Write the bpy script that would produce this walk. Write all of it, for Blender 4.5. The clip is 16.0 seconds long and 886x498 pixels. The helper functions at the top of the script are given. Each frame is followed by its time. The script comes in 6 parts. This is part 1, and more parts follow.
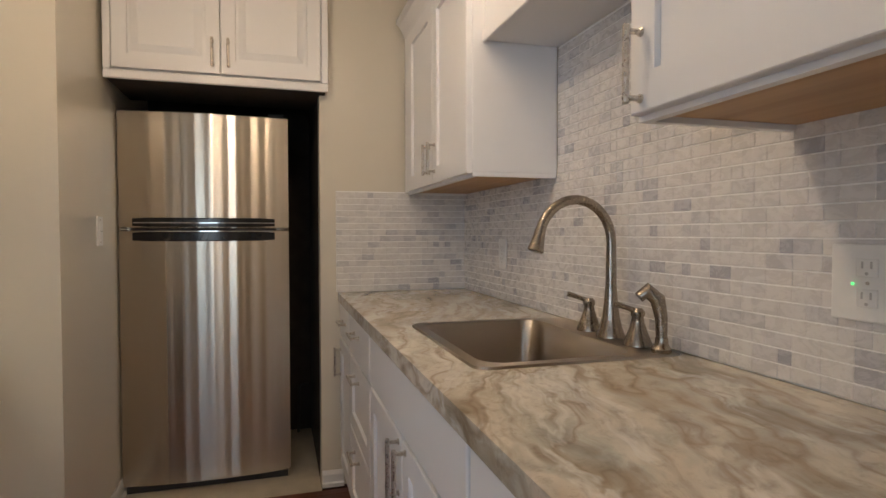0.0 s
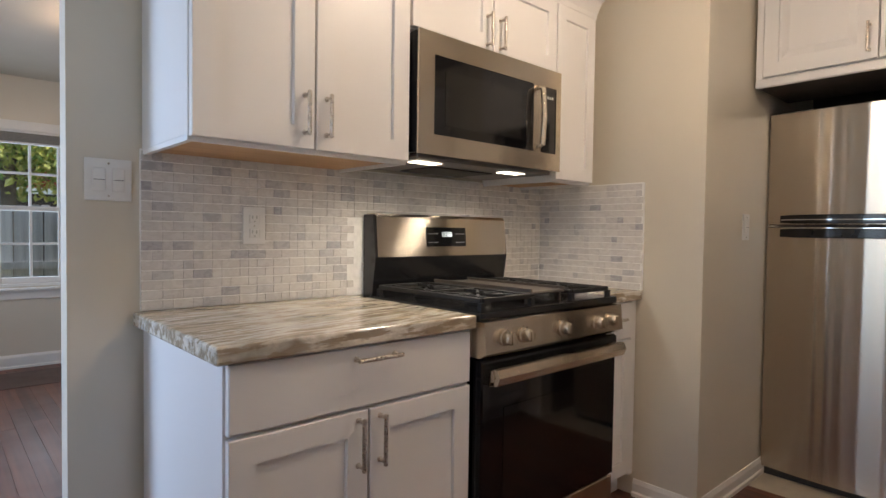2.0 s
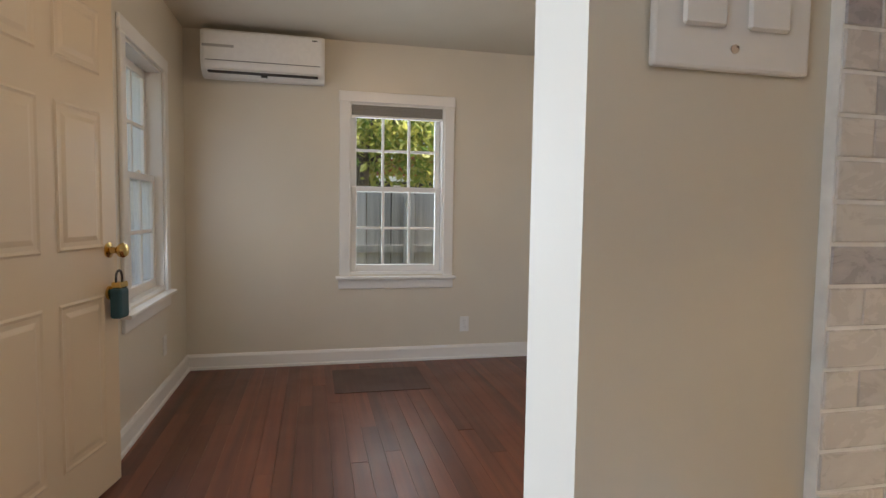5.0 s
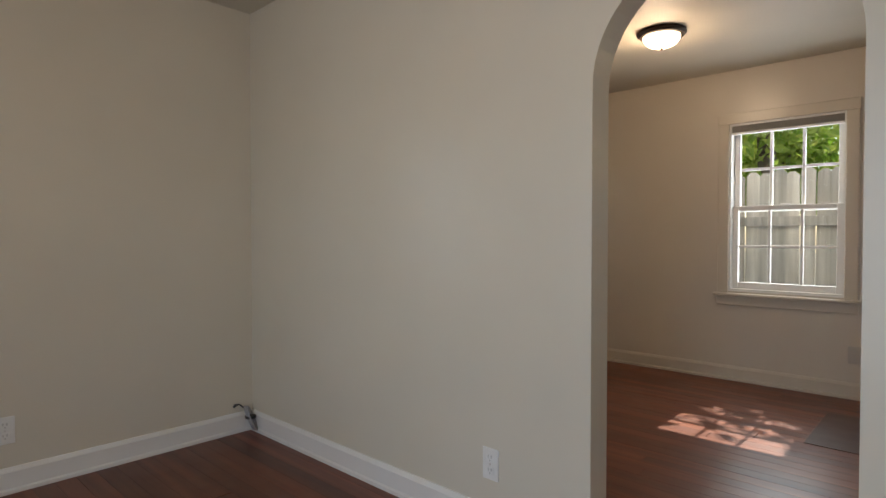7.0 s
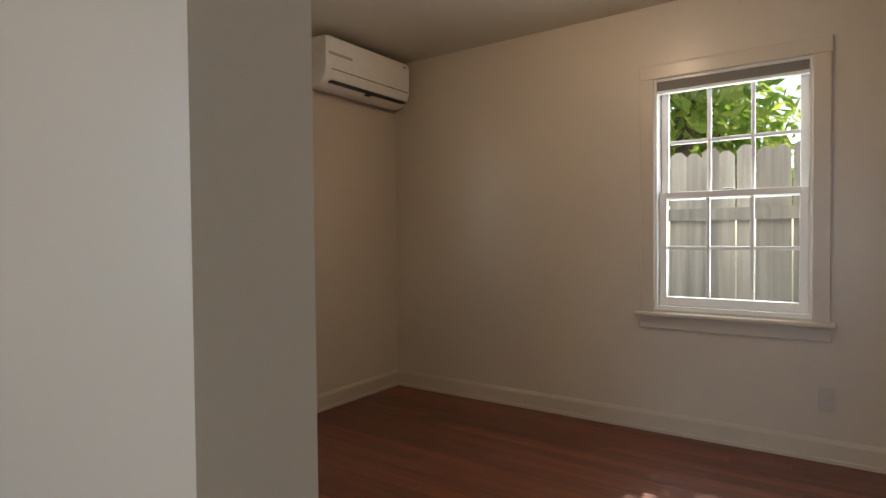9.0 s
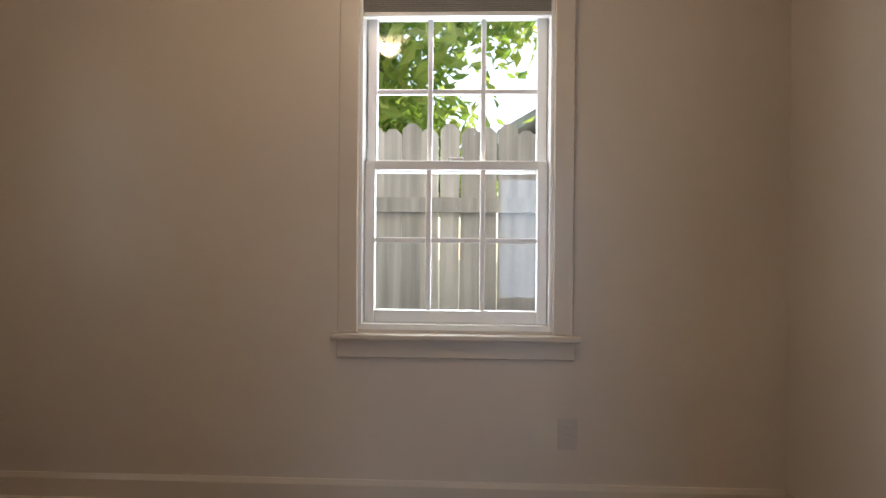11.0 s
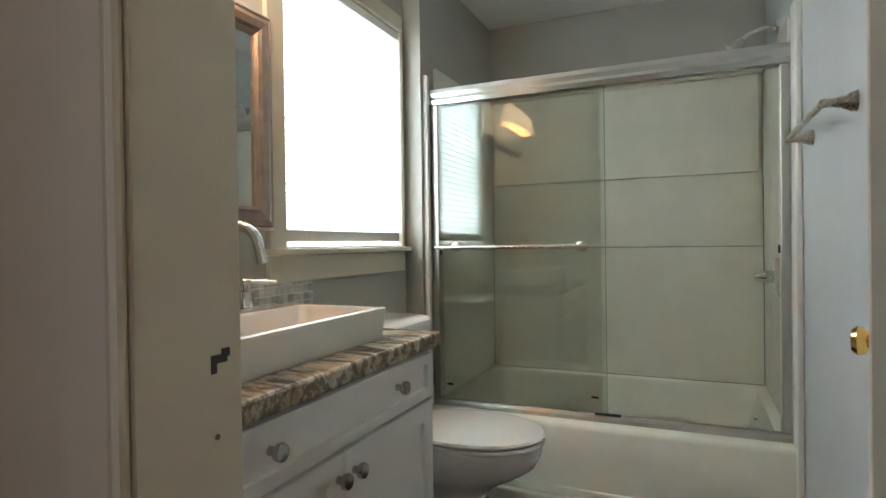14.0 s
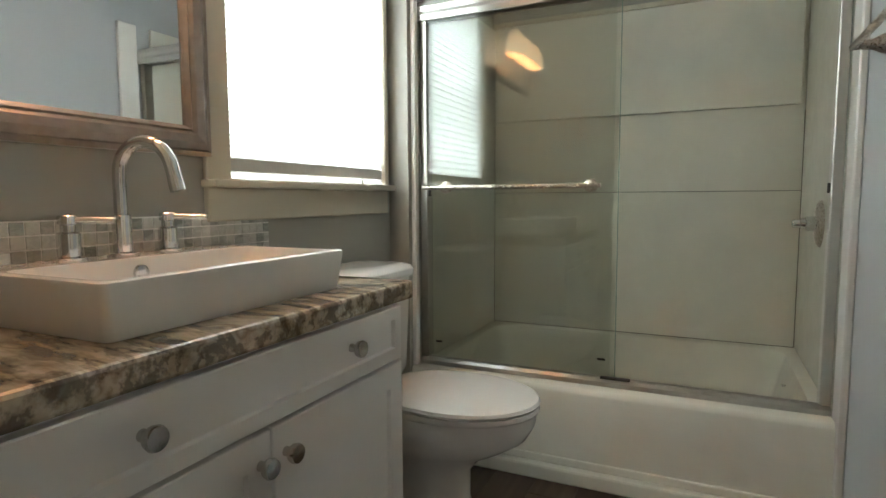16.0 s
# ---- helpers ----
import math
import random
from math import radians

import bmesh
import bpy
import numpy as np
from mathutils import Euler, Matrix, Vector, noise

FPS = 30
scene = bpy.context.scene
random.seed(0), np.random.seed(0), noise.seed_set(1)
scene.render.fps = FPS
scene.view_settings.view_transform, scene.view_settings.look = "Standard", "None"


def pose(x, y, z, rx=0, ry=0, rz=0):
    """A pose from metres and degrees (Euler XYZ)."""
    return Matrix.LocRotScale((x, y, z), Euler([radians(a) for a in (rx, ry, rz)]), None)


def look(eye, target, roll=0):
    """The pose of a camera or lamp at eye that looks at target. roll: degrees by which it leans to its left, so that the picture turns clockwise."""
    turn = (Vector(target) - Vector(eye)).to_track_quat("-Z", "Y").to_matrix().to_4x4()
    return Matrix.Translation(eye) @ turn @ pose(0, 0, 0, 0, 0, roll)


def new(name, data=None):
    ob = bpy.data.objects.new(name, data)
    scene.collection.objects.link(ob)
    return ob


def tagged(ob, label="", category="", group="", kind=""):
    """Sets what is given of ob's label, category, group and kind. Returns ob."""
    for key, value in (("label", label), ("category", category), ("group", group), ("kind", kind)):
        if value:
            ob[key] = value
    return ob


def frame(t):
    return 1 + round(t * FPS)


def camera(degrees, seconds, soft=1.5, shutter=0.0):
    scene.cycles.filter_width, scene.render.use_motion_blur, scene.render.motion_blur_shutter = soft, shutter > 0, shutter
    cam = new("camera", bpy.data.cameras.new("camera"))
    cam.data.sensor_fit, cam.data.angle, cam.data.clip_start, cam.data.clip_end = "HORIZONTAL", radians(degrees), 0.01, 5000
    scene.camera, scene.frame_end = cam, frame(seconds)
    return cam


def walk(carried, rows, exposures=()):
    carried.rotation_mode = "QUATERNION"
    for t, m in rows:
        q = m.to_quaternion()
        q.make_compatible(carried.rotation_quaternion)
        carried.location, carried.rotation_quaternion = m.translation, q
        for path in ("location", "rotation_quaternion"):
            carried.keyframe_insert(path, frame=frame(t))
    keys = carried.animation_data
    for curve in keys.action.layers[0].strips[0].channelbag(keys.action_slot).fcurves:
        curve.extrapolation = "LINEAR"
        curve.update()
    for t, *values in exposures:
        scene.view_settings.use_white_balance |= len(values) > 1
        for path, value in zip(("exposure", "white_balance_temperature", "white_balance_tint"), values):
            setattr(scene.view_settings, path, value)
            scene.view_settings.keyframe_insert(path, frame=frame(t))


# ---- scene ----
# ---- camera ----
cam = camera(76.0, 16.0)
PATH = [
    (0, (-0.172, -0.025, 1.189), (0.389, 1.893, 1.134), -0.1),
    (0.5, (-0.036, 0.042, 1.193), (-0.067, 2.041, 1.145), 0.2),
    (1, (0.049, -0.022, 1.192), (-0.627, 1.86, 1.153), 0.5),
    (1.5, (0.129, -0.13, 1.19), (-1.012, 1.511, 1.136), 0.9),
    (2, (0.129, -0.193, 1.158), (-1.352, 1.15, 1.099), 0.8),
    (2.5, (0.117, -0.204, 1.149), (-1.671, 0.688, 1.069), 1.0),
    (3, (0.058, -0.212, 1.134), (-1.872, 0.3, 1.021), 0.9),
    (3.2, (-0.01, -0.216, 1.134), (-1.958, 0.213, 0.999), 1.0),
    (5.3, (-1.603, -0.053, 1.139), (-3.546, 0.405, 1.015), 0.8),
    (5.5, (-1.749, -0.033, 1.126), (-3.666, 0.528, 1.016), 0.8),
    (6, (-2.077, 0.049, 1.103), (-3.837, 0.995, 1.017), 0.7),
    (6.5, (-2.359, 0.242, 1.094), (-3.892, 1.524, 1.024), 0.3),
    (7, (-2.59, 0.579, 1.105), (-3.949, 2.046, 1.061), -0.0),
    (7.5, (-2.709, 0.967, 1.131), (-3.946, 2.538, 1.088), -0.0),
    (8, (-2.807, 1.36, 1.123), (-4.008, 2.958, 1.084), -0.5),
    (8.2, (-2.868, 1.497, 1.13), (-4.055, 3.106, 1.086), -0.6),
    (10.3, (-3.385, 2.743, 1.047), (-4.132, 4.597, 1.011), 0.7),
    (10.5, (-3.414, 2.853, 1.044), (-3.984, 4.77, 1.006), 0.5),
    (11, (-3.54, 3.126, 1.005), (-3.615, 5.125, 0.995), 0.5),
    (11.5, (-3.642, 3.364, 0.997), (-3.102, 5.29, 1.002), 0.5),
    (12, (-3.694, 3.649, 0.998), (-2.55, 5.289, 1.005), 0.2),
    (12.5, (-3.589, 3.891, 1.038), (-2.071, 5.193, 1.015), 0.6),
    (13, (-3.369, 3.992, 1.068), (-1.63, 4.978, 1.03), -0.8),
    (13.5, (-3.035, 4.093, 1.057), (-1.228, 4.948, 1.029), -0.8),
    (14, (-2.727, 4.137, 1.055), (-0.897, 4.943, 1.036), -0.8),
    (14.5, (-2.506, 4.138, 1.054), (-0.67, 4.932, 1.042), -0.8),
    (15, (-2.395, 4.167, 1.036), (-0.563, 4.97, 1.01), -0.6),
    (15.5, (-2.35, 4.192, 1.005), (-0.532, 5.018, 0.905), -0.5),
    (16, (-2.411, 4.174, 0.994), (-0.607, 5.019, 0.818), -0.3),
]
EXPOSURES = [
    (0.0, 0.93, 6350, 12), (1.0, 1.14, 5950, 12), (2.0, 1.10, 6050, 13.5), (3.0, 0.98, 6100, 13), (5.5, 1.30, 7050, 14),
    (6.5, 1.15, 7000, 13), (7.0, 0.90, 6950, 12), (8.2, 0.80, 6950, 12), (10.4, 1.28, 6600, 15), (11.5, 0.86, 6600, 14),
    (12.5, 0.84, 6250, 11.5), (13.0, 0.66, 5950, 10.5), (14.0, 0.34, 5950, 9.5), (15.0, -0.26, 6100, 9.5), (16.0, 0.15, 6250, 11),
]
walk(cam, [(t, look(eye, target, roll)) for t, eye, target, roll in PATH], EXPOSURES)

# ---- world, sun, lamps ----
SUN_EL = radians(50)
world = bpy.data.worlds.new("sky_world")
scene.world = world
world.use_nodes = True
sky = world.node_tree.nodes.new("ShaderNodeTexSky")
sky.sky_type = "NISHITA"
sky.sun_disc = False
sky.sun_elevation = SUN_EL
sky.sun_rotation = 0.0
world.node_tree.links.new(sky.outputs["Color"], world.node_tree.nodes["Background"].inputs["Color"])
world.node_tree.nodes["Background"].inputs["Strength"].default_value = 0.15

sun_data = bpy.data.lights.new("sun", "SUN")
sun_data.energy, sun_data.angle, sun_data.color = 5.0, radians(0.5), (1.0, 0.95, 0.87)
sun = new("sun", sun_data)
sun.matrix_basis = look((0, 30 * math.cos(SUN_EL), 30 * math.sin(SUN_EL)), (0, 0, 0))


def window_light(name, eye, target, w, h, power, color=(0.80, 0.89, 1.0)):
    """The sky's light, gathered in a window's opening."""
    d = bpy.data.lights.new(name, "AREA")
    d.shape, d.size, d.size_y, d.energy, d.color = "RECTANGLE", w, h, power, color
    o = new(name, d)
    o.matrix_basis = look(eye, target)
    return o


def bulb(name, place, power, color, radius=0.07):
    d = bpy.data.lights.new(name, "POINT")
    d.energy, d.color, d.shadow_soft_size = power, color, radius
    o = new(name, d)
    o.location = place
    return o


WARM = (1.0, 0.78, 0.55)
window_light("sky_west_window", (-5.80, 0.52, 1.3), (-2, 0.52, 1.1), 0.62, 1.1, 2.6, (0.70, 0.83, 1.0))
window_light("sky_south_window", (-4.68, -0.925, 1.3), (-4.68, 2, 1.1), 0.62, 1.1, 2.2, (0.70, 0.83, 1.0))
window_light("sky_door", (-2.57, -1.34, 1.15), (-2.57, 2, 0.9), 0.8, 1.9, 20, (0.58, 0.75, 1.0))
# fill daylight through a kitchen window that is added and never in view
window_light("sky_unseen_window", (-0.80, -1.32, 1.48), (-0.80, 2, 1.1), 0.62, 0.85, 4.0, (0.70, 0.83, 1.0))
window_light("sky_north_window", (-3.6, 5.47, 1.3), (-3.6, 2, 1.0), 0.6, 1.1, 8)
window_light("sky_bedroom_window", (-6.06, 3.86, 1.3), (-3, 3.86, 1.1), 0.6, 1.1, 2.4)
window_light("sky_bath_window", (-0.920, 5.500, 1.505), (-0.920, 3, 1.505), 0.74, 0.88, 42, (0.9, 0.96, 1.0))
for kx, kp in ((-0.52, 7.0), (0.10, 2.4)):
    bulb("kitchen_bulb", (kx, 1.25, 2.24), kp, (1.0, 0.78, 0.56))
bulb("living_bulb", (-3.75, 0.62, 2.24), 3.8, (1.0, 0.68, 0.40))
bulb("bedroom_bulb", (-4.02, 4.09, 2.26), 5.4, (1.0, 0.75, 0.52))
for bx in (-1.54, -1.72, -1.90):
    bulb("vanity_bulb", (bx, 5.19, 1.86), 1.3, WARM, 0.035)
for by in (1.02, 1.50):
    d = bpy.data.lights.new("hood_bulb", "SPOT")
    d.energy, d.color, d.spot_size, d.shadow_soft_size = 3.2, (1.0, 0.86, 0.64), radians(165), 0.05
    d.spot_blend = 0.9
    o = new("hood_bulb", d)
    o.matrix_basis = look((-1.36, by, 1.365), (-1.40, by, 0))

# ---- materials ----
class Mat:
    """A small node builder round one Principled BSDF."""

    def __init__(self, name, rough=0.5, metal=0.0, color=(0.8, 0.8, 0.8)):
        self.m = bpy.data.materials.new(name)
        self.m.use_nodes = True
        self.t = self.m.node_tree
        self.b = self.t.nodes["Principled BSDF"]
        self.b.inputs["Roughness"].default_value = rough
        self.b.inputs["Metallic"].default_value = metal
        self.b.inputs["Base Color"].default_value = (*color, 1)
        self.co = None

    def n(self, kind, **values):
        node = self.t.nodes.new(kind)
        for k, v in values.items():
            node.inputs[k].default_value = v
        return node

    def link(self, a, b):
        self.t.links.new(a, b)

    def coords(self, scale=(1, 1, 1), rot=(0, 0, 0)):
        g = self.n("ShaderNodeNewGeometry")
        mp = self.n("ShaderNodeMapping")
        mp.inputs["Scale"].default_value = scale
        mp.inputs["Rotation"].default_value = rot
        self.link(g.outputs["Position"], mp.inputs["Vector"])
        return mp.outputs["Vector"]

    def noise(self, vec, scale, detail=4, rough=0.55, distortion=0.0):
        n = self.n("ShaderNodeTexNoise", Scale=scale, Detail=detail, Roughness=rough, Distortion=distortion)
        self.link(vec, n.inputs["Vector"])
        return n.outputs["Fac"]

    def ramp(self, fac, stops):
        r = self.n("ShaderNodeValToRGB")
        e = r.color_ramp.elements
        while len(e) < len(stops):
            e.new(0.5)
        for el, (p, c) in zip(e, stops):
            el.position, el.color = p, (*c, 1)
        self.link(fac, r.inputs["Fac"])
        return r.outputs["Color"]

    def mix(self, fac, a, b, mode="MIX"):
        m = self.t.nodes.new("ShaderNodeMix")
        m.data_type, m.blend_type = "RGBA", mode
        for sock, v in ((m.inputs[0], fac), (m.inputs[6], a), (m.inputs[7], b)):
            if isinstance(v, (int, float)):
                sock.default_value = v
            elif isinstance(v, tuple):
                sock.default_value = (*v, 1)
            else:
                self.link(v, sock)
        return m.outputs[2]

    def color(self, out):
        self.link(out, self.b.inputs["Base Color"])
        return self

    def rough(self, fac, lo, hi):
        r = self.n("ShaderNodeMapRange")
        r.inputs["To Min"].default_value, r.inputs["To Max"].default_value = lo, hi
        self.link(fac, r.inputs["Value"])
        self.link(r.outputs["Result"], self.b.inputs["Roughness"])
        return self

    def bump(self, fac, strength, distance=0.002):
        b = self.n("ShaderNodeBump", Strength=strength, Distance=distance)
        self.link(fac, b.inputs["Height"])
        self.link(b.outputs["Normal"], self.b.inputs["Normal"])
        return self


def paint(name, color, rough=0.45, vary=0.05, grain=260, relief=0.12):
    """Rolled wall paint: roller stipple and slow changes of tone."""
    m = Mat(name, rough)
    v = m.coords()
    dark = tuple(c * (1 - vary) for c in color)
    light = tuple(min(1, c * (1 + vary)) for c in color)
    m.color(m.ramp(m.noise(v, 1.3, 3), [(0.3, dark), (0.7, light)]))
    fine = m.noise(v, grain, 2)
    m.rough(m.noise(v, 2, 1), rough - 0.03, rough + 0.03)
    m.bump(fine, relief * 0.5, 0.0008)
    return m.m


def plain(name, color, rough=0.4, metal=0.0, vary=0.06, scale=18, relief=0.0):
    m = Mat(name, rough, metal)
    v = m.coords()
    f = m.noise(v, scale, 4)
    m.color(m.ramp(f, [(0.3, tuple(c * (1 - vary) for c in color)), (0.7, tuple(min(1, c * (1 + vary)) for c in color))]))
    m.rough(m.noise(v, scale * 3.1, 3), max(0.02, rough - 0.06), rough + 0.06)
    if relief:
        m.bump(m.noise(v, scale * 9, 3), relief, 0.001)
    return m.m


def brushed(name, color, rough=0.3, axis=(220, 220, 1.5), vary=0.012, ripple=0.12):
    """Brushed metal, with its grain along one axis and a gentle unevenness of the sheet."""
    m = Mat(name, rough, 1.0)
    f = m.noise(m.coords(axis), 3.0, 2)
    m.color(m.ramp(f, [(0.25, tuple(c * (1 - vary) for c in color)), (0.75, tuple(min(1, c * (1 + vary)) for c in color))]))
    m.rough(f, rough - 0.01, rough + 0.015)
    wave = m.noise(m.coords((10.0, 10.0, 0.08)), 1.0, 1)
    m.bump(wave, ripple, 0.010)
    tan = m.n("ShaderNodeTangent")
    tan.direction_type, tan.axis = "RADIAL", "Z"
    m.link(tan.outputs[0], m.b.inputs["Tangent"])
    m.b.inputs["Anisotropic"].default_value = 1.0
    m.b.inputs["Anisotropic Rotation"].default_value = 0.25
    return m.m


def wood(name, dark, light, rough=0.35, along=0, grain=1.0, spread=0.35):
    """Boards: each piece gets its own tone; streaks run along the given axis."""
    m = Mat(name, rough)
    s = [26.0 * grain, 26.0 * grain, 26.0 * grain]
    s[along] = 1.1 * grain
    v = m.coords(tuple(s))
    info = m.n("ShaderNodeObjectInfo")
    off = m.n("ShaderNodeVectorMath")
    off.operation = "ADD"
    comb = m.n("ShaderNodeCombineXYZ")
    mul = m.n("ShaderNodeMath")
    mul.operation = "MULTIPLY"
    mul.inputs[1].default_value = 57.0
    m.link(info.outputs["Random"], mul.inputs[0])
    for i in range(3):
        m.link(mul.outputs[0], comb.inputs[i])
    m.link(v, off.inputs[0])
    m.link(comb.outputs[0], off.inputs[1])
    f = m.noise(off.outputs[0], 1.0, 5, 0.55, 0.15)
    base = m.ramp(f, [(0.28, dark), (0.72, light)])
    tone = m.n("ShaderNodeMapRange")
    tone.inputs["To Min"].default_value, tone.inputs["To Max"].default_value = 1 - spread, 1 + spread
    m.link(info.outputs["Random"], tone.inputs["Value"])
    grey = m.n("ShaderNodeCombineColor")
    for i in range(3):
        m.link(tone.outputs[0], grey.inputs[i])
    col = m.mix(1.0, base, grey.outputs[0], "MULTIPLY")
    wear = m.noise(m.coords(), 2.2, 4)
    m.color(m.mix(m.ramp(wear, [(0.45, (0, 0, 0)), (0.8, (0.35, 0.35, 0.35))]), col, tuple(0.5 * (a + b) for a, b in zip(dark, light))))
    m.rough(m.noise(m.coords(), 5, 4), rough - 0.08, rough + 0.14)
    m.bump(f, 0.12, 0.0012)
    return m.m


def stone(name, rough=0.16, tone=1.0, size=1.0, blotch=0.0, turn=0.28, warped=0.34, streaky=0.6):
    """Polished veined stone: cream ground, grey-green clouds, flowing brown veins and flecks."""
    m = Mat(name, rough)
    warp = m.n("ShaderNodeTexNoise", Scale=2.6, Detail=3.0, Roughness=0.55)
    m.link(m.coords(), warp.inputs["Vector"])
    amt = m.n("ShaderNodeVectorMath")
    amt.operation = "SCALE"
    amt.inputs["Scale"].default_value = warped
    m.link(warp.outputs["Color"], amt.inputs[0])
    add = m.n("ShaderNodeVectorMath")
    add.operation = "ADD"
    m.link(m.coords((1, 1, 1), (0, 0, turn)), add.inputs[0])
    m.link(amt.outputs[0], add.inputs[1])

    def flow(scale, seed):
        mp = m.n("ShaderNodeMapping")
        mp.inputs["Scale"].default_value = tuple(k * size for k in scale)
        mp.inputs["Location"].default_value = (seed, seed * 1.7, seed * 0.3)
        m.link(add.outputs[0], mp.inputs["Vector"])
        return mp.outputs["Vector"]

    cloud = m.noise(flow((5.0, 2.0, 5.0), 1.0), 1.0, 5, 0.6)
    c = m.ramp(cloud, [(0.30, (0.33, 0.32, 0.27)), (0.42, (0.52, 0.49, 0.41)), (0.50, (0.70, 0.64, 0.53)), (0.60, (0.76, 0.71, 0.61)), (0.72, (0.55, 0.45, 0.31))])
    broad = m.noise(flow((4.2, 0.8, 4.2), 7.0), 1.0, 4, 0.55)
    c = m.mix(m.ramp(broad, [(0.50, (0, 0, 0)), (0.62, (0.5, 0.5, 0.5)), (0.78, (0.2, 0.2, 0.2))]), c, (0.38, 0.28, 0.16))
    vein = m.noise(flow((6.5, 1.1, 6.5), 3.0), 1.0, 3, 0.5)
    c = m.mix(m.ramp(vein, [(0.455, (0, 0, 0)), (0.485, (0.55, 0.55, 0.55)), (0.50, (0.25, 0.25, 0.25)), (0.53, (0, 0, 0))]), c, (0.20, 0.12, 0.055))
    pale = m.noise(flow((9.0, 1.6, 9.0), 5.0), 1.0, 4, 0.6)
    c = m.mix(m.ramp(pale, [(0.52, (0, 0, 0)), (0.57, (0.7, 0.7, 0.7)), (0.64, (0, 0, 0))]), c, (0.80, 0.77, 0.70))
    streak = m.noise(flow((26.0, 2.6, 26.0), 9.0), 1.0, 5, 0.6)
    c = m.mix(m.ramp(streak, [(0.50, (0, 0, 0)), (0.66 - 0.1 * (streaky > 0.6), (streaky, streaky, streaky))]), c, (0.30, 0.23, 0.15))
    fine = m.noise(m.coords(), 38, 5, 0.7)
    c = m.mix(m.ramp(fine, [(0.53, (0, 0, 0)), (0.75, (0.45, 0.45, 0.45))]), c, (0.16, 0.12, 0.08))
    if blotch:
        spot = m.noise(flow((15.0, 5.0, 15.0), 13.0), 1.0, 4, 0.6)
        c = m.mix(m.ramp(spot, [(0.47, (0, 0, 0)), (0.55, (blotch, blotch, blotch))]), c, (0.055, 0.042, 0.032))
        spot = m.noise(flow((19.0, 4.0, 19.0), 17.0), 1.0, 4, 0.6)
        c = m.mix(m.ramp(spot, [(0.54, (0, 0, 0)), (0.62, (blotch, blotch, blotch))]), c, (0.70, 0.63, 0.50))
    m.color(m.mix(1.0, c, (tone, tone * 0.93, tone * 0.85), "MULTIPLY") if tone < 1 else c)
    m.rough(fine, rough - 0.03, rough + 0.06)
    return m.m


def tile_mat(name, stops, rough=0.22, object_random=True):
    m = Mat(name, rough)
    if object_random:
        r = m.n("ShaderNodeObjectInfo").outputs["Random"]
    else:
        r = m.n("ShaderNodeNewGeometry").outputs["Random Per Island"]
    c = m.ramp(r, stops)
    vein = m.noise(m.coords((1, 1, 1.8)), 26, 6, 0.65, 1.2)
    m.color(m.mix(m.ramp(vein, [(0.46, (0, 0, 0)), (0.76, (0.45, 0.45, 0.45))]), c, (0.84, 0.82, 0.79)))
    m.rough(vein, rough - 0.06, rough + 0.18)
    m.bump(vein, 0.08, 0.0008)
    return m.m


def emitter(name, color, strength):
    m = Mat(name, 0.4, 0.0, color)
    m.b.inputs["Emission Color"].default_value = (*color, 1)
    m.b.inputs["Emission Strength"].default_value = strength
    return m.m


def clear_glass(name, tint=(1, 1, 1), gloss=0.04):
    """A thin pane: mostly clear, with a faint reflection."""
    m = bpy.data.materials.new(name)
    m.use_nodes = True
    t = m.node_tree
    t.nodes.remove(t.nodes["Principled BSDF"])
    tr = t.nodes.new("ShaderNodeBsdfTransparent")
    tr.inputs["Color"].default_value = (*tint, 1)
    gl = t.nodes.new("ShaderNodeBsdfGlossy")
    gl.inputs["Roughness"].default_value = 0.02
    mx = t.nodes.new("ShaderNodeMixShader")
    lw = t.nodes.new("ShaderNodeLayerWeight")
    lw.inputs["Blend"].default_value = 0.22
    fr = t.nodes.new("ShaderNodeMapRange")
    fr.inputs["To Min"].default_value, fr.inputs["To Max"].default_value = gloss * 0.6, gloss * 8
    t.links.new(lw.outputs["Facing"], fr.inputs["Value"])
    t.links.new(fr.outputs[0], mx.inputs[0])
    t.links.new(tr.outputs[0], mx.inputs[1])
    t.links.new(gl.outputs[0], mx.inputs[2])
    t.links.new(mx.outputs[0], t.nodes["Material Output"].inputs["Surface"])
    return m


WALL = paint("greige_wall_paint", (0.68, 0.625, 0.52), 0.30, 0.03)
WALL_BED = paint("bedroom_wall_paint", (0.60, 0.53, 0.44), 0.32, 0.03)
WALL_BATH = paint("bath_wall_paint", (0.42, 0.41, 0.365), 0.42)
CEIL = paint("ceiling_paint", (0.64, 0.59, 0.49), 0.6)
CEIL_BATH = paint("bath_ceiling_paint", (0.8, 0.8, 0.78), 0.6)
TRIM = paint("white_trim_paint", (0.80, 0.78, 0.74), 0.3, 0.04, 90, 0.06)
TRIM_OLD = paint("aged_cream_trim_paint", (0.66, 0.61, 0.50), 0.38, 0.1, 60, 0.15)
CAB = Mat("white_cabinet_paint", 0.34, 0.0, (0.80, 0.785, 0.77)).m
CAB_RAW = wood("raw_cabinet_underside", (0.42, 0.24, 0.11), (0.58, 0.36, 0.18), 0.5, 1, 0.8, 0.1)
FLOOR = wood("red_oak_floor", (0.078, 0.021, 0.010), (0.200, 0.060, 0.027), 0.33, 0, 0.7, 0.27)
FLOOR_PATCH = wood("dark_floor_patch", (0.055, 0.020, 0.012), (0.085, 0.034, 0.020), 0.4, 0, 1.4, 0.15)
FLOOR_BATH = wood("dark_vinyl_plank", (0.030, 0.018, 0.012), (0.10, 0.062, 0.040), 0.4, 0, 0.8, 0.3)
SUBFLOOR = plain("dark_subfloor", (0.03, 0.014, 0.008), 0.8)
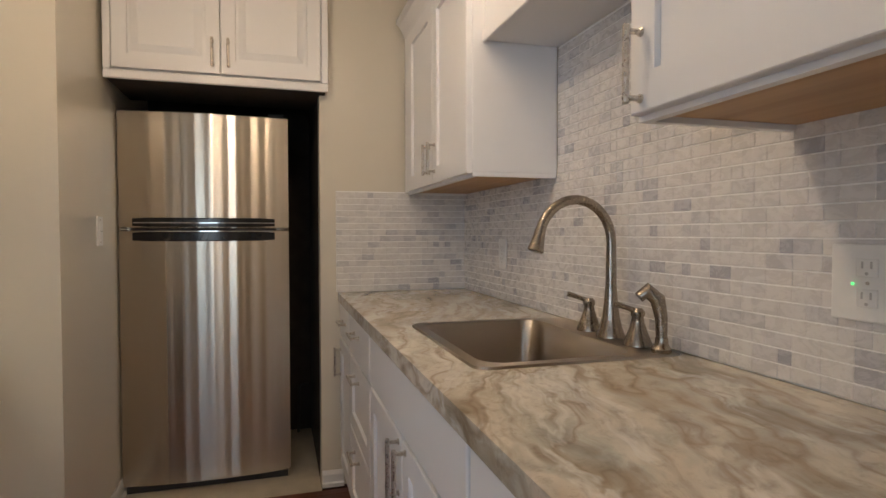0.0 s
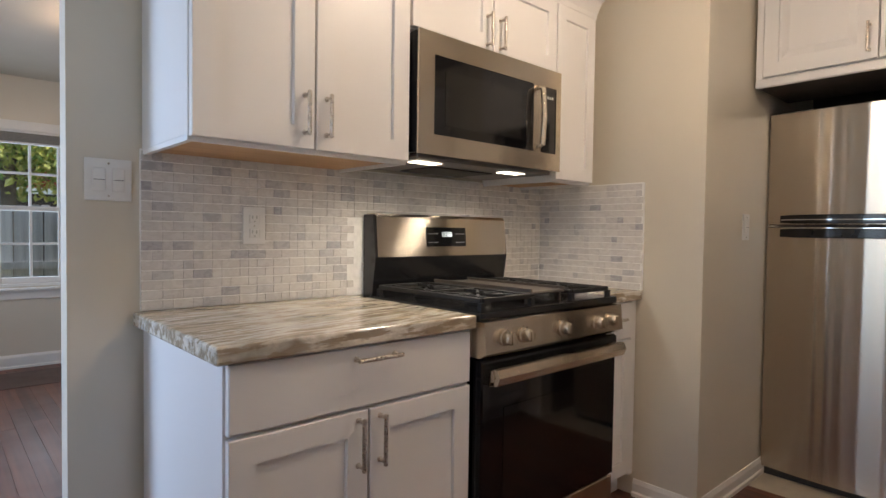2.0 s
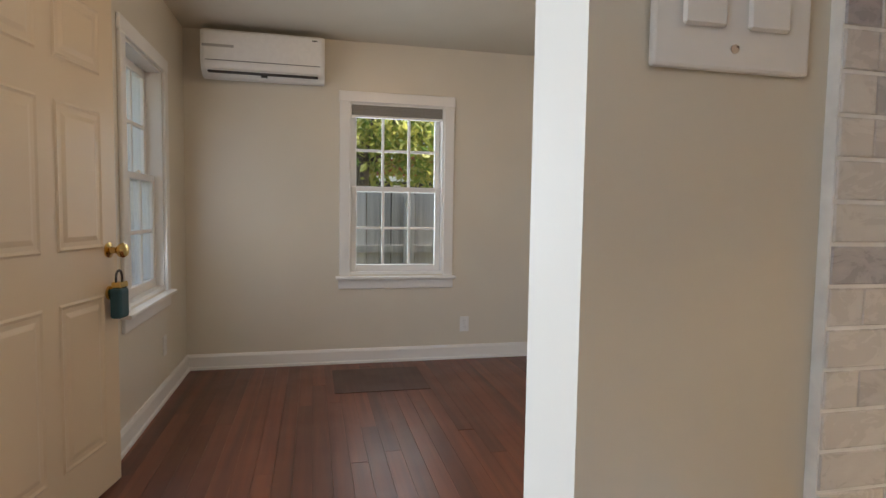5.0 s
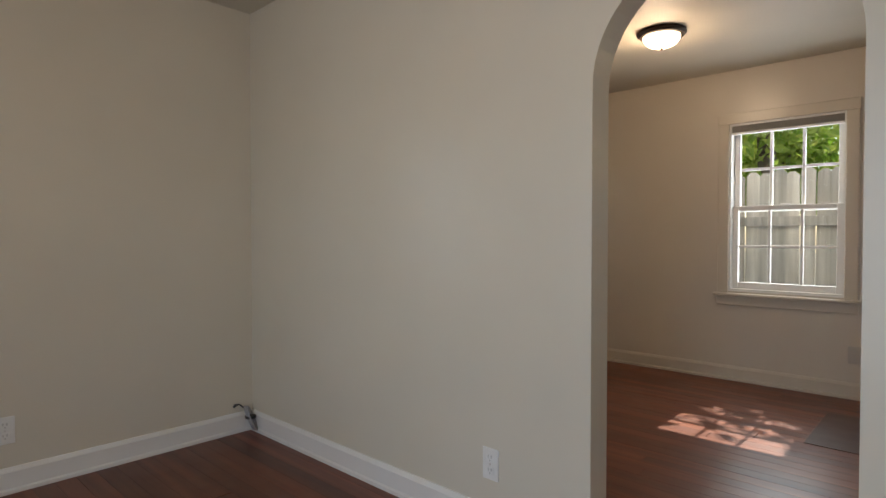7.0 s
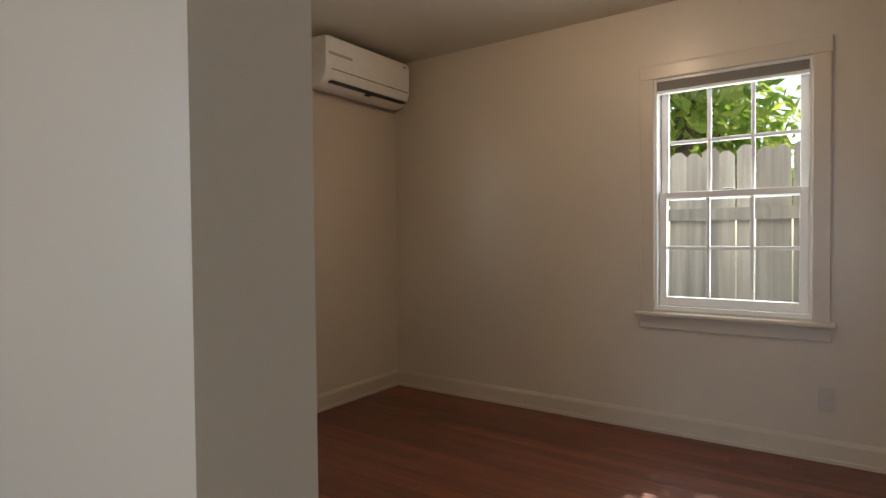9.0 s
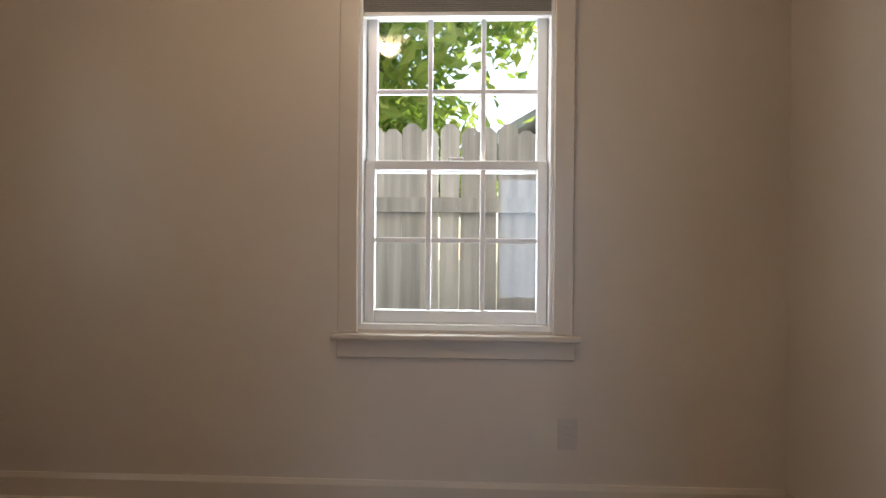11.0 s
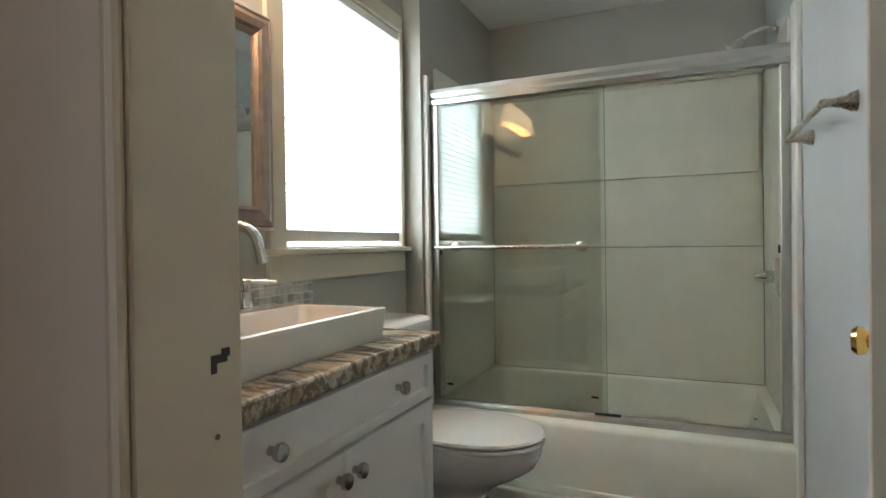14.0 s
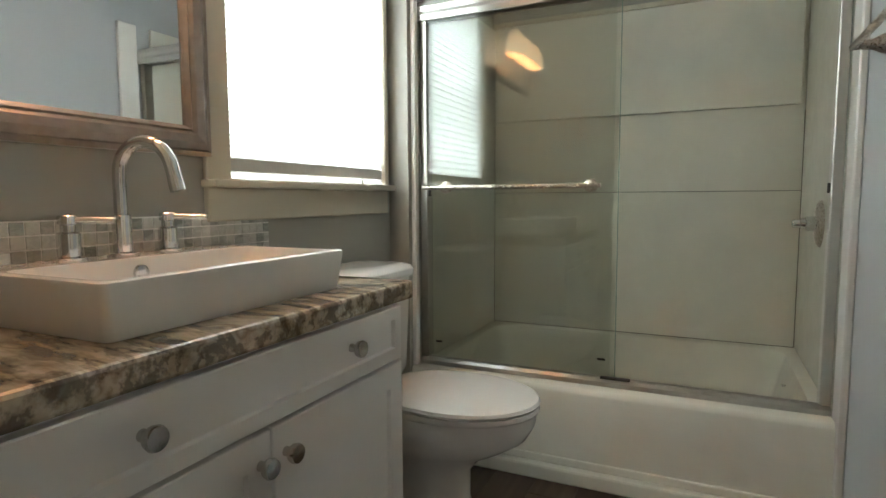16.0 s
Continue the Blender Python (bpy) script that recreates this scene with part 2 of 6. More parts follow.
VINYL = plain("beige_vinyl_floor", (0.50, 0.44, 0.34), 0.4, 0, 0.12, 9)
GROUT = plain("pale_grout", (0.90, 0.89, 0.86), 0.8, 0, 0.08, 40, 0.2)
TILE_STOPS = [(0.0, (0.40, 0.39, 0.42)), (0.06, (0.50, 0.49, 0.50)), (0.18, (0.64, 0.615, 0.59)), (0.70, (0.73, 0.70, 0.66)), (1.0, (0.63, 0.605, 0.59))]
TILE = tile_mat("marble_mosaic_tile", TILE_STOPS)
TILE_ALL = tile_mat("marble_mosaic_field", TILE_STOPS, 0.22, False)
COUNTER = stone("brown_veined_counter", size=1.15, blotch=0.10, warped=0.24)
COUNTER_STOVE = stone("streaked_counter", size=1.9, blotch=0.14, turn=-0.12, warped=0.06, streaky=0.85)
STEEL = brushed("stainless_steel", (0.60, 0.54, 0.46), 0.24, (260, 260, 1.2), ripple=0.8)
STEEL_H = brushed("stainless_steel_across", (0.64, 0.57, 0.47), 0.26, (260, 1.2, 260))
SINK_STEEL = brushed("sink_steel", (0.42, 0.37, 0.31), 0.30, (60, 2.0, 60))
NICKEL = plain("brushed_nickel", (0.56, 0.51, 0.45), 0.28, 1.0, 0.08, 60)
BRONZE_NICKEL = plain("satin_faucet_nickel", (0.35, 0.30, 0.245), 0.26, 1.0, 0.1, 60)
CHROME = plain("chrome", (0.72, 0.72, 0.72), 0.08, 1.0, 0.03, 50)
BRASS = plain("polished_brass", (0.75, 0.52, 0.20), 0.16, 1.0, 0.1, 60)
BLACK = plain("black_enamel", (0.012, 0.012, 0.013), 0.16, 0, 0.2, 20)
BLACK_GLASS = plain("black_glass", (0.006, 0.006, 0.007), 0.04, 0, 0.1, 20)
IRON = plain("cast_iron", (0.010, 0.0095, 0.009), 0.6, 0, 0.3, 60, 0.3)
# near-black that puts the refrigerator alcove's shade into the colour
ALCOVE_SHADE = plain("alcove_shade_paint", (0.045, 0.037, 0.03), 0.8, 0, 0.2, 12)
PLASTIC = plain("white_plastic", (0.80, 0.79, 0.76), 0.32, 0, 0.03, 30)
SLOT = plain("dark_slot", (0.04, 0.038, 0.035), 0.6, 0, 0.1, 30)
SLOT_GREY = plain("grey_slot", (0.48, 0.47, 0.44), 0.6, 0, 0.1, 30)
CERAMIC = plain("white_ceramic", (0.82, 0.80, 0.77), 0.08, 0, 0.02, 8)
ACRYLIC = plain("white_tub_acrylic", (0.83, 0.82, 0.735), 0.22, 0, 0.04, 5)
PANE = clear_glass("window_glass", (0.97, 0.99, 0.98), 0.035)
SHOWER_GLASS = clear_glass("shower_glass", (0.968, 0.986, 0.970), 0.078)
MIRROR = Mat("mirror_silver", 0.01, 1.0, (0.86, 0.88, 0.88)).m
SHADE_FABRIC = plain("grey_shade_fabric", (0.30, 0.28, 0.25), 0.85, 0, 0.1, 120, 0.3)
LAMP_GLASS = emitter("lit_lamp_glass", (1.0, 0.80, 0.56), 4.5)
VANITY_GLASS = emitter("lit_vanity_glass", (1.0, 0.66, 0.36), 1.5)
HOOD_LENS = emitter("lit_hood_lens", (1.0, 0.86, 0.62), 2.6)
DISPLAY = emitter("lit_display_digits", (0.95, 1.0, 0.98), 0.7)
GREEN_LED = emitter("green_indicator", (0.1, 1.0, 0.25), 0.7)
BRONZE = plain("dark_bronze", (0.05, 0.03, 0.02), 0.4, 0.6, 0.2, 30)
DOOR_PAINT = paint("cream_door_paint", (0.72, 0.585, 0.41), 0.36, 0.05, 70, 0.06)
CHAIR_PAINT = plain("worn_grey_lilac_paint", (0.36, 0.37, 0.47), 0.5, 0, 0.18, 14, 0.15)
CHAIR_WEAR = plain("bare_brown_wood", (0.20, 0.12, 0.07), 0.6, 0, 0.2, 20)
TABLE_PAINT = plain("cream_table_paint", (0.66, 0.60, 0.50), 0.35, 0, 0.08, 10)

# ---- mesh helpers ----
def box(bm, x0, x1, y0, y1, z0, z1, bevel=0.0, seg=1):
    """A box by its bounds; bevel rounds all its edges."""
    x0, x1, y0, y1, z0, z1 = min(x0, x1), max(x0, x1), min(y0, y1), max(y0, y1), min(z0, z1), max(z0, z1)
    vs = [bm.verts.new((x, y, z)) for z in (z0, z1) for y in (y0, y1) for x in (x0, x1)]
    fs = [bm.faces.new([vs[i] for i in q]) for q in ((0, 2, 3, 1), (4, 5, 7, 6), (0, 1, 5, 4), (2, 6, 7, 3), (0, 4, 6, 2), (1, 3, 7, 5))]
    if bevel > 0:
        es = list({e for f in fs for e in f.edges})
        bmesh.ops.bevel(bm, geom=es, offset=bevel, segments=seg, affect="EDGES", profile=0.5)
    return bm


def lathe(bm, prof, center=(0, 0, 0), axis="z", seg=24):
    """Turn a profile of (radius, height) round an axis through center."""
    rings = []
    c = Vector(center)
    for r, h in prof:
        ring = []
        for i in range(seg):
            a = 2 * math.pi * i / seg
            p, q = r * math.cos(a), r * math.sin(a)
            v = {"z": (p, q, h), "x": (h, p, q), "y": (q, h, p)}[axis]
            ring.append(bm.verts.new(c + Vector(v)))
        rings.append(ring)
    for a, b in zip(rings, rings[1:]):
        for i in range(seg):
            bm.faces.new((a[i], a[(i + 1) % seg], b[(i + 1) % seg], b[i]))
    for ring, flip in ((rings[0], True), (rings[-1], False)):
        bm.faces.new(ring[::-1] if flip else ring)
    return bm


def tube(bm, pts, r, seg=12):
    """A round bar swept along points; r may be one radius or one a point."""
    pts = [Vector(p) for p in pts]
    rad = r if isinstance(r, (list, tuple)) else [r] * len(pts)
    rings, side = [], None
    for i, p in enumerate(pts):
        d = (pts[min(i + 1, len(pts) - 1)] - pts[max(i - 1, 0)]).normalized()
        if side is None:
            side = d.orthogonal().normalized()
        side = (side - d * side.dot(d)).normalized()
        up = d.cross(side)
        rings.append([bm.verts.new(p + (side * math.cos(2 * math.pi * k / seg) + up * math.sin(2 * math.pi * k / seg)) * rad[i]) for k in range(seg)])
    for a, b in zip(rings, rings[1:]):
        for k in range(seg):
            bm.faces.new((a[k], a[(k + 1) % seg], b[(k + 1) % seg], b[k]))
    bm.faces.new(rings[0][::-1])
    bm.faces.new(rings[-1])
    return bm


def prism(bm, outline, axis, lo, hi):
    """Push an outline of 2D points along an axis (x: points are y, z; y: x, z; z: x, y)."""
    def at(p, w):
        return {"x": (w, *p), "y": (p[0], w, p[1]), "z": (*p, w)}[axis]
    a = [bm.verts.new(at(p, lo)) for p in outline]
    b = [bm.verts.new(at(p, hi)) for p in outline]
    n = len(outline)
    for i in range(n):
        bm.faces.new((a[i], a[(i + 1) % n], b[(i + 1) % n], b[i]))
    bm.faces.new(a[::-1])
    bm.faces.new(b)
    return bm


def loft(bm, rings, cap=True):
    """Skin closed rings of equal length."""
    vs = [[bm.verts.new(p) for p in ring] for ring in rings]
    n = len(vs[0])
    for a, b in zip(vs, vs[1:]):
        for i in range(n):
            bm.faces.new((a[i], a[(i + 1) % n], b[(i + 1) % n], b[i]))
    if cap:
        bm.faces.new(vs[0][::-1])
        bm.faces.new(vs[-1])
    return bm


def rounded(x0, x1, y0, y1, r, n=5):
    """A rounded rectangle's outline."""
    out = []
    for cx, cy, a0 in ((x1 - r, y1 - r, 0), (x0 + r, y1 - r, 90), (x0 + r, y0 + r, 180), (x1 - r, y0 + r, 270)):
        for i in range(n + 1):
            a = radians(a0 + 90 * i / n)
            out.append((cx + r * math.cos(a), cy + r * math.sin(a)))
    return out


def mesh_of(name, bm, material, smooth=False):
    bmesh.ops.recalc_face_normals(bm, faces=bm.faces)
    me = bpy.data.meshes.new(name)
    bm.to_mesh(me)
    bm.free()
    me.materials.append(material)
    if smooth:
        me.shade_smooth()
        me.set_sharp_from_angle(angle=radians(38))
    return me


def part(name, bm, material, parent, label="", smooth=False):
    """Link a bmesh as one mesh under a thing or under a part."""
    ob = new(name, mesh_of(name, bm, material, smooth))
    ob.parent = parent
    if parent.type == "EMPTY":
        ob.matrix_parent_inverse = Matrix.Translation(-Vector(parent.location))
    if label:
        ob["label"] = label
    return ob


def thing(name, base, label, category, group="", kind=""):
    """An Empty at the base of a thing, to parent its parts."""
    ob = new(name)
    ob.empty_display_size = 0.1
    ob.location = base
    return tagged(ob, label, category, group, kind)


def solo(name, bm, material, label, category, group="", kind="", smooth=False):
    """A thing of one mesh."""
    return tagged(new(name, mesh_of(name, bm, material, smooth)), label, category, group, kind)


def put(t, m):
    """Move a thing that was built about the origin to the pose m."""
    t.matrix_basis = m @ t.matrix_basis
    return t


def B():
    return bmesh.new()


def slab(bm, axis, p0, p1, u0, u1, z0, z1, holes=()):
    """A wall between the planes p0 and p1 of an axis, with openings (u0, u1, z0, z1) through it."""
    us = sorted({u0, u1, *[h[0] for h in holes], *[h[1] for h in holes]})
    zs = sorted({z0, z1, *[h[2] for h in holes], *[h[3] for h in holes]})

    def solid(i, j):
        if not (0 <= i < len(us) - 1 and 0 <= j < len(zs) - 1):
            return False
        cu, cz = (us[i] + us[i + 1]) / 2, (zs[j] + zs[j + 1]) / 2
        return not any(h[0] < cu < h[1] and h[2] < cz < h[3] for h in holes)

    cache = {}

    def v(p, u, z):
        key = (round(p, 5), round(u, 5), round(z, 5))
        if key not in cache:
            cache[key] = bm.verts.new((p, u, z) if axis == "x" else (u, p, z))
        return cache[key]

    for i in range(len(us) - 1):
        for j in range(len(zs) - 1):
            if not solid(i, j):
                continue
            a, b, c, d = us[i], us[i + 1], zs[j], zs[j + 1]
            for p in (p0, p1):
                bm.faces.new((v(p, a, c), v(p, b, c), v(p, b, d), v(p, a, d)))
            for di, dj, q in ((-1, 0, ((a, c), (a, d))), (1, 0, ((b, c), (b, d))), (0, -1, ((a, c), (b, c))), (0, 1, ((a, d), (b, d)))):
                if not solid(i + di, j + dj):
                    (ua, za), (ub, zb) = q
                    bm.faces.new((v(p0, ua, za), v(p0, ub, zb), v(p1, ub, zb), v(p1, ua, za)))
    return bm


def structure(name, bm, material, label, category="wall", smooth=False):
    return solo(name, bm, material, label, category, "", "structure", smooth)


# ---- the rooms: numbers ----
CZ = 2.37                       # ceiling of kitchen, living room and bedroom
CZB = 2.31                      # ceiling of the bathroom
KX0, KX1 = -1.68, 0.72          # kitchen, west and east tile faces
KY1 = 2.65                      # kitchen's north wall behind the sink counter
SY = -0.95                      # south wall face
DY = -1.08                      # wall face around the front door, set back a little
JX = -3.88                      # where the two meet
LX0 = -5.61                     # living room's west wall
AY0, AY1 = 2.22, 2.33           # wall with the arch
PY = 2.12                       # kitchen's wall at the end of the stove counter
PX = -0.86                      # its corner, and the alcove's left side
BX0, BX1 = -5.81, -2.335        # bedroom west and east faces
BY1 = 5.28                      # bedroom's north wall
HX0, HX1 = -2.200, 0.445        # bathroom
HY0, HY1 = 3.80, 5.31

W1 = (0.175, 0.895, 0.668, 1.938)       # living room's west window: y, y, z, z
W3 = (-5.04, -4.31, 0.655, 1.945)       # living room's south window: x, x, z, z
W2 = (-3.950, -3.200, 0.685, 1.965)     # bedroom's north window: x, x, z, z
W4 = (3.50, 4.205, 0.665, 1.945)        # bedroom's west window: y, y, z, z
W5 = (-1.31, -0.53, 1.050, 1.960)       # bathroom's window: x, x, z, z
W6 = (-1.15, -0.45, 1.000, 1.950)        # unseen south window, added for the kitchen's daylight: x, x, z, z
FD = (-3.035, -2.07, 0.0, 2.07)          # front door's opening: x, x, z, z
BD = (3.944, 4.66, 0.0, 2.03)            # bathroom door's opening: y, y, z, z

# ---- walls ----
structure("wall_south", slab(B(), "y", SY, SY - 0.16, -5.77, JX, 0, CZ, [W3]), WALL, "greige painted plaster wall with a sash window")
structure("wall_entry_splay", prism(B(), [(JX, SY - 0.16), (-3.12, DY - 0.16), (-3.12, DY), (JX, SY)], "z", 0, CZ), WALL, "greige painted splayed wall behind the open front door")
structure("wall_entry", slab(B(), "y", DY, DY - 0.16, -3.12, 0.90, 0, CZ, [FD, W6]), WALL, "greige painted plaster wall with the front door")
structure("wall_west_living", slab(B(), "x", LX0, LX0 - 0.16, SY, AY1, 0, CZ, [W1]), WALL, "greige painted plaster wall with a sash window")
structure("wall_east_kitchen", slab(B(), "x", KX1 + 0.012, KX1 + 0.16, DY, KY1 + 0.012, 0, CZ), WALL, "greige painted wall behind the sink counter")
structure("wall_kitchen_partition", slab(B(), "x", KX0 - 0.012, KX0 - 0.10, 0.082, 2.42, 0, CZ), WALL, "greige partition wall between kitchen and living room")
structure("wall_kitchen_end", slab(B(), "y", KY1 + 0.012, KY1 + 0.12, 0.02, KX1 + 0.16, 0, CZ), WALL, "greige wall at the end of the sink counter")
structure("wall_pier", slab(B(), "y", PY + 0.004, 2.42, KX0 - 0.012, PX, 0, CZ), WALL, "greige wall at the end of the stove counter")
structure("wall_alcove_left", slab(B(), "x", PX, -1.04, 2.42, 3.50, 0, CZ), WALL, "greige wall beside the refrigerator alcove")
# alcove's side and back: the recess's shade is painted as a dark colour
structure("wall_alcove_right", slab(B(), "x", 0.02, 0.10, KY1 + 0.12, 3.50, 0, CZ), ALCOVE_SHADE, "side wall of the refrigerator alcove, shade put into its colour")
structure("wall_alcove_back", slab(B(), "y", 3.50, 3.58, -1.04, 0.10, 0, CZ), ALCOVE_SHADE, "back wall of the refrigerator alcove, shade put into its colour")

# the wall with the arch
bm = B()
ax0, ax1, spring = -3.467, -2.771, 1.58
r = (ax1 - ax0) / 2
cx = (ax0 + ax1) / 2
arc = [(cx + r * math.cos(math.pi * i / 28), spring + r * math.sin(math.pi * i / 28)) for i in range(29)]
outline = [(-5.90, 0), (-5.90, CZ), (KX0 - 0.10, CZ), (KX0 - 0.10, 0), (ax1, 0)] + arc + [(ax0, 0)]
prism(bm, outline, "y", AY0, AY1)
structure("wall_arch", bm, WALL, "greige plaster wall with a rounded arch opening")

structure("wall_west_bedroom", slab(B(), "x", BX0, BX0 - 0.16, AY1, BY1 + 0.16, 0, CZ, [W4]), WALL_BED, "warm beige bedroom wall with a sash window")
structure("wall_north_bedroom", slab(B(), "y", BY1, BY1 + 0.16, BX0, BX1, 0, CZ, [W2]), WALL_BED, "warm beige bedroom wall with a sash window")
structure("wall_bath_partition", slab(B(), "x", BX1, HX0 - 0.006, AY1, BY1 + 0.16, 0, CZ, [BD]), WALL_BED, "warm beige wall with the bathroom doorway")
structure("wall_bath_partition_inner", slab(B(), "x", HX0 - 0.006, HX0, HY0, HY1, 0, CZ, [BD]), WALL_BATH, "grey bathroom side of the partition")
structure("wall_bedroom_south", slab(B(), "y", 2.424, 2.50, BX1, -1.04, 0, CZ), WALL_BED, "plain wall closing the bedroom")
structure("wall_north_bath", slab(B(), "y", HY1, HY1 + 0.22, HX0, HX1 + 0.16, 0, CZ, [W5]), WALL_BATH, "grey painted bathroom wall with a window")
structure("wall_south_bath", slab(B(), "y", HY0, HY0 - 0.12, HX0, HX1 + 0.16, 0, CZ), paint("bath_south_paint", (0.50, 0.52, 0.54), 0.4), "pale blue-grey bathroom wall")
structure("wall_east_bath", slab(B(), "x", HX1 + 0.02, HX1 + 0.16, HY0, HY1, 0, CZ), WALL_BATH, "grey painted wall above the bathtub")
structure("wall_tub_pier", slab(B(), "y", HY1, HY1 - 0.085, -0.478, HX1 + 0.02, 0, CZB), WALL_BATH, "grey wall pier at the end of the bathtub")

# ---- ceilings ----
structure("ceiling", box(B(), -6.03, 0.90, -1.11, 5.44, CZ, CZ + 0.12), CEIL, "beige painted plaster ceiling", "ceiling")
structure("ceiling_bath", box(B(), HX0, HX1 + 0.02, HY0, HY1, CZB, CZ - 0.004), CEIL_BATH, "white bathroom ceiling", "ceiling")

# ---- floor bases ----
structure("floor", box(B(), -6.03, 0.88, -1.11, 5.44, -0.20, -0.012), SUBFLOOR, "dark boards under the plank floor", "floor")


# ---- windows, doors' frames, trim ----
def sash_window(name, m, w, z0, z1, meet, label, casing_mat, wall_depth=0.16, shade=True, shade_drop=0.10, sash_mat=None):
    """A double-hung window of six panes over six. x runs along it, y outwards from the room's wall face."""
    sash_mat = sash_mat or TRIM
    t = thing(name, (0, 0, 0), label, "window", "", "structure")
    b = B()
    for x0, x1 in ((0, 0.018), (w - 0.018, w)):
        box(b, x0, x1, 0.0, wall_depth, z0, z1)
    box(b, 0.018, w - 0.018, 0.0, wall_depth, z1 - 0.018, z1)
    box(b, 0.018, w - 0.018, 0.0, wall_depth, z0, z0 + 0.02)
    part("jamb_lining", b, sash_mat, t)
    for nm, x0, x1, za, zb in (("side_casing", -0.07, 0.006, z0 - 0.012, z1 - 0.004), ("side_casing", w - 0.006, w + 0.07, z0 - 0.012, z1 - 0.004), ("head_casing", -0.075, w + 0.075, z1 - 0.004, z1 + 0.074)):
        part(nm, box(B(), x0, x1, -0.018, 0.0, za, zb, 0.004), casing_mat, t)
    part("stool", box(B(), -0.095, w + 0.095, -0.05, 0.03, z0 - 0.034, z0 - 0.012, 0.006, 2), casing_mat, t)
    part("apron", box(B(), -0.075, w + 0.075, -0.016, 0.0, z0 - 0.105, z0 - 0.034, 0.003), casing_mat, t)
    for which, y, za, zb in (("upper_sash", 0.085, meet - 0.02, z1 - 0.018), ("lower_sash", 0.045, z0 + 0.02, meet + 0.022)):
        b = B()
        s = 0.040
        foot = 0.05 if which == "lower_sash" else 0.036
        top = 0.036 if which == "lower_sash" else 0.045
        x0, x1 = 0.020, w - 0.020
        for xa, xb, c, d in ((x0, x0 + s, za, zb), (x1 - s, x1, za, zb), (x0 + s, x1 - s, za, za + foot), (x0 + s, x1 - s, zb - top, zb)):
            box(b, xa, xb, y, y + 0.034, c, d, 0.003)
        sash = part(which, b, sash_mat, t)
        gx0, gx1, gz0, gz1 = x0 + s, x1 - s, za + foot, zb - top
        zm = (gz0 + gz1) / 2
        for k in (1, 2):
            xm = gx0 + (gx1 - gx0) * k / 3
            part("muntin", box(B(), xm - 0.010, xm + 0.010, y + 0.006, y + 0.028, gz0, gz1, 0.003), sash_mat, sash)
        for k in range(3):
            xa, xb = gx0 + (gx1 - gx0) * k / 3 + (0.010 if k else 0), gx0 + (gx1 - gx0) * (k + 1) / 3 - (0.010 if k < 2 else 0)
            part("muntin", box(B(), xa, xb, y + 0.006, y + 0.028, zm - 0.010, zm + 0.010, 0.003), sash_mat, sash)
            for c, d in ((gz0, zm - 0.010), (zm + 0.010, gz1)):
                g = part("pane", box(B(), xa, xb, y + 0.016, y + 0.019, c, d), PANE, sash)
                g.visible_shadow = False
    lock = B()
    box(lock, w / 2 - 0.03, w / 2 + 0.03, 0.03, 0.046, meet + 0.0225, meet + 0.034, 0.004)
    part("sash_lock", lock, TRIM, t)
    if shade:
        zt = z1 - 0.019
        zb = z1 - shade_drop
        b = B()
        n = 6
        for i in range(n):
            za, zc = zb + 0.018 + (zt - zb - 0.018) * i / n, zb + 0.018 + (zt - zb - 0.018) * (i + 1) / n
            box(b, 0.020, w - 0.020, 0.004, 0.034, za + 0.001, zc, 0.002)
        sh = part("window_shade", b, SHADE_FABRIC, t, "raised grey cellular shade")
        part("bottom_rail", box(B(), 0.019, w - 0.019, 0.002, 0.036, zb, zb + 0.017, 0.003), TRIM, sh)
    put(t, m)
    return t


TRIM_BED = paint("bedroom_casing_paint", (0.585, 0.515, 0.42), 0.3, 0.05, 60, 0.1)
sash_window("window_1", pose(LX0, W1[0], 0, 0, 0, 90), W1[1] - W1[0], W1[2], W1[3], 1.305, "white double-hung six-over-six window with a raised grey shade", TRIM, shade_drop=0.11)
sash_window("window_2", pose(W2[0], BY1, 0), W2[1] - W2[0], W2[2], W2[3], 1.315, "white six-over-six sash window with wall-coloured casing", TRIM_BED, shade_drop=0.085)
sash_window("window_3", pose(W3[1], SY, 0, 0, 0, 180), W3[1] - W3[0], W3[2], W3[3], 1.305, "white six-over-six sash window beside the front door", TRIM, shade=False)
# window_6 is unseen, added as an opening for the kitchen's fill daylight
sash_window("window_6", pose(W6[1], DY, 0, 0, 0, 180), W6[1] - W6[0], W6[2], W6[3], 1.48, "white six-over-six window, unseen, added to give the kitchen daylight", TRIM, shade=False)
sash_window("window_4", pose(BX0, W4[0], 0, 0, 0, 90), W4[1] - W4[0], W4[2], W4[3], 1.305, "white six-over-six bedroom window with wall-coloured casing", TRIM_BED, shade_drop=0.085)

# bathroom window, covered by a pleated shade
t = thing("window_5", (0, 0, 0), "white bathroom window covered by a translucent pleated shade", "window", "", "structure")
w5 = W5[1] - W5[0]
part("side_casing", box(B(), -0.075, 0.006, -0.018, 0, 1.045, 1.98, 0.004), TRIM_OLD, t)
part("side_casing", box(B(), w5 - 0.006, w5 + 0.018, -0.018, 0, 1.045, 1.98, 0.004), TRIM_OLD, t)
part("head_casing", box(B(), -0.075, w5 + 0.018, -0.018, 0, 1.98, 2.05, 0.004), TRIM_OLD, t)
part("stool", box(B(), -0.08, w5 + 0.02, -0.05, 0.02, 1.026, 1.046, 0.005, 2), TRIM_OLD, t)
part("apron", box(B(), -0.075, w5 + 0.01, -0.018, 0, 0.94, 1.026, 0.003), TRIM_OLD, t)
b = B()
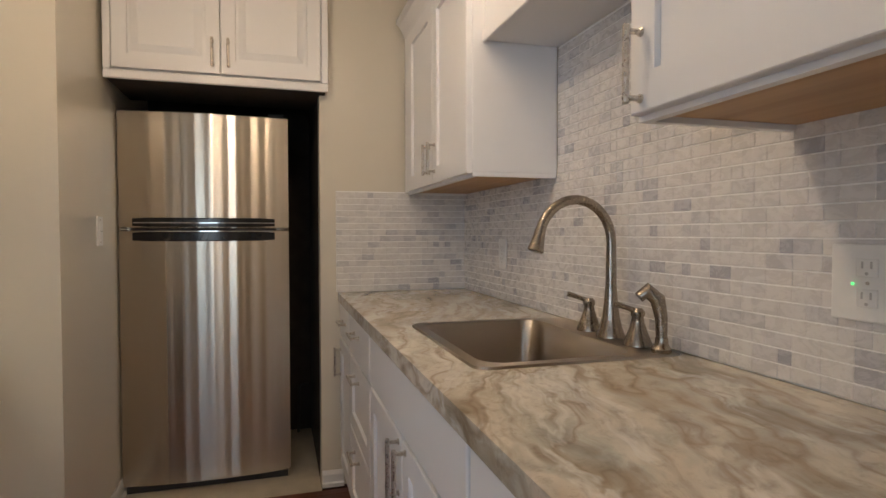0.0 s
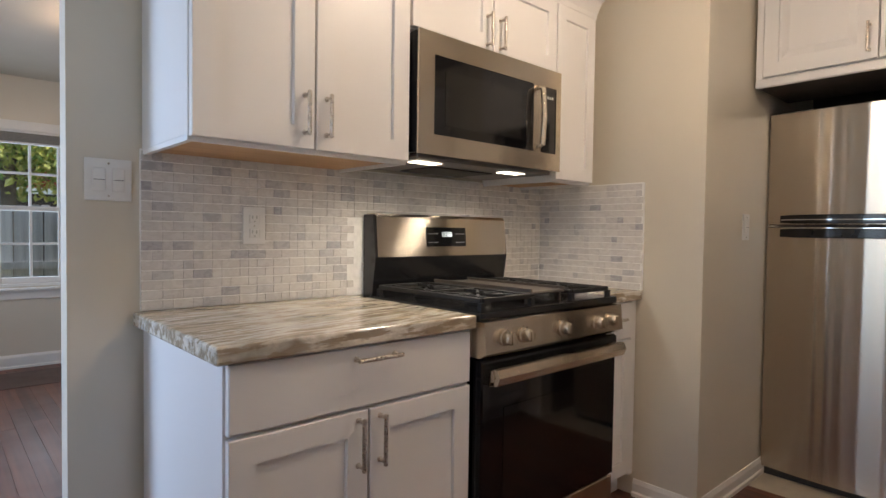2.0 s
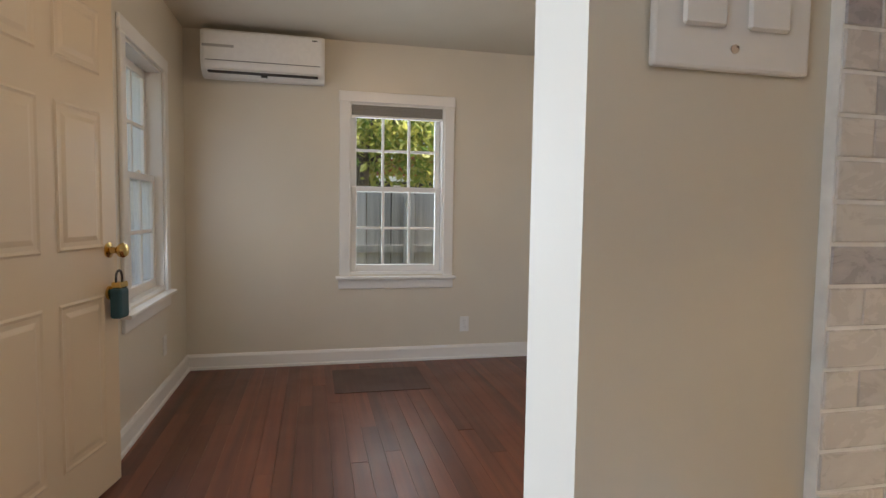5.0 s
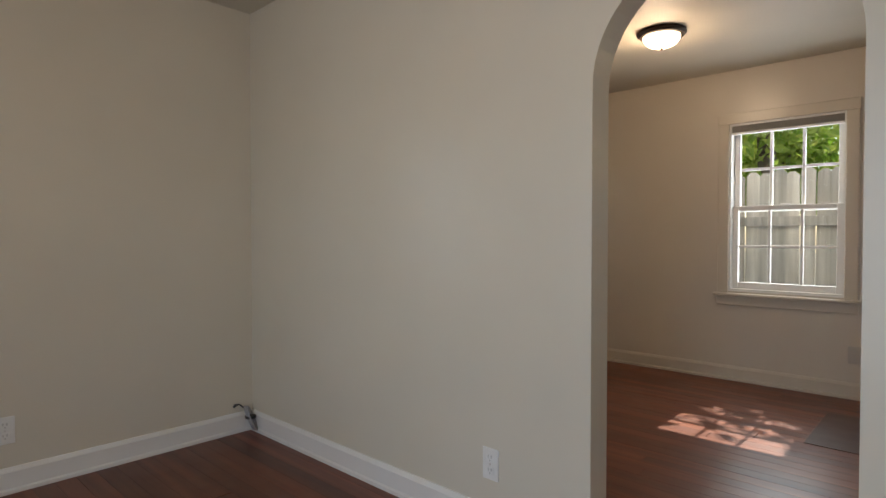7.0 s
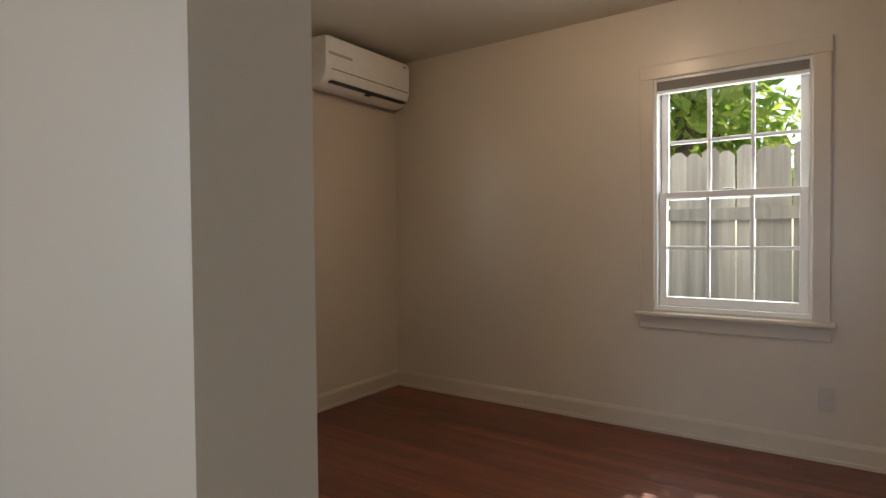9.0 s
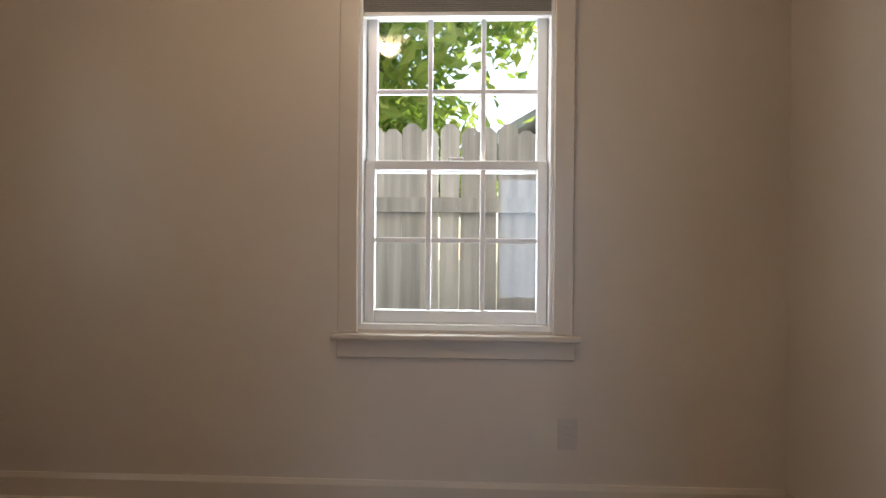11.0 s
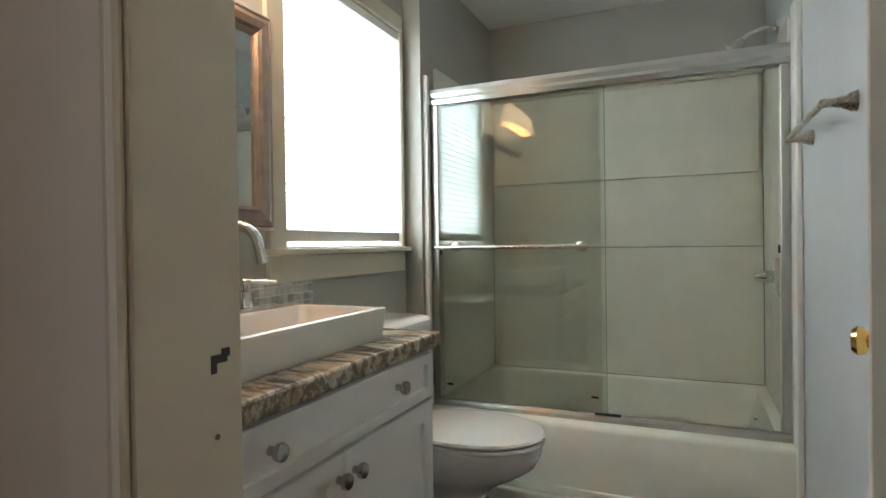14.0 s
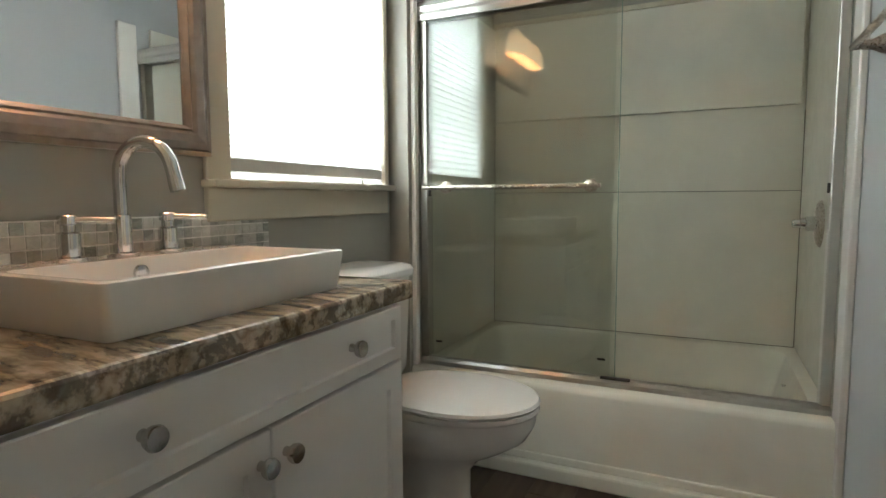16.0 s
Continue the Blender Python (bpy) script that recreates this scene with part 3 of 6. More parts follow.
for x0, x1, za, zb in ((0, 0.03, W5[2], W5[3]), (w5 - 0.03, w5, W5[2], W5[3]), (0.03, w5 - 0.03, W5[2], W5[2] + 0.03), (0.03, w5 - 0.03, W5[3] - 0.03, W5[3]), (0.03, w5 - 0.03, 1.47, 1.52)):
    box(b, x0, x1, 0.09, 0.13, za, zb, 0.003)
part("sash", b, TRIM, t)
g = part("pane", box(B(), 0.03, w5 - 0.03, 0.108, 0.111, W5[2] + 0.03, W5[3] - 0.03), PANE, t)
g.visible_shadow = False
b = B()
n = 28
zs = [1.105 + (1.94 - 1.105) * i / (2 * n) for i in range(2 * n + 1)]
front = [(0.004 + (0.019 if i % 2 else 0.0), z) for i, z in enumerate(zs)]
prism(b, front + [(y + 0.003, z) for y, z in front[::-1]], "x", 0.008, w5 - 0.008)
pl = Mat("translucent_pleated_shade", 0.8, 0.0, (0.92, 0.92, 0.90))
tl = pl.n("ShaderNodeBsdfTranslucent")
tl.inputs["Color"].default_value = (0.95, 0.96, 0.94, 1)
pmx = pl.n("ShaderNodeMixShader")
pmx.inputs[0].default_value = 0.7
pl.link(pl.b.outputs[0], pmx.inputs[1])
pl.link(tl.outputs[0], pmx.inputs[2])
pl.link(pmx.outputs[0], pl.t.nodes["Material Output"].inputs["Surface"])
PLEAT = pl.m
sh = part("pleated_shade", b, PLEAT, t, "closed white pleated shade")
part("bottom_rail", box(B(), 0.008, w5 - 0.008, -0.002, 0.022, 1.068, 1.105, 0.003), plain("shade_rail", (0.55, 0.53, 0.50), 0.5), sh)
part("head_rail", box(B(), 0.004, w5 - 0.004, -0.006, 0.03, 1.94, 1.975, 0.003), TRIM, sh)
put(t, pose(W5[0], HY1, 0))


def baseboard(bm, p, q, side, h=0.11, d=0.016):
    """A board along the floor from p to q; side +1: it stands to the left of that way."""
    a, b2 = Vector((*p, 0)), Vector((*q, 0))
    along = (b2 - a).normalized()
    n = Vector((-along.y, along.x, 0)) * side
    prof = [(0, 0), (d + 0.008, 0), (d + 0.008, 0.016), (d, 0.022), (d, h - 0.018), (d * 0.45, h), (0, h)]
    rings = [[tuple(e + n * u + Vector((0, 0, z))) for u, z in prof] for e in (a, b2)]
    return loft(bm, rings)


def boards(runs, mat, label, h=0.11, d=0.016):
    for p, q, side in runs:
        structure("baseboard", baseboard(B(), p, q, side, h, d), mat, label, "baseboard")


boards([((LX0, SY), (LX0, AY0), -1), ((LX0 + 0.02, AY0), (-3.467, AY0), -1), ((-2.771, AY0), (KX0 - 0.12, AY0), -1),
        ((LX0 + 0.02, SY), (JX, SY), 1), ((FD[1] + 0.08, DY), (KX1, DY), 1), ((KX0 - 0.10, 0.082), (KX0 - 0.10, AY0 - 0.02), 1)],
       TRIM, "white painted wooden baseboard")
boards([((-3.467, AY0 - 0.015), (-3.467, AY1 + 0.015), -1)], TRIM, "white baseboard wrapping the arch's foot", 0.11, 0.012)
boards([((-1.14, PY + 0.004), (PX, PY + 0.004), -1), ((PX, PY - 0.008), (PX, 2.9), -1), ((0.02, KY1 + 0.012), (0.12, KY1 + 0.012), -1)],
       TRIM, "white low baseboard in the kitchen", 0.075, 0.012)
boards([((BX0, AY1), (BX0, BY1), -1), ((BX0 + 0.02, BY1), (BX1, BY1), -1), ((BX1, BY1 - 0.02), (BX1, BD[1] + 0.08), -1),
        ((BX1, BD[0] - 0.08), (BX1, AY1), -1), ((BX0 + 0.02, AY1), (-3.467, AY1), 1)],
       TRIM_BED, "wall-coloured baseboard in the bedroom")

# ---- front door and its frame ----
t = thing("door_1", (FD[0], DY, 0), "white front door frame with an exterior threshold", "door frame", "", "structure")
b = B()
for x0, x1 in ((FD[0], FD[0] + 0.02), (FD[1] - 0.02, FD[1])):
    box(b, x0, x1, DY - 0.10, DY + 0.002, 0, FD[3])
box(b, FD[0] + 0.02, FD[1] - 0.02, DY - 0.10, DY + 0.002, FD[3] - 0.02, FD[3])
for x0, x1 in ((FD[0] + 0.02, FD[0] + 0.032), (FD[1] - 0.032, FD[1] - 0.02)):
    box(b, x0, x1, DY - 0.10, DY - 0.05, 0, FD[3] - 0.02)
part("jamb", b, TRIM, t)
for x0, x1, za, zb in ((FD[0] - 0.07, FD[0] + 0.004, 0, FD[3] + 0.002), (FD[1] - 0.004, FD[1] + 0.07, 0, FD[3] + 0.002), (FD[0] - 0.07, FD[1] + 0.07, FD[3] + 0.002, FD[3] + 0.075)):
    part("casing", box(B(), x0, x1, DY, DY + 0.018, za, zb, 0.004), TRIM, t)
ORANGE = plain("orange_brown_door_casing", (0.42, 0.19, 0.07), 0.5, 0, 0.12, 12)
STUCCO = plain("white_stucco", (0.78, 0.72, 0.63), 0.85, 0, 0.15, 30, 0.6)
b = B()
box(b, FD[0] + 0.002, FD[0] + 0.03, DY - 0.19, DY - 0.102, 0, FD[3])
box(b, FD[1] - 0.03, FD[1] - 0.002, DY - 0.19, DY - 0.102, 0, FD[3])
box(b, FD[0] + 0.03, FD[1] - 0.03, DY - 0.19, DY - 0.102, FD[3] - 0.03, FD[3])
part("outer_casing", b, ORANGE, t, "orange-brown outer door casing")
part("weather_strip", box(B(), FD[0] + 0.0325, FD[0] + 0.042, DY - 0.10, DY - 0.085, 0, FD[3] - 0.03), SLOT, t)
part("threshold", box(B(), FD[0] + 0.02, FD[1] - 0.02, DY - 0.18, DY + 0.05, -0.010, 0.014, 0.005), plain("worn_threshold", (0.42, 0.36, 0.30), 0.6, 0, 0.25, 20), t)

door = thing("front_door", (0, 0, 0), "cream six-panel front door swung wide open", "door")
DW, DH = 0.865, 2.03
b = box(B(), 0, DW, -0.022, 0.022, 0.012, DH, 0.002)
part("leaf", b, DOOR_PAINT, door)
cols = ((0.115, 0.395), (0.48, 0.76))
rows = ((0.20, 0.80), (0.98, 1.50), (1.64, 1.88))
for c0, c1 in cols:
    for r0, r1 in rows:
        for s in (-1, 1):
            y = s * 0.022
            b = B()
            ring = [[(c0 + o, y + s * e, r0 + o), (c1 - o, y + s * e, r0 + o), (c1 - o, y + s * e, r1 - o), (c0 + o, y + s * e, r1 - o)] for o, e in ((0, 0.001), (0.008, 0.006), (0.018, 0.002), (0.034, 0.002), (0.052, 0.007))]
            loft(b, ring, False)
            b.faces.new([v for v in b.verts[:][-4:]])
            part("panel", b, DOOR_PAINT, door)
for s in (-1, 1):
    b = lathe(B(), [(0.030, 0.0), (0.031, 0.006 * s), (0.014, 0.012 * s), (0.012, 0.032 * s), (0.026, 0.045 * s), (0.030, 0.058 * s), (0.024, 0.070 * s), (0.004, 0.074 * s)], (DW - 0.065, 0.022 * s, 0.97), "y", 20)
    part("door_knob", b, BRASS, door, "polished brass door knob", True)
    b = lathe(B(), [(0.028, 0.0), (0.028, 0.010 * s), (0.020, 0.016 * s), (0.019, 0.022 * s)], (DW - 0.065, 0.022 * s, 0.80), "y", 20)
    part("deadbolt", b, BRASS, door, "brass deadbolt", True)
for z in (0.24, 1.02, 1.82):
    b = B()
    box(b, -0.004, 0.0, -0.02, 0.045, z - 0.045, z + 0.045, 0.001)
    lathe(b, [(0.006, z - 0.046), (0.006, z + 0.046)], (-0.006, 0.03, 0), "z", 10)
    part("hinge", b, BRASS, door, "brass butt hinge")
put(door, pose(FD[0] - 0.028, DY + 0.040, 0, 0, 0, 169.7))

# key box hanging on the front door's knob
m = pose(FD[0] - 0.028, DY + 0.040, 0, 0, 0, 169.7)
kb = thing("key_lock_box", (0, 0, 0), "teal key lock box hanging from the door knob", "lock box")
b = box(B(), DW - 0.10, DW - 0.03, -0.085, -0.040, 0.70, 0.82, 0.010, 2)
part("body", b, plain("teal_rubber", (0.02, 0.075, 0.085), 0.5), kb)
part("shackle", tube(B(), [(DW - 0.088, -0.062, 0.82)] + [(DW - 0.065 + 0.023 * math.cos(radians(a)), -0.062, 0.86 + 0.03 * math.sin(radians(a))) for a in range(180, -1, -20)] + [(DW - 0.042, -0.062, 0.82)], 0.0045, 8), SLOT, kb, "", True)
part("brass_plate", box(B(), DW - 0.095, DW - 0.035, -0.083, -0.045, 0.8205, 0.845, 0.004), BRASS, kb)
put(kb, m)

# ---- bathroom doorway ----
t = thing("door_2", (BX1, BD[0], 0), "aged cream bathroom door frame with a worn latch notch", "door frame", "", "structure")
b = B()
box(b, BX1 - 0.004, HX0 + 0.004, BD[1] - 0.018, BD[1], 0, BD[3])
part("jamb_left", b, TRIM_OLD, t)
part("jamb_right", box(B(), BX1 - 0.004, HX0 + 0.004, BD[0], BD[0] + 0.018, 0, BD[3]), TRIM_OLD, t)
part("jamb_head", box(B(), BX1 - 0.004, HX0 + 0.004, BD[0] + 0.018, BD[1] - 0.018, BD[3] - 0.018, BD[3]), TRIM_OLD, t)
# dark strip painted in for the shade between jamb and open door
part("rebate_shadow_gap", box(B(), BX1 + 0.118, -2.158, BD[0] + 0.0182, BD[0] + 0.0215, 0, BD[3] - 0.018), SLOT, t, "dark strip standing in for the shaded hinge gap")
for y0, y1, za, zb in ((BD[1] + 0.001, BD[1] + 0.075, 0, BD[3]), (BD[0] - 0.075, BD[0] - 0.001, 0, BD[3]), (BD[0] - 0.075, BD[1] + 0.075, BD[3] + 0.002, BD[3] + 0.08)):
    part("casing", box(B(), BX1 - 0.018, BX1, y0, y1, za, zb, 0.004), TRIM_BED, t)
part("casing_bead", tube(B(), [(BX1 - 0.012, BD[1] - 0.006, 0.0), (BX1 - 0.012, BD[1] - 0.006, BD[3])], 0.008, 8), TRIM_OLD, t)
b = B()
for x0, x1, za, zb in ((0.092, 0.116, 0.920, 0.930), (0.092, 0.100, 0.909, 0.9205), (0.108, 0.120, 0.926, 0.936)):
    box(b, BX1 + x0, BX1 + x1, BD[1] - 0.0195, BD[1] - 0.017, za, zb)
part("latch_notch", b, SLOT, t, "chipped dark latch notch")
b = B()
for z in (0.835, 0.925):
    lathe(b, [(0.0035, -0.0008), (0.0035, 0.001)], (BX1 + 0.10, BD[1] - 0.0185, z), "y", 8)
part("screw_hole", b, CHAIR_WEAR, t)

bdoor = thing("bathroom_door", (0, 0, 0), "aged cream bathroom door standing open, with a brass knob", "door")
part("leaf", box(B(), 0, 0.590, -0.018, 0.018, 0.012, 2.0, 0.002), TRIM_OLD, bdoor)
for z in (0.24, 1.78):
    b = B()
    box(b, -0.003, -0.0002, -0.016, 0.016, z - 0.045, z + 0.045, 0.001)
    lathe(b, [(0.005, z - 0.046), (0.005, z + 0.046)], (-0.005, -0.021, 0), "z", 10)
    part("hinge", b, TRIM_OLD, bdoor, "painted-over butt hinge")
for s in (-1, 1):
    b = lathe(B(), [(0.027, 0.0), (0.028, 0.004 * s), (0.012, 0.008 * s), (0.010, 0.022 * s), (0.021, 0.031 * s), (0.024, 0.041 * s), (0.018, 0.049 * s), (0.004, 0.051 * s)], (0.530, 0.018 * s, 0.89), "y", 20)
    part("door_knob", b, BRASS, bdoor, "polished brass door knob", True)
put(bdoor, pose(-2.153, 3.985, 0, 0, 0, -16.0))

# ---- outlets and switches ----
OUTLET_BED = paint("painted_over_outlet", (0.52, 0.47, 0.41), 0.4, 0.05, 60, 0.1)
def plate(name, m, label, kind, w=0.072, h=0.118, mat=None):
    """A wall plate; y points into the room, x along the wall."""
    t = thing(name, (0, 0, 0), label, "outlet" if kind == "outlet" else "light switch")
    part("cover", box(B(), -w / 2, w / 2, 0.0, 0.006, -h / 2, h / 2, 0.0025, 2), (mat or PLASTIC), t)
    if kind == "outlet":
        for z in (0.024, -0.024):
            f = part("socket_face", box(B(), -0.017, 0.017, 0.006, 0.0085, z - 0.015, z + 0.015, 0.002), (mat or PLASTIC), t)
            b = B()
            for x in (-0.007, 0.007):
                box(b, x - 0.0016, x + 0.0016, 0.0086, 0.0092, z - 0.001, z + 0.010)
            lathe(b, [(0.0028, 0.0086), (0.0028, 0.0092)], (0, 0, z - 0.009), "y", 8)
            part("slot", b, SLOT_GREY, f)
    elif kind == "toggle":
        part("toggle", box(B(), -0.005, 0.005, 0.006, 0.020, -0.004, 0.016, 0.002), (mat or PLASTIC), t)
    else:
        for x in ((-0.024, 0.024) if w > 0.1 else (0.0,)):
            part("rocker", box(B(), x - 0.016, x + 0.016, 0.006, 0.010, -0.033, 0.033, 0.002), (mat or PLASTIC), t)
            part("rocker_line", box(B(), x - 0.014, x + 0.014, 0.0101, 0.0107, -0.001, 0.0005), SLOT, t)
    for z in ((0,) if kind == "outlet" else (-h / 2 + 0.014, h / 2 - 0.014)):
        part("screw", lathe(B(), [(0.003, 0.0061), (0.003, 0.0072)], (0, 0, z), "y", 8), NICKEL, t)
    put(t, m)
    return t


plate("wall_outlet", pose(LX0, 1.072, 0.272, 0, 0, -90), "white duplex outlet above the living room baseboard", "outlet")
plate("wall_outlet", pose(-3.868, AY0, 0.268, 0, 0, 180), "white duplex outlet beside the arch", "outlet")
plate("wall_outlet", pose(-3.145, BY1, 0.30, 0, 0, 180), "wall-coloured painted duplex outlet under the bedroom window", "outlet", mat=OUTLET_BED)
plate("wall_outlet", pose(-5.0, SY, 0.32, 0, 0, 0), "white duplex outlet under the south window", "outlet")
plate("wall_outlet", pose(KX0 + 0.004, 0.60, 1.17, 0, 0, -90), "white outlet in the tile backsplash", "outlet", 0.078, 0.122)
plate("light_switch", pose(KX0 - 0.012, 0.182, 1.292, 0, 0, -90), "white double rocker switch on the wall's end", "rocker", 0.118, 0.118)
plate("light_switch", pose(-1.955, DY, 1.25, 0, 0, 0), "white toggle switch beside the front door", "toggle", 0.075, 0.118)
plate("wall_outlet", pose(KX1 - 0.004, 2.13, 1.105, 0, 0, 90), "white outlet in the tile backsplash by the corner", "outlet", 0.078, 0.122)
plate("light_switch", pose(PX, 2.555, 1.20, 0, 0, -90), "white switch plate beside the refrigerator alcove", "rocker")
g = plate("wall_outlet", pose(KX1 - 0.004, 0.635, 1.11, 0, 0, 90), "white double outlet with a green indicator light", "outlet", 0.122, 0.122)
led = part("indicator", box(B(), 0.02, 0.024, 0.0086, 0.0094, -0.004, 0.0), GREEN_LED, g, "lit green indicator")
led.matrix_parent_inverse = Matrix.Identity(4)
cab = thing("cable_coil", (LX0 + 0.06, AY0 - 0.06, 0), "tied coil of grey cable hanging in the room's corner", "cable")
CABLE = plain("grey_cable", (0.34, 0.34, 0.35), 0.5)
for k in range(3):
    c0, c1 = Vector((LX0 + 0.045 + 0.007 * k, AY0 - 0.075 + 0.006 * k, 0.150)), Vector((LX0 + 0.080 + 0.008 * k, AY0 - 0.035 + 0.005 * k, 0.016))
    d = (c1 - c0).normalized()
    n = d.cross(Vector((1, 1, 0.3))).normalized()
    L = (c1 - c0).length / 2
    loop = [(c0 + c1) / 2 + d * L * math.cos(2 * math.pi * q / 20) + n * (0.020 + 0.004 * k) * math.sin(2 * math.pi * q / 20) for q in range(21)]
    part("cable_loop", tube(B(), loop, 0.0042, 8), CABLE, cab, "", True)
part("cable_end", tube(B(), [(LX0 + 0.045, AY0 - 0.075, 0.140), (LX0 + 0.034, AY0 - 0.10, 0.165), (LX0 + 0.026, AY0 - 0.12, 0.160), (LX0 + 0.024, AY0 - 0.128, 0.150)], [0.0042, 0.0042, 0.008, 0.007], 8), SLOT, cab, "black cable plug", True)
part("tie", lathe(B(), [(0.030, 0.084), (0.031, 0.088), (0.031, 0.094), (0.030, 0.098)], (LX0 + 0.068, AY0 - 0.050, 0), "z", 14), SLOT, cab, "dark cable tie", True)

# ---- kitchen ----
def pull(parent, x, z, y, length=0.11, vertical=True, mat=None):
    """An arched bar pull on a front whose face is at y (the room lies towards -y)."""
    h = length / 2
    b = B()

    def at(along, out):
        return (x, y + out, z + along) if vertical else (x + along, y + out, z)

    tube(b, [at(-h - 0.010, -0.028), at(-h - 0.008, -0.028), at(h + 0.008, -0.028), at(h + 0.010, -0.028)], [0.004, 0.0058, 0.0058, 0.004], 10)
    for k in (-h, h):
        tube(b, [at(k, 0.0), at(k, -0.003), at(k, -0.004), at(k, -0.027)], [0.0075, 0.0075, 0.0048, 0.0048], 10)
    return part("handle", b, mat or NICKEL, parent, "satin nickel bar pull", True)


def shaker(parent, name, x0, x1, z0, z1, y=0.0, rail=0.062, flat=False, raised=False):
    """A cabinet front standing 20 mm proud of y: frame with a recessed panel, or a flat slab."""
    f = y - 0.020
    r2 = rail

    def ring(o, yy):
        return [(x0 + o, yy, z0 + o), (x1 - o, yy, z0 + o), (x1 - o, yy, z1 - o), (x0 + o, yy, z1 - o)]

    if flat:
        b = loft(B(), [ring(0, y), ring(0, f + 0.003), ring(0.003, f)])
    else:
        b = loft(B(), [ring(0, y), ring(0, f + 0.002), ring(0.002, f), ring(r2 - 0.001, f), ring(r2 + 0.001, f + 0.010)])
    d = part(name, b, CAB, parent)
    if raised:
        o = rail + 0.012
        ring = [[(x0 + o + k, e, z0 + o + k), (x1 - o - k, e, z0 + o + k), (x1 - o - k, e, z1 - o - k), (x0 + o + k, e, z1 - o - k)] for k, e in ((0, y - 0.0105), (0.03, y - 0.019))]
        b = loft(B(), ring, False)
        b.faces.new(b.verts[:][-4:])
        part("raised_panel", b, CAB, d)
    return d


def cabinet(name, m, w, d, z0, z1, label, group, toe=False, under=False, hollow=False):
    """The carcass of one unit: front frame at y = 0, back at y = d."""
    t = thing(name, (0, 0, 0), label, "cabinet", group)
    b = B()
    if hollow:
        box(b, 0.0, w, 0.06, d, 0.0, 0.70)
        box(b, 0.0, w, 0.0, 0.03, 0.10, z1)
        box(b, 0.0, 0.018, 0.03, d, 0.70, z1)
        box(b, w - 0.018, w, 0.03, d, 0.70, z1)
    elif toe:
        box(b, 0.0, w, 0.06, d, 0.0, 0.10)
        box(b, 0.0, w, 0.0, d, 0.10, z1)
    else:
        box(b, 0.0, w, 0.0, d, z0, z1, 0.0015)
    part("body", b, CAB, t)
    if under:
        part("underside", box(B(), 0.018, w - 0.018, 0.022, d - 0.004, z0 - 0.004, z0 - 0.0005), CAB_RAW, t, "raw brown wood underside")
        b = B()
        box(b, 0.0, w, 0.0, 0.018, z0 - 0.014, z0 - 0.0002)
        box(b, 0.0, 0.016, 0.018, d - 0.004, z0 - 0.014, z0 - 0.0002)
        box(b, w - 0.016, w, 0.018, d - 0.004, z0 - 0.014, z0 - 0.0002)
        part("light_rail", b, CAB, t)
    return t


LEFT = lambda x, y: pose(x, y, 0, 0, 0, 90)
RIGHT = lambda x, y: pose(x, y, 0, 0, 0, -90)

# stove side, base units
c = cabinet("base_cabinet", None, 0.735, 0.60, 0.0, 0.873, "white shaker base cabinet with one drawer and two doors", "stove wall cabinets", True)
d = shaker(c, "drawer", 0.006, 0.729, 0.715, 0.868, flat=True)
pull(d, 0.385, 0.838, -0.020, 0.12, False)
for x0, x1, hx in ((0.006, 0.364, 0.334), (0.370, 0.729, 0.400)):
    d = shaker(c, "door", x0, x1, 0.115, 0.705)
    pull(d, hx, 0.625, -0.020, 0.115)
put(c, LEFT(-1.075, 0.268))
c = cabinet("base_cabinet", None, 0.342, 0.52, 0.0, 0.873, "narrow white base cabinet between stove and wall", "stove wall cabinets", True)
d = shaker(c, "drawer", 0.006, 0.30, 0.715, 0.868, flat=True)
pull(d, 0.15, 0.80, -0.020, 0.11, False)
d = shaker(c, "door", 0.006, 0.30, 0.115, 0.705)
part("filler", box(B(), 0.303, 0.342, -0.012, -0.0002, 0.10, 0.873), CAB, c)
put(c, LEFT(-1.155, 1.772))

# sink side, base units
c = cabinet("base_cabinet", None, 0.375, 0.585, 0.0, 0.873, "white corner base cabinet with drawer and door", "sink wall cabinets", True)
d = shaker(c, "drawer", 0.006, 0.369, 0.715, 0.868, flat=True)
pull(d, 0.19, 0.80, -0.020, 0.10, False)
d = shaker(c, "door", 0.006, 0.369, 0.115, 0.705)
pull(d, 0.05, 0.60, -0.020, 0.115)
put(c, RIGHT(0.125, 2.645))
c = cabinet("base_cabinet", None, 0.515, 0.585, 0.0, 0.873, "white base cabinet with three stacked drawers", "sink wall cabinets", True)
for za, zb in ((0.715, 0.868), (0.425, 0.705), (0.115, 0.415)):
    d = shaker(c, "drawer", 0.006, 0.509, za, zb, flat=zb > 0.8)
    pull(d, 0.21, zb - 0.055, -0.020, 0.11, False)
put(c, RIGHT(0.125, 2.265))
c = cabinet("sink_cabinet", None, 0.955, 0.585, 0.0, 0.873, "white sink base cabinet with a false front and two doors", "sink wall cabinets", True, hollow=True)
shaker(c, "false_front", 0.006, 0.949, 0.715, 0.868, flat=True)
for x0, x1, hx in ((0.006, 0.475, 0.440), (0.481, 0.949, 0.516)):
    d = shaker(c, "door", x0, x1, 0.115, 0.705)
    pull(d, hx, 0.625, -0.020, 0.125)
put(c, RIGHT(0.125, 1.745))
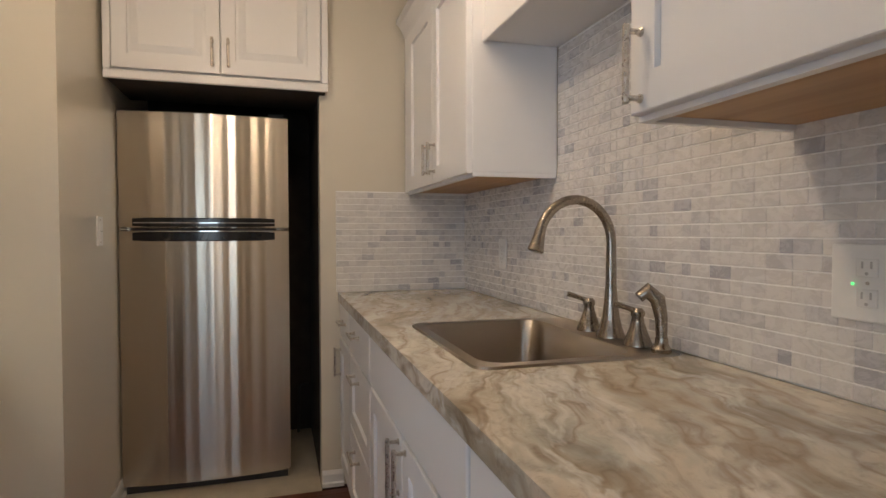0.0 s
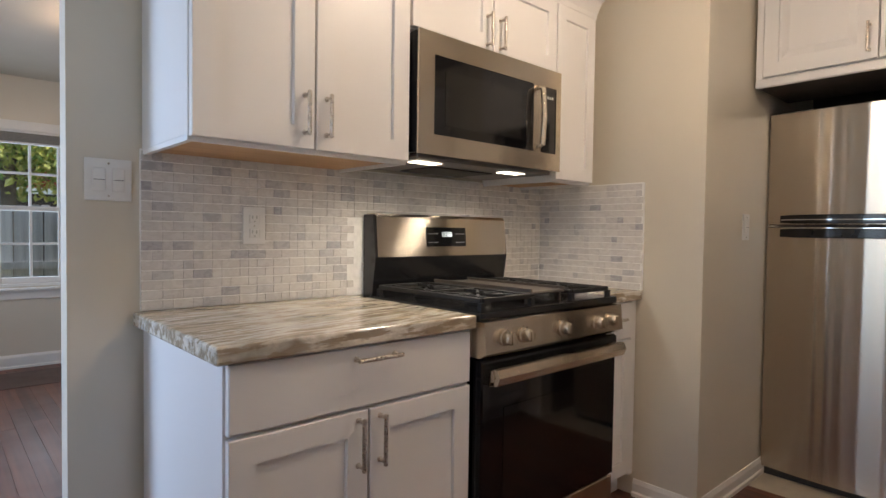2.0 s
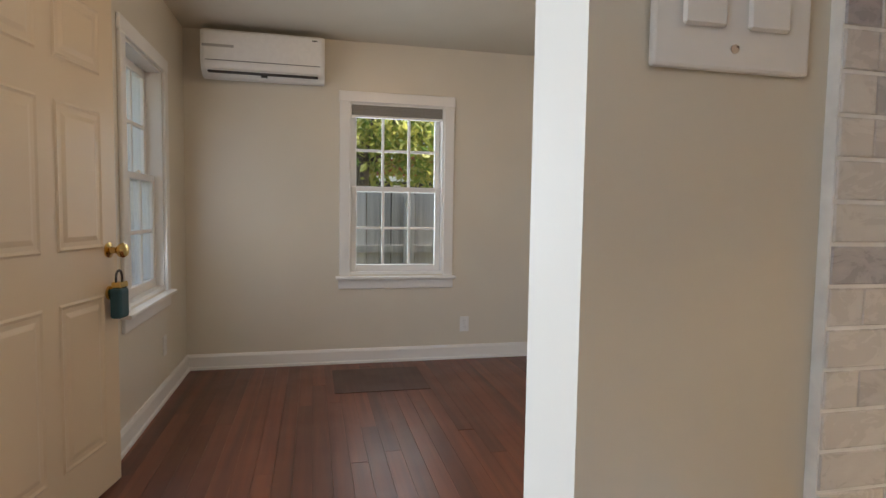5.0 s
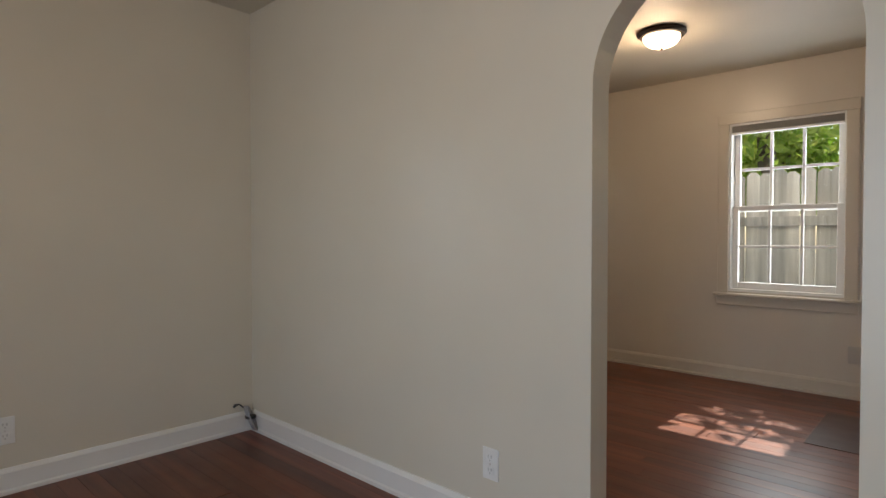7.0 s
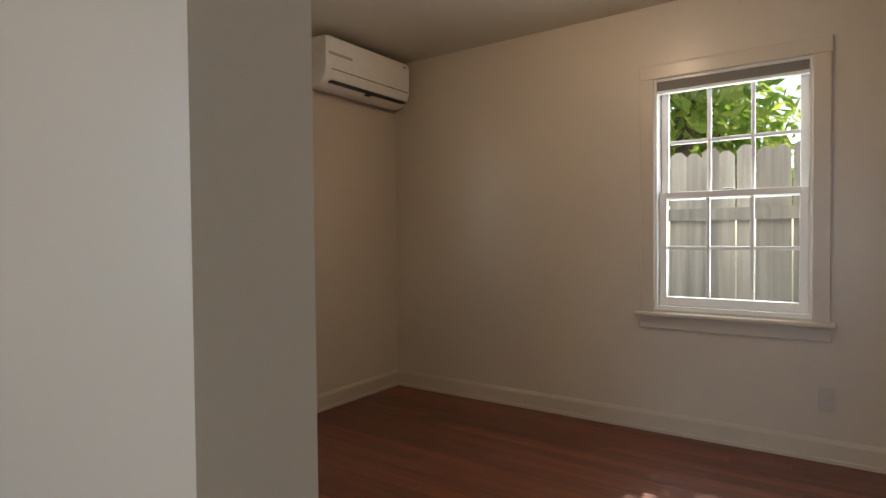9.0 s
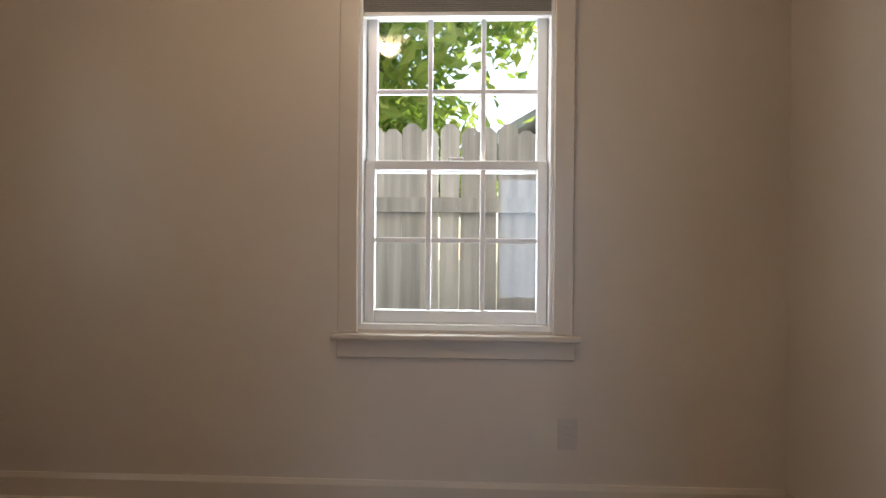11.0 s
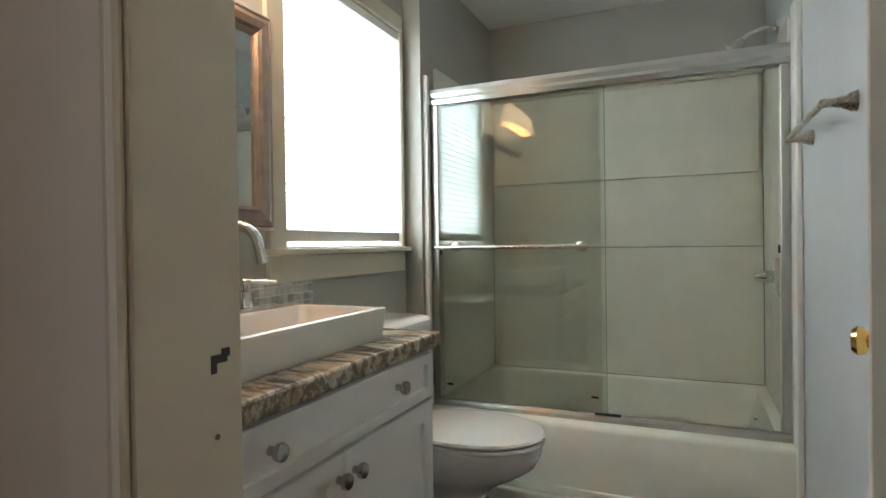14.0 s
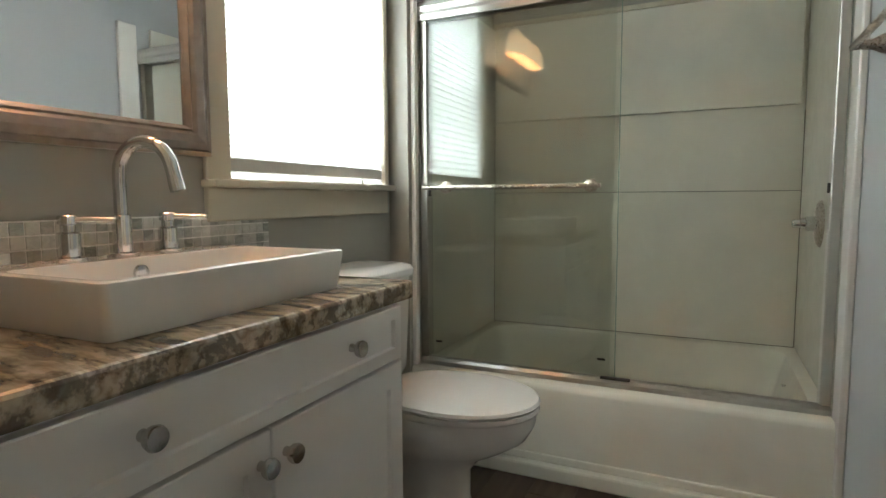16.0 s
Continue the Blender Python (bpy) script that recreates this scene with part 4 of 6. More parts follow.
for y1, w in ((0.785, 0.60),):
    c = cabinet("base_cabinet", None, w, 0.585, 0.0, 0.873, "white shaker base cabinet under the long counter", "sink wall cabinets", True)
    d = shaker(c, "drawer", 0.006, w - 0.006, 0.715, 0.868, flat=True)
    pull(d, w / 2, 0.80, -0.020, 0.12, False)
    d = shaker(c, "door", 0.006, w - 0.006, 0.115, 0.705)
    pull(d, w - 0.05, 0.625, -0.020, 0.115)
    put(c, RIGHT(0.125, y1))

# wall units, stove side
CROWN = [(0.0, 0.0), (-0.012, 0.0), (-0.016, 0.018), (-0.040, 0.062), (-0.052, 0.070), (-0.052, 0.088), (0.0, 0.088)]


def crown(parent, w, z, ends=0.0):
    b = B()
    loft(b, [[(x, y, z + h) for y, h in CROWN] for x in (-ends, w + ends)])
    return part("crown_moulding", b, CAB, parent)


UZ0, UZ1 = 1.385, 2.095
c = cabinet("wall_cabinet", None, 0.668, 0.39, UZ0, UZ1, "white shaker wall cabinet with two doors and a raw underside", "stove wall cabinets", under=True)
for x0, x1, hx in ((0.004, 0.331, 0.300), (0.337, 0.664, 0.368)):
    d = shaker(c, "door", x0, x1, UZ0 - 0.004, UZ1 - 0.006)
    pull(d, hx, 1.475, -0.020, 0.10)
crown(c, 0.668, UZ1)
put(c, LEFT(-1.298, 0.268))
c = cabinet("wall_cabinet", None, 0.752, 0.39, 1.805, UZ1, "short white wall cabinet above the microwave", "stove wall cabinets")
for x0, x1, hx in ((0.004, 0.373, 0.342), (0.379, 0.748, 0.410)):
    d = shaker(c, "door", x0, x1, 1.809, UZ1 - 0.006, rail=0.055)
    pull(d, hx, 1.875, -0.020, 0.10)
crown(c, 0.752, UZ1)
put(c, LEFT(-1.298, 0.938))
c = cabinet("wall_cabinet", None, 0.272, 0.39, UZ0, UZ1, "narrow white wall cabinet beside the microwave", "stove wall cabinets", under=True)
shaker(c, "door", 0.004, 0.268, UZ0 - 0.004, UZ1 - 0.006, rail=0.055)
crown(c, 0.272, UZ1, 0.012)
put(c, LEFT(-1.298, 1.692))

# wall units, sink side
c = cabinet("wall_cabinet", None, 0.93, 0.2965, UZ0, UZ1, "white shaker wall cabinet with two doors by the corner", "sink wall cabinets", under=True)
part("filler", box(B(), 0.0, 0.10, -0.012, -0.0002, UZ0 - 0.004, UZ1), CAB, c)
for x0, x1, hx in ((0.103, 0.512, 0.480), (0.518, 0.926, 0.550)):
    d = shaker(c, "door", x0, x1, UZ0 - 0.004, UZ1 - 0.006)
    pull(d, hx, 1.475, -0.020, 0.10)
crown(c, 0.93, UZ1)
put(c, RIGHT(0.425, 2.61))
c = cabinet("bridge_valance", None, 0.886, 0.2565, 1.80, UZ1, "white boxed valance bridging the wall cabinets over the sink", "sink wall cabinets")
part("trim", box(B(), 0.002, 0.884, -0.010, -0.0002, 1.79, 1.83, 0.003), CAB, c)
crown(c, 0.886, UZ1)
put(c, RIGHT(0.465, 1.678))
for y1, w in ((0.790, 0.62), (0.168, 0.62)):
    c = cabinet("wall_cabinet", None, w, 0.3165, UZ0, UZ1, "white shaker wall cabinet over the long counter", "sink wall cabinets", under=True)
    d = shaker(c, "door", 0.004, w - 0.004, UZ0 - 0.004, UZ1 - 0.006)
    pull(d, 0.032, 1.455, -0.020, 0.105)
    crown(c, w, UZ1)
    put(c, RIGHT(0.405, y1))

# over the refrigerator
c = cabinet("fridge_cabinet", None, 0.885, 0.40, 1.835, CZ - 0.004, "white raised-panel cabinet above the refrigerator", "")
# underside coloured near black for the shade over the refrigerator
part("underside", box(B(), 0.002, 0.883, 0.004, 0.398, 1.8262, 1.8348), ALCOVE_SHADE, c, "underside with the alcove's shade put into its colour")
part("bottom_trim", box(B(), -0.008, 0.893, -0.016, -0.0002, 1.825, 1.862, 0.004), CAB, c)
for x0, x1 in ((-0.008, 0.022), (0.863, 0.893)):
    part("side_trim", box(B(), x0, x1, -0.014, -0.0002, 1.8625, CZ - 0.006, 0.003), CAB, c)
for x0, x1, hx in ((0.026, 0.439, 0.410), (0.445, 0.859, 0.474)):
    d = shaker(c, "door", x0, x1, 1.870, CZ - 0.02, -0.002, 0.058, raised=True)
    pull(d, hx, 1.955, -0.022, 0.10)
put(c, pose(-0.838, 2.600, 0))

# ---- counters ----
def counter(name, x0, x1, y0, y1, label, hole=None, grp="counters", mat=None):
    b = B()
    if hole:
        hx0, hx1, hy0, hy1 = hole
        for a, bb, c0, d0 in ((x0, x1, y0, hy0), (x0, x1, hy1, y1), (x0, hx0, hy0, hy1), (hx1, x1, hy0, hy1)):
            box(b, a, bb, c0, d0, 0.874, 0.915)
        bmesh.ops.remove_doubles(b, verts=b.verts, dist=0.0005)
    else:
        box(b, x0, x1, y0, y1, 0.874, 0.915, 0.006, 2)
    return solo(name, b, mat or COUNTER, label, "counter", grp)


counter("countertop", KX0, -1.036, 0.240, 1.004, "brown and cream streaked countertop beside the stove", mat=COUNTER_STOVE)
counter("countertop", KX0, -1.118, 1.772, PY, "short streaked countertop between stove and wall", mat=COUNTER_STOVE)
SK = (0.205, 0.705, 1.03, 1.62)
counter("countertop", 0.098, KX1, 0.165, KY1, "long brown and cream veined countertop around the sink", (SK[0] + 0.02, SK[1] - 0.09, SK[2] + 0.02, SK[3] - 0.02))

# ---- kitchen sink ----
t = thing("kitchen_sink", (0.44, 1.30, 0.915), "stainless drop-in kitchen sink set in the counter", "sink")
x0, x1, y0, y1 = SK
ix1 = x1 - 0.105
rings = []
for ins, z in ((0.0, 0.915), (0.002, 0.921), (0.010, 0.922)):
    rings.append([(px, py, z) for px, py in rounded(x0 + ins, x1 - ins, y0 + ins, y1 - ins, 0.035)])
for ins, z in ((0.0, 0.921), (0.006, 0.912), (0.012, 0.86), (0.022, 0.765), (0.05, 0.742), (0.10, 0.738)):
    rings.append([(px, py, z) for px, py in rounded(x0 + 0.028 + ins, ix1 - ins, y0 + 0.028 + ins, y1 - 0.028 - ins, 0.06)])
b = loft(B(), rings, False)
b.verts.ensure_lookup_table()
b.faces.new(b.verts[-len(rings[0]):])
part("basin", b, SINK_STEEL, t, "brushed steel basin", True)
b = lathe(B(), [(0.045, 0.7375), (0.045, 0.742), (0.034, 0.743), (0.03, 0.739)], ((x0 + ix1) / 2, 1.32, 0), "z", 20)
part("drain", b, SINK_STEEL, t, "", True)

fx = 0.652
fau = thing("kitchen_faucet", (fx, 1.252, 0.922), "satin nickel gooseneck kitchen faucet behind the sink", "faucet")
b = lathe(B(), [(0.037, 0.922), (0.036, 0.928), (0.029, 0.945), (0.022, 0.975), (0.0175, 1.01), (0.0145, 1.05)], (fx, 1.252, 0), "z", 20)
part("base", b, BRONZE_NICKEL, fau, "", True)
pts = [(fx, 1.252, 1.02), (fx, 1.252, 1.10)] + [(fx - 0.102 + 0.102 * math.cos(radians(a)), 1.252, 1.165 + 0.108 * math.sin(radians(a))) for a in range(0, 166, 11)]
part("spout", tube(B(), pts, [0.0145, 0.0135] + [0.0125] * (len(pts) - 2), 14), BRONZE_NICKEL, fau, "", True)
b = tube(B(), [(fx - 0.200, 1.252, 1.196), (fx - 0.206, 1.252, 1.170), (fx - 0.213, 1.252, 1.146), (fx - 0.214, 1.252, 1.143)], [0.0135, 0.016, 0.021, 0.018], 14)
part("nozzle", b, BRONZE_NICKEL, fau, "flared spray nozzle", True)
for i, y in enumerate((1.358, 1.138)):
    hd = thing("faucet_handle", (fx, y, 0.922), "satin nickel lever handle beside the kitchen faucet", "faucet handle", "sink deck fittings")
    b = lathe(B(), [(0.034, 0.922), (0.033, 0.928), (0.024, 0.950), (0.016, 0.975), (0.0135, 0.988), (0.0165, 0.994), (0.0165, 1.002), (0.010, 1.010)], (fx, y, 0), "z", 18)
    part("base", b, BRONZE_NICKEL, hd, "", True)
    part("lever", tube(B(), [(fx, y, 1.002), (fx - 0.02, y + 0.012, 1.010), (fx - 0.055, y + 0.02, 1.022)], [0.007, 0.006, 0.0075], 10), BRONZE_NICKEL, hd, "", True)
sp = thing("side_sprayer", (fx, 1.050, 0.922), "satin nickel pull-out side sprayer on the sink deck", "sprayer", "sink deck fittings")
part("holder", lathe(B(), [(0.022, 0.922), (0.023, 0.930), (0.015, 0.940), (0.014, 0.955)], (fx, 1.050, 0), "z", 16), BRONZE_NICKEL, sp, "", True)
part("spray_head", tube(B(), [(fx, 1.050, 0.95), (fx, 1.052, 1.00), (fx - 0.006, 1.057, 1.04), (fx - 0.028, 1.065, 1.060), (fx - 0.045, 1.070, 1.045)], [0.012, 0.014, 0.017, 0.018, 0.013], 14), BRONZE_NICKEL, sp, "", True)

# ---- refrigerator ----
t = thing("refrigerator", (-0.485, 3.1, 0), "stainless steel top-freezer refrigerator in an alcove", "refrigerator")
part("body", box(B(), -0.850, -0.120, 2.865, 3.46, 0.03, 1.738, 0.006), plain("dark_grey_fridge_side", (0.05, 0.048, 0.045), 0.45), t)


def bowed(x0, x1, z0, z1, y_edge, bow, y_back, n=16):
    """A door whose face bows out towards the room."""
    b = B()
    prof = []
    for i in range(n + 1):
        u = i / n
        prof.append((x0 + (x1 - x0) * u, y_edge - bow * (1 - (2 * u - 1) ** 2)))
    out = [(x0 + 0.004, y_back)] + prof + [(x1 - 0.004, y_back)]
    rings = [[(x, y + (0.004 if z in (z0, z1) and 0 < i < len(out) - 1 else 0), z) for i, (x, y) in enumerate(out)] for z in (z0, z0 + 0.004, z1 - 0.004, z1)]
    loft(b, rings)
    return b


part("freezer_door", bowed(-0.852, -0.118, 1.2145, 1.742, 2.815, 0.030, 2.862), STEEL, t, "stainless freezer door", True)
part("fridge_door", bowed(-0.852, -0.118, 0.040, 1.2045, 2.815, 0.030, 2.862), STEEL, t, "stainless refrigerator door", True)
part("door_gasket", box(B(), -0.846, -0.124, 2.822, 2.862, 1.2047, 1.2143), SLOT, t)
for za, zb in ((1.156, 1.198), (1.221, 1.262)):
    part("grip", bowed(-0.795, -0.180, za, zb, 2.806, 0.032, 2.834), BLACK, t, "glossy black pocket grip", True)
for za, zb, d in ((1.2365, 1.2415, 0.0), (1.1985, 1.2030, 0.002)):
    part("grip_strip", bowed(-0.790, -0.185, za, zb, 2.801 + d, 0.032, 2.834), CHROME, t, "thin bright metal strip", True)
for xa, xb in ((-0.848, -0.797), (-0.178, -0.122)):
    part("hinge_tab", bowed(xa, xb, 1.2055, 1.2135, 2.812, 0.004, 2.834), CHROME, t, "small bright hinge tab")
b = B()
box(b, -0.535, -0.455, 2.7855, 2.787, 1.668, 1.674)
part("badge", b, plain("grey_badge", (0.30, 0.30, 0.30), 0.3, 0.8), t)
b = B()
box(b, -0.84, -0.13, 2.83, 2.90, 0.0015, 0.036)
part("kick_plate", b, SLOT, t)
part("hinge_cover", box(B(), -0.21, -0.135, 2.83, 2.90, 1.7425, 1.765, 0.006), SLOT, t)

# water pipe and wiring beside the refrigerator
w = thing("supply_hose", (-0.05, 3.3, 0), "dark hose hanging behind the refrigerator", "hose")
part("hose", tube(B(), [(-0.06, 3.44, 0.006), (-0.055, 3.42, 0.28), (-0.03, 3.40, 0.30), (0.0, 3.40, 0.30)], 0.008, 8), SLOT, w, "", True)

# ---- microwave ----
t = thing("microwave", (-1.46, 1.31, 1.40), "stainless over-the-range microwave with lit hood lamps", "microwave")
my0, my1, mz0, mz1, mf = 0.945, 1.680, 1.410, 1.795, -1.248
part("body", box(B(), KX0 + 0.004, mf - 0.0085, my0 + 0.002, my1 - 0.002, mz0, mz1, 0.003), BLACK, t)
b = B()
for y0, y1, z0, z1 in ((my0, my1, mz0 + 0.316, mz1), (my0, my1, mz0 - 0.004, mz0 + 0.062), (my0, my0 + 0.065, mz0 + 0.062, mz0 + 0.316)):
    box(b, mf - 0.008, mf, y0, y1, z0, z1)
bmesh.ops.remove_doubles(b, verts=b.verts, dist=0.0005)
part("door_frame", b, STEEL_H, t, "brushed stainless door frame")
part("door_glass", box(B(), mf - 0.008, mf - 0.003, my0 + 0.065, my1 - 0.17, mz0 + 0.062, mz0 + 0.316), BLACK_GLASS, t, "black glass door")
part("window_mesh", box(B(), mf - 0.003, mf - 0.0018, my0 + 0.115, my1 - 0.24, mz0 + 0.095, mz0 + 0.275), plain("grey_window_mesh", (0.014, 0.013, 0.012), 0.10), t)
part("control_panel", box(B(), mf - 0.008, mf - 0.003, my1 - 0.125, my1 - 0.03, mz0 + 0.062, mz0 + 0.316), BLACK_GLASS, t, "black control panel")
b = B()
box(b, mf - 0.008, mf, my1 - 0.17, my1 - 0.125, mz0 + 0.062, mz0 + 0.316)
box(b, mf - 0.008, mf, my1 - 0.03, my1, mz0 + 0.062, mz0 + 0.316)
part("side_frame", b, STEEL_H, t)
b = tube(B(), [(mf - 0.004, my1 - 0.150, mz0 + 0.075), (mf + 0.028, my1 - 0.150, mz0 + 0.085), (mf + 0.036, my1 - 0.150, mz0 + 0.19), (mf + 0.028, my1 - 0.150, mz0 + 0.295), (mf - 0.004, my1 - 0.150, mz0 + 0.305)], 0.011, 12)
part("handle", b, STEEL_H, t, "curved stainless handle", True)
b = B()
for k in range(5):
    box(b, mf - 0.003, mf - 0.002, my1 - 0.112 + k * 0.014, my1 - 0.104 + k * 0.014, mz0 + 0.272, mz0 + 0.283)
part("display_digits", b, plain("dim_display", (0.55, 0.55, 0.52), 0.5), t)
b = B()
box(b, KX0 + 0.02, mf - 0.03, my0 + 0.02, my1 - 0.02, mz0 - 0.016, mz0 - 0.0005, 0.004)
part("hood_underside", b, plain("grey_hood_pan", (0.20, 0.19, 0.18), 0.4, 0.5), t)
for y in (1.06, 1.50):
    part("hood_lamp", box(B(), -1.375, -1.325, y - 0.055, y + 0.055, mz0 - 0.019, mz0 - 0.0165), HOOD_LENS, t, "lit hood lamp lens")
part("grease_filter", box(B(), -1.60, -1.41, 1.15, 1.46, mz0 - 0.020, mz0 - 0.0165), SLOT, t)

# ---- gas range ----
t = thing("gas_range", (-1.36, 1.388, 0), "stainless and black freestanding gas range", "stove")
sy0, sy1 = 1.010, 1.766
part("body", box(B(), KX0 + 0.03, -1.075, sy0, sy1, 0.03, 0.895, 0.003), BLACK, t)
part("cooktop", box(B(), -1.60, -1.03, sy0, sy1, 0.8955, 0.922, 0.006, 2), BLACK, t, "glossy black cooktop")
b = B()
prism(b, [(-1.674, 0.896), (-1.62, 0.896), (-1.596, 1.06), (-1.614, 1.215), (-1.625, 1.222), (-1.674, 1.222)], "y", sy0 + 0.024, sy1 - 0.002)
part("backguard", b, BLACK, t)
b = B()
prism(b, [(-1.600, 1.062), (-1.5945, 1.062), (-1.608, 1.214), (-1.618, 1.226), (-1.666, 1.228), (-1.666, 1.2225), (-1.625, 1.2225), (-1.6135, 1.215)], "y", sy0 + 0.034, sy1 - 0.008)
part("backguard_face", b, STEEL_H, t, "brushed stainless control face")
b = B()
prism(b, [(-1.5985, 1.100), (-1.5968, 1.100), (-1.6035, 1.178), (-1.6052, 1.178)], "y", 1.285, 1.505)
dsp = part("display_panel", b, BLACK_GLASS, t, "black display panel")
txt = bpy.data.curves.new("clock_digits", "FONT")
txt.body, txt.size, txt.align_x = "12:00", 0.026, "CENTER"
to = new("clock_digits", txt)
to.data.materials.append(DISPLAY)
to.parent = dsp
to.matrix_basis = pose(-1.5985, 1.395, 1.140, 85, 0, 90)
LEGEND = plain("grey_legend", (0.35, 0.35, 0.35), 0.5)
for k in range(4):
    for s in (-1, 1):
        yy = 1.395 + s * (0.055 + 0.013 * k)
        for zz in (1.115, 1.150):
            b = box(B(), -1.5995, -1.5962 - (zz - 1.10) * 0.085, yy - 0.004, yy + 0.004, zz, zz + 0.003)
            part("legend_bar", b, LEGEND, dsp)
b = B()
prism(b, [(-1.0745, 0.785), (-1.030, 0.785), (-1.004, 0.800), (-1.012, 0.893), (-1.0745, 0.893)], "y", sy0, sy1)
part("knob_panel", b, STEEL_H, t, "brushed stainless knob panel")
for y in (1.095, 1.185, 1.388, 1.590, 1.680):
    b = lathe(B(), [(0.026, 0.0), (0.026, 0.006), (0.021, 0.008), (0.020, 0.030), (0.018, 0.034), (0.002, 0.035)], (-1.009, y, 0.842), "x", 18)
    box(b, -0.976, -0.971, y - 0.004, y + 0.004, 0.826, 0.858, 0.001)
    part("knob", b, STEEL_H, t, "stainless burner knob", True)
part("oven_door", box(B(), -1.0745, -1.030, sy0 + 0.012, sy1 - 0.004, 0.235, 0.778, 0.005), BLACK_GLASS, t, "black glass oven door")
b = B()
box(b, -1.0298, -1.027, sy0 + 0.012, sy1 - 0.004, 0.695, 0.772, 0.001)
part("door_top_band", b, BLACK, t)
b = B()
prism(b, [(-1.018, 0.700), (-0.985, 0.706), (-0.975, 0.730), (-0.985, 0.752), (-1.000, 0.754), (-1.000, 0.742), (-0.992, 0.730), (-1.000, 0.716), (-1.018, 0.712)], "y", sy0 + 0.03, sy1 - 0.02)
for y in (sy0 + 0.03, sy1 - 0.06):
    box(b, -1.0268, -0.995, y, y + 0.04, 0.702, 0.750, 0.002)
part("oven_handle", b, STEEL_H, t, "wide stainless oven handle")
part("window_frame", box(B(), -1.0298, -1.0285, sy0 + 0.11, sy1 - 0.10, 0.33, 0.62), plain("dark_oven_window", (0.012, 0.010, 0.009), 0.05), t)
part("storage_drawer", box(B(), -1.0745, -1.034, sy0 + 0.006, sy1 - 0.004, 0.045, 0.228, 0.004), STEEL_H, t, "stainless storage drawer")
for gx in (0, 1):
    b = B()
    y0, y1 = (sy0 + 0.03, sy0 + 0.265) if gx == 0 else (sy1 - 0.265, sy1 - 0.03)
    for y in (y0, y1):
        box(b, -1.575, -1.055, y - 0.006, y + 0.006, 0.945, 0.960, 0.002)
    for x in (-1.575, -1.055, -1.315):
        box(b, x - 0.006, x + 0.006, y0 + 0.006, y1 - 0.006, 0.945, 0.960, 0.002)
    for x in (-1.445, -1.185):
        for k in range(4):
            a = radians(45 + 90 * k)
            tube(b, [(x + 0.025 * math.cos(a), (y0 + y1) / 2 + 0.025 * math.sin(a), 0.953), (x + 0.115 * math.cos(a), (y0 + y1) / 2 + 0.115 * math.sin(a), 0.953)], 0.006, 6)
        box(b, x - 0.006, x + 0.006, y0 + 0.006, y0 + 0.09, 0.946, 0.959)
        box(b, x - 0.006, x + 0.006, y1 - 0.09, y1 - 0.006, 0.946, 0.959)
    for y in (y0 + 0.055, y1 - 0.055):
        box(b, -1.569, -1.061, y - 0.004, y + 0.004, 0.947, 0.9585)
    for x in (-1.575, -1.055):
        for y in (y0, y1):
            box(b, x - 0.008, x + 0.008, y - 0.008, y + 0.008, 0.9225, 0.946)
    part("grate", b, IRON, t, "black cast iron grate")
    for x in (-1.445, -1.185):
        part("burner", lathe(B(), [(0.045, 0.9225), (0.045, 0.930), (0.036, 0.934), (0.036, 0.942), (0.03, 0.944)], (x, (y0 + y1) / 2, 0), "z", 20), IRON, t, "", True)
b = B()
box(b, -1.56, -1.07, 1.292, 1.484, 0.952, 0.962, 0.004)
box(b, -1.56, -1.07, 1.292, 1.300, 0.9625, 0.972)
box(b, -1.56, -1.07, 1.476, 1.484, 0.9625, 0.972)
for x in (-1.54, -1.09):
    for y in (1.30, 1.47):
        box(b, x - 0.008, x + 0.008, y - 0.006, y + 0.006, 0.9225, 0.9515)
part("griddle", b, plain("grey_brown_griddle", (0.09, 0.075, 0.062), 0.45, 0.3), t, "grey-brown centre griddle plate")

# ---- backsplash beds (tiles follow at the end) ----
structure("backsplash_left", box(B(), KX0 - 0.0118, KX0 - 0.002, 0.262, PY, 0.916, 1.388), GROUT, "marble mosaic backsplash behind the stove", "backsplash")
structure("backsplash_side", box(B(), KX0 - 0.002, -1.118, PY - 0.008, PY + 0.0038, 0.916, 1.388), GROUT, "marble mosaic backsplash on the stove counter's end wall", "backsplash")
b = box(B(), KX1 + 0.002, KX1 + 0.0118, 0.165, KY1, 0.916, 1.384)
box(b, KX1 + 0.002, KX1 + 0.0118, 0.795, 1.675, 1.3845, 1.80)
structure("backsplash_right", b, GROUT, "marble mosaic backsplash behind the sink", "backsplash")
structure("backsplash_end", box(B(), 0.092, KX1 + 0.002, KY1 + 0.002, KY1 + 0.0118, 0.916, 1.388), GROUT, "marble mosaic backsplash at the counter's end", "backsplash")


# ---- ceiling lamps ----
def dome_lamp(name, x, y, z, label):
    t = thing(name, (x, y, z), label, "ceiling lamp", "flush ceiling lamps")
    part("base_ring", lathe(B(), [(0.142, z), (0.145, z - 0.014), (0.130, z - 0.030), (0.112, z - 0.032)], (x, y, 0), "z", 36), BRONZE, t, "dark bronze base ring", True)
    prof = [(0.110 * math.cos(radians(a)), z - 0.033 - 0.066 * math.sin(radians(a))) for a in range(0, 90, 10)] + [(0.004, z - 0.099)]
    g = part("glass_dome", lathe(B(), prof, (x, y, 0), "z", 36), LAMP_GLASS, t, "lit frosted glass dome", True)
    g.visible_shadow = False
    part("finial", lathe(B(), [(0.008, z - 0.098), (0.010, z - 0.104), (0.005, z - 0.112), (0.002, z - 0.116)], (x, y, 0), "z", 12), BRONZE, t, "", True)


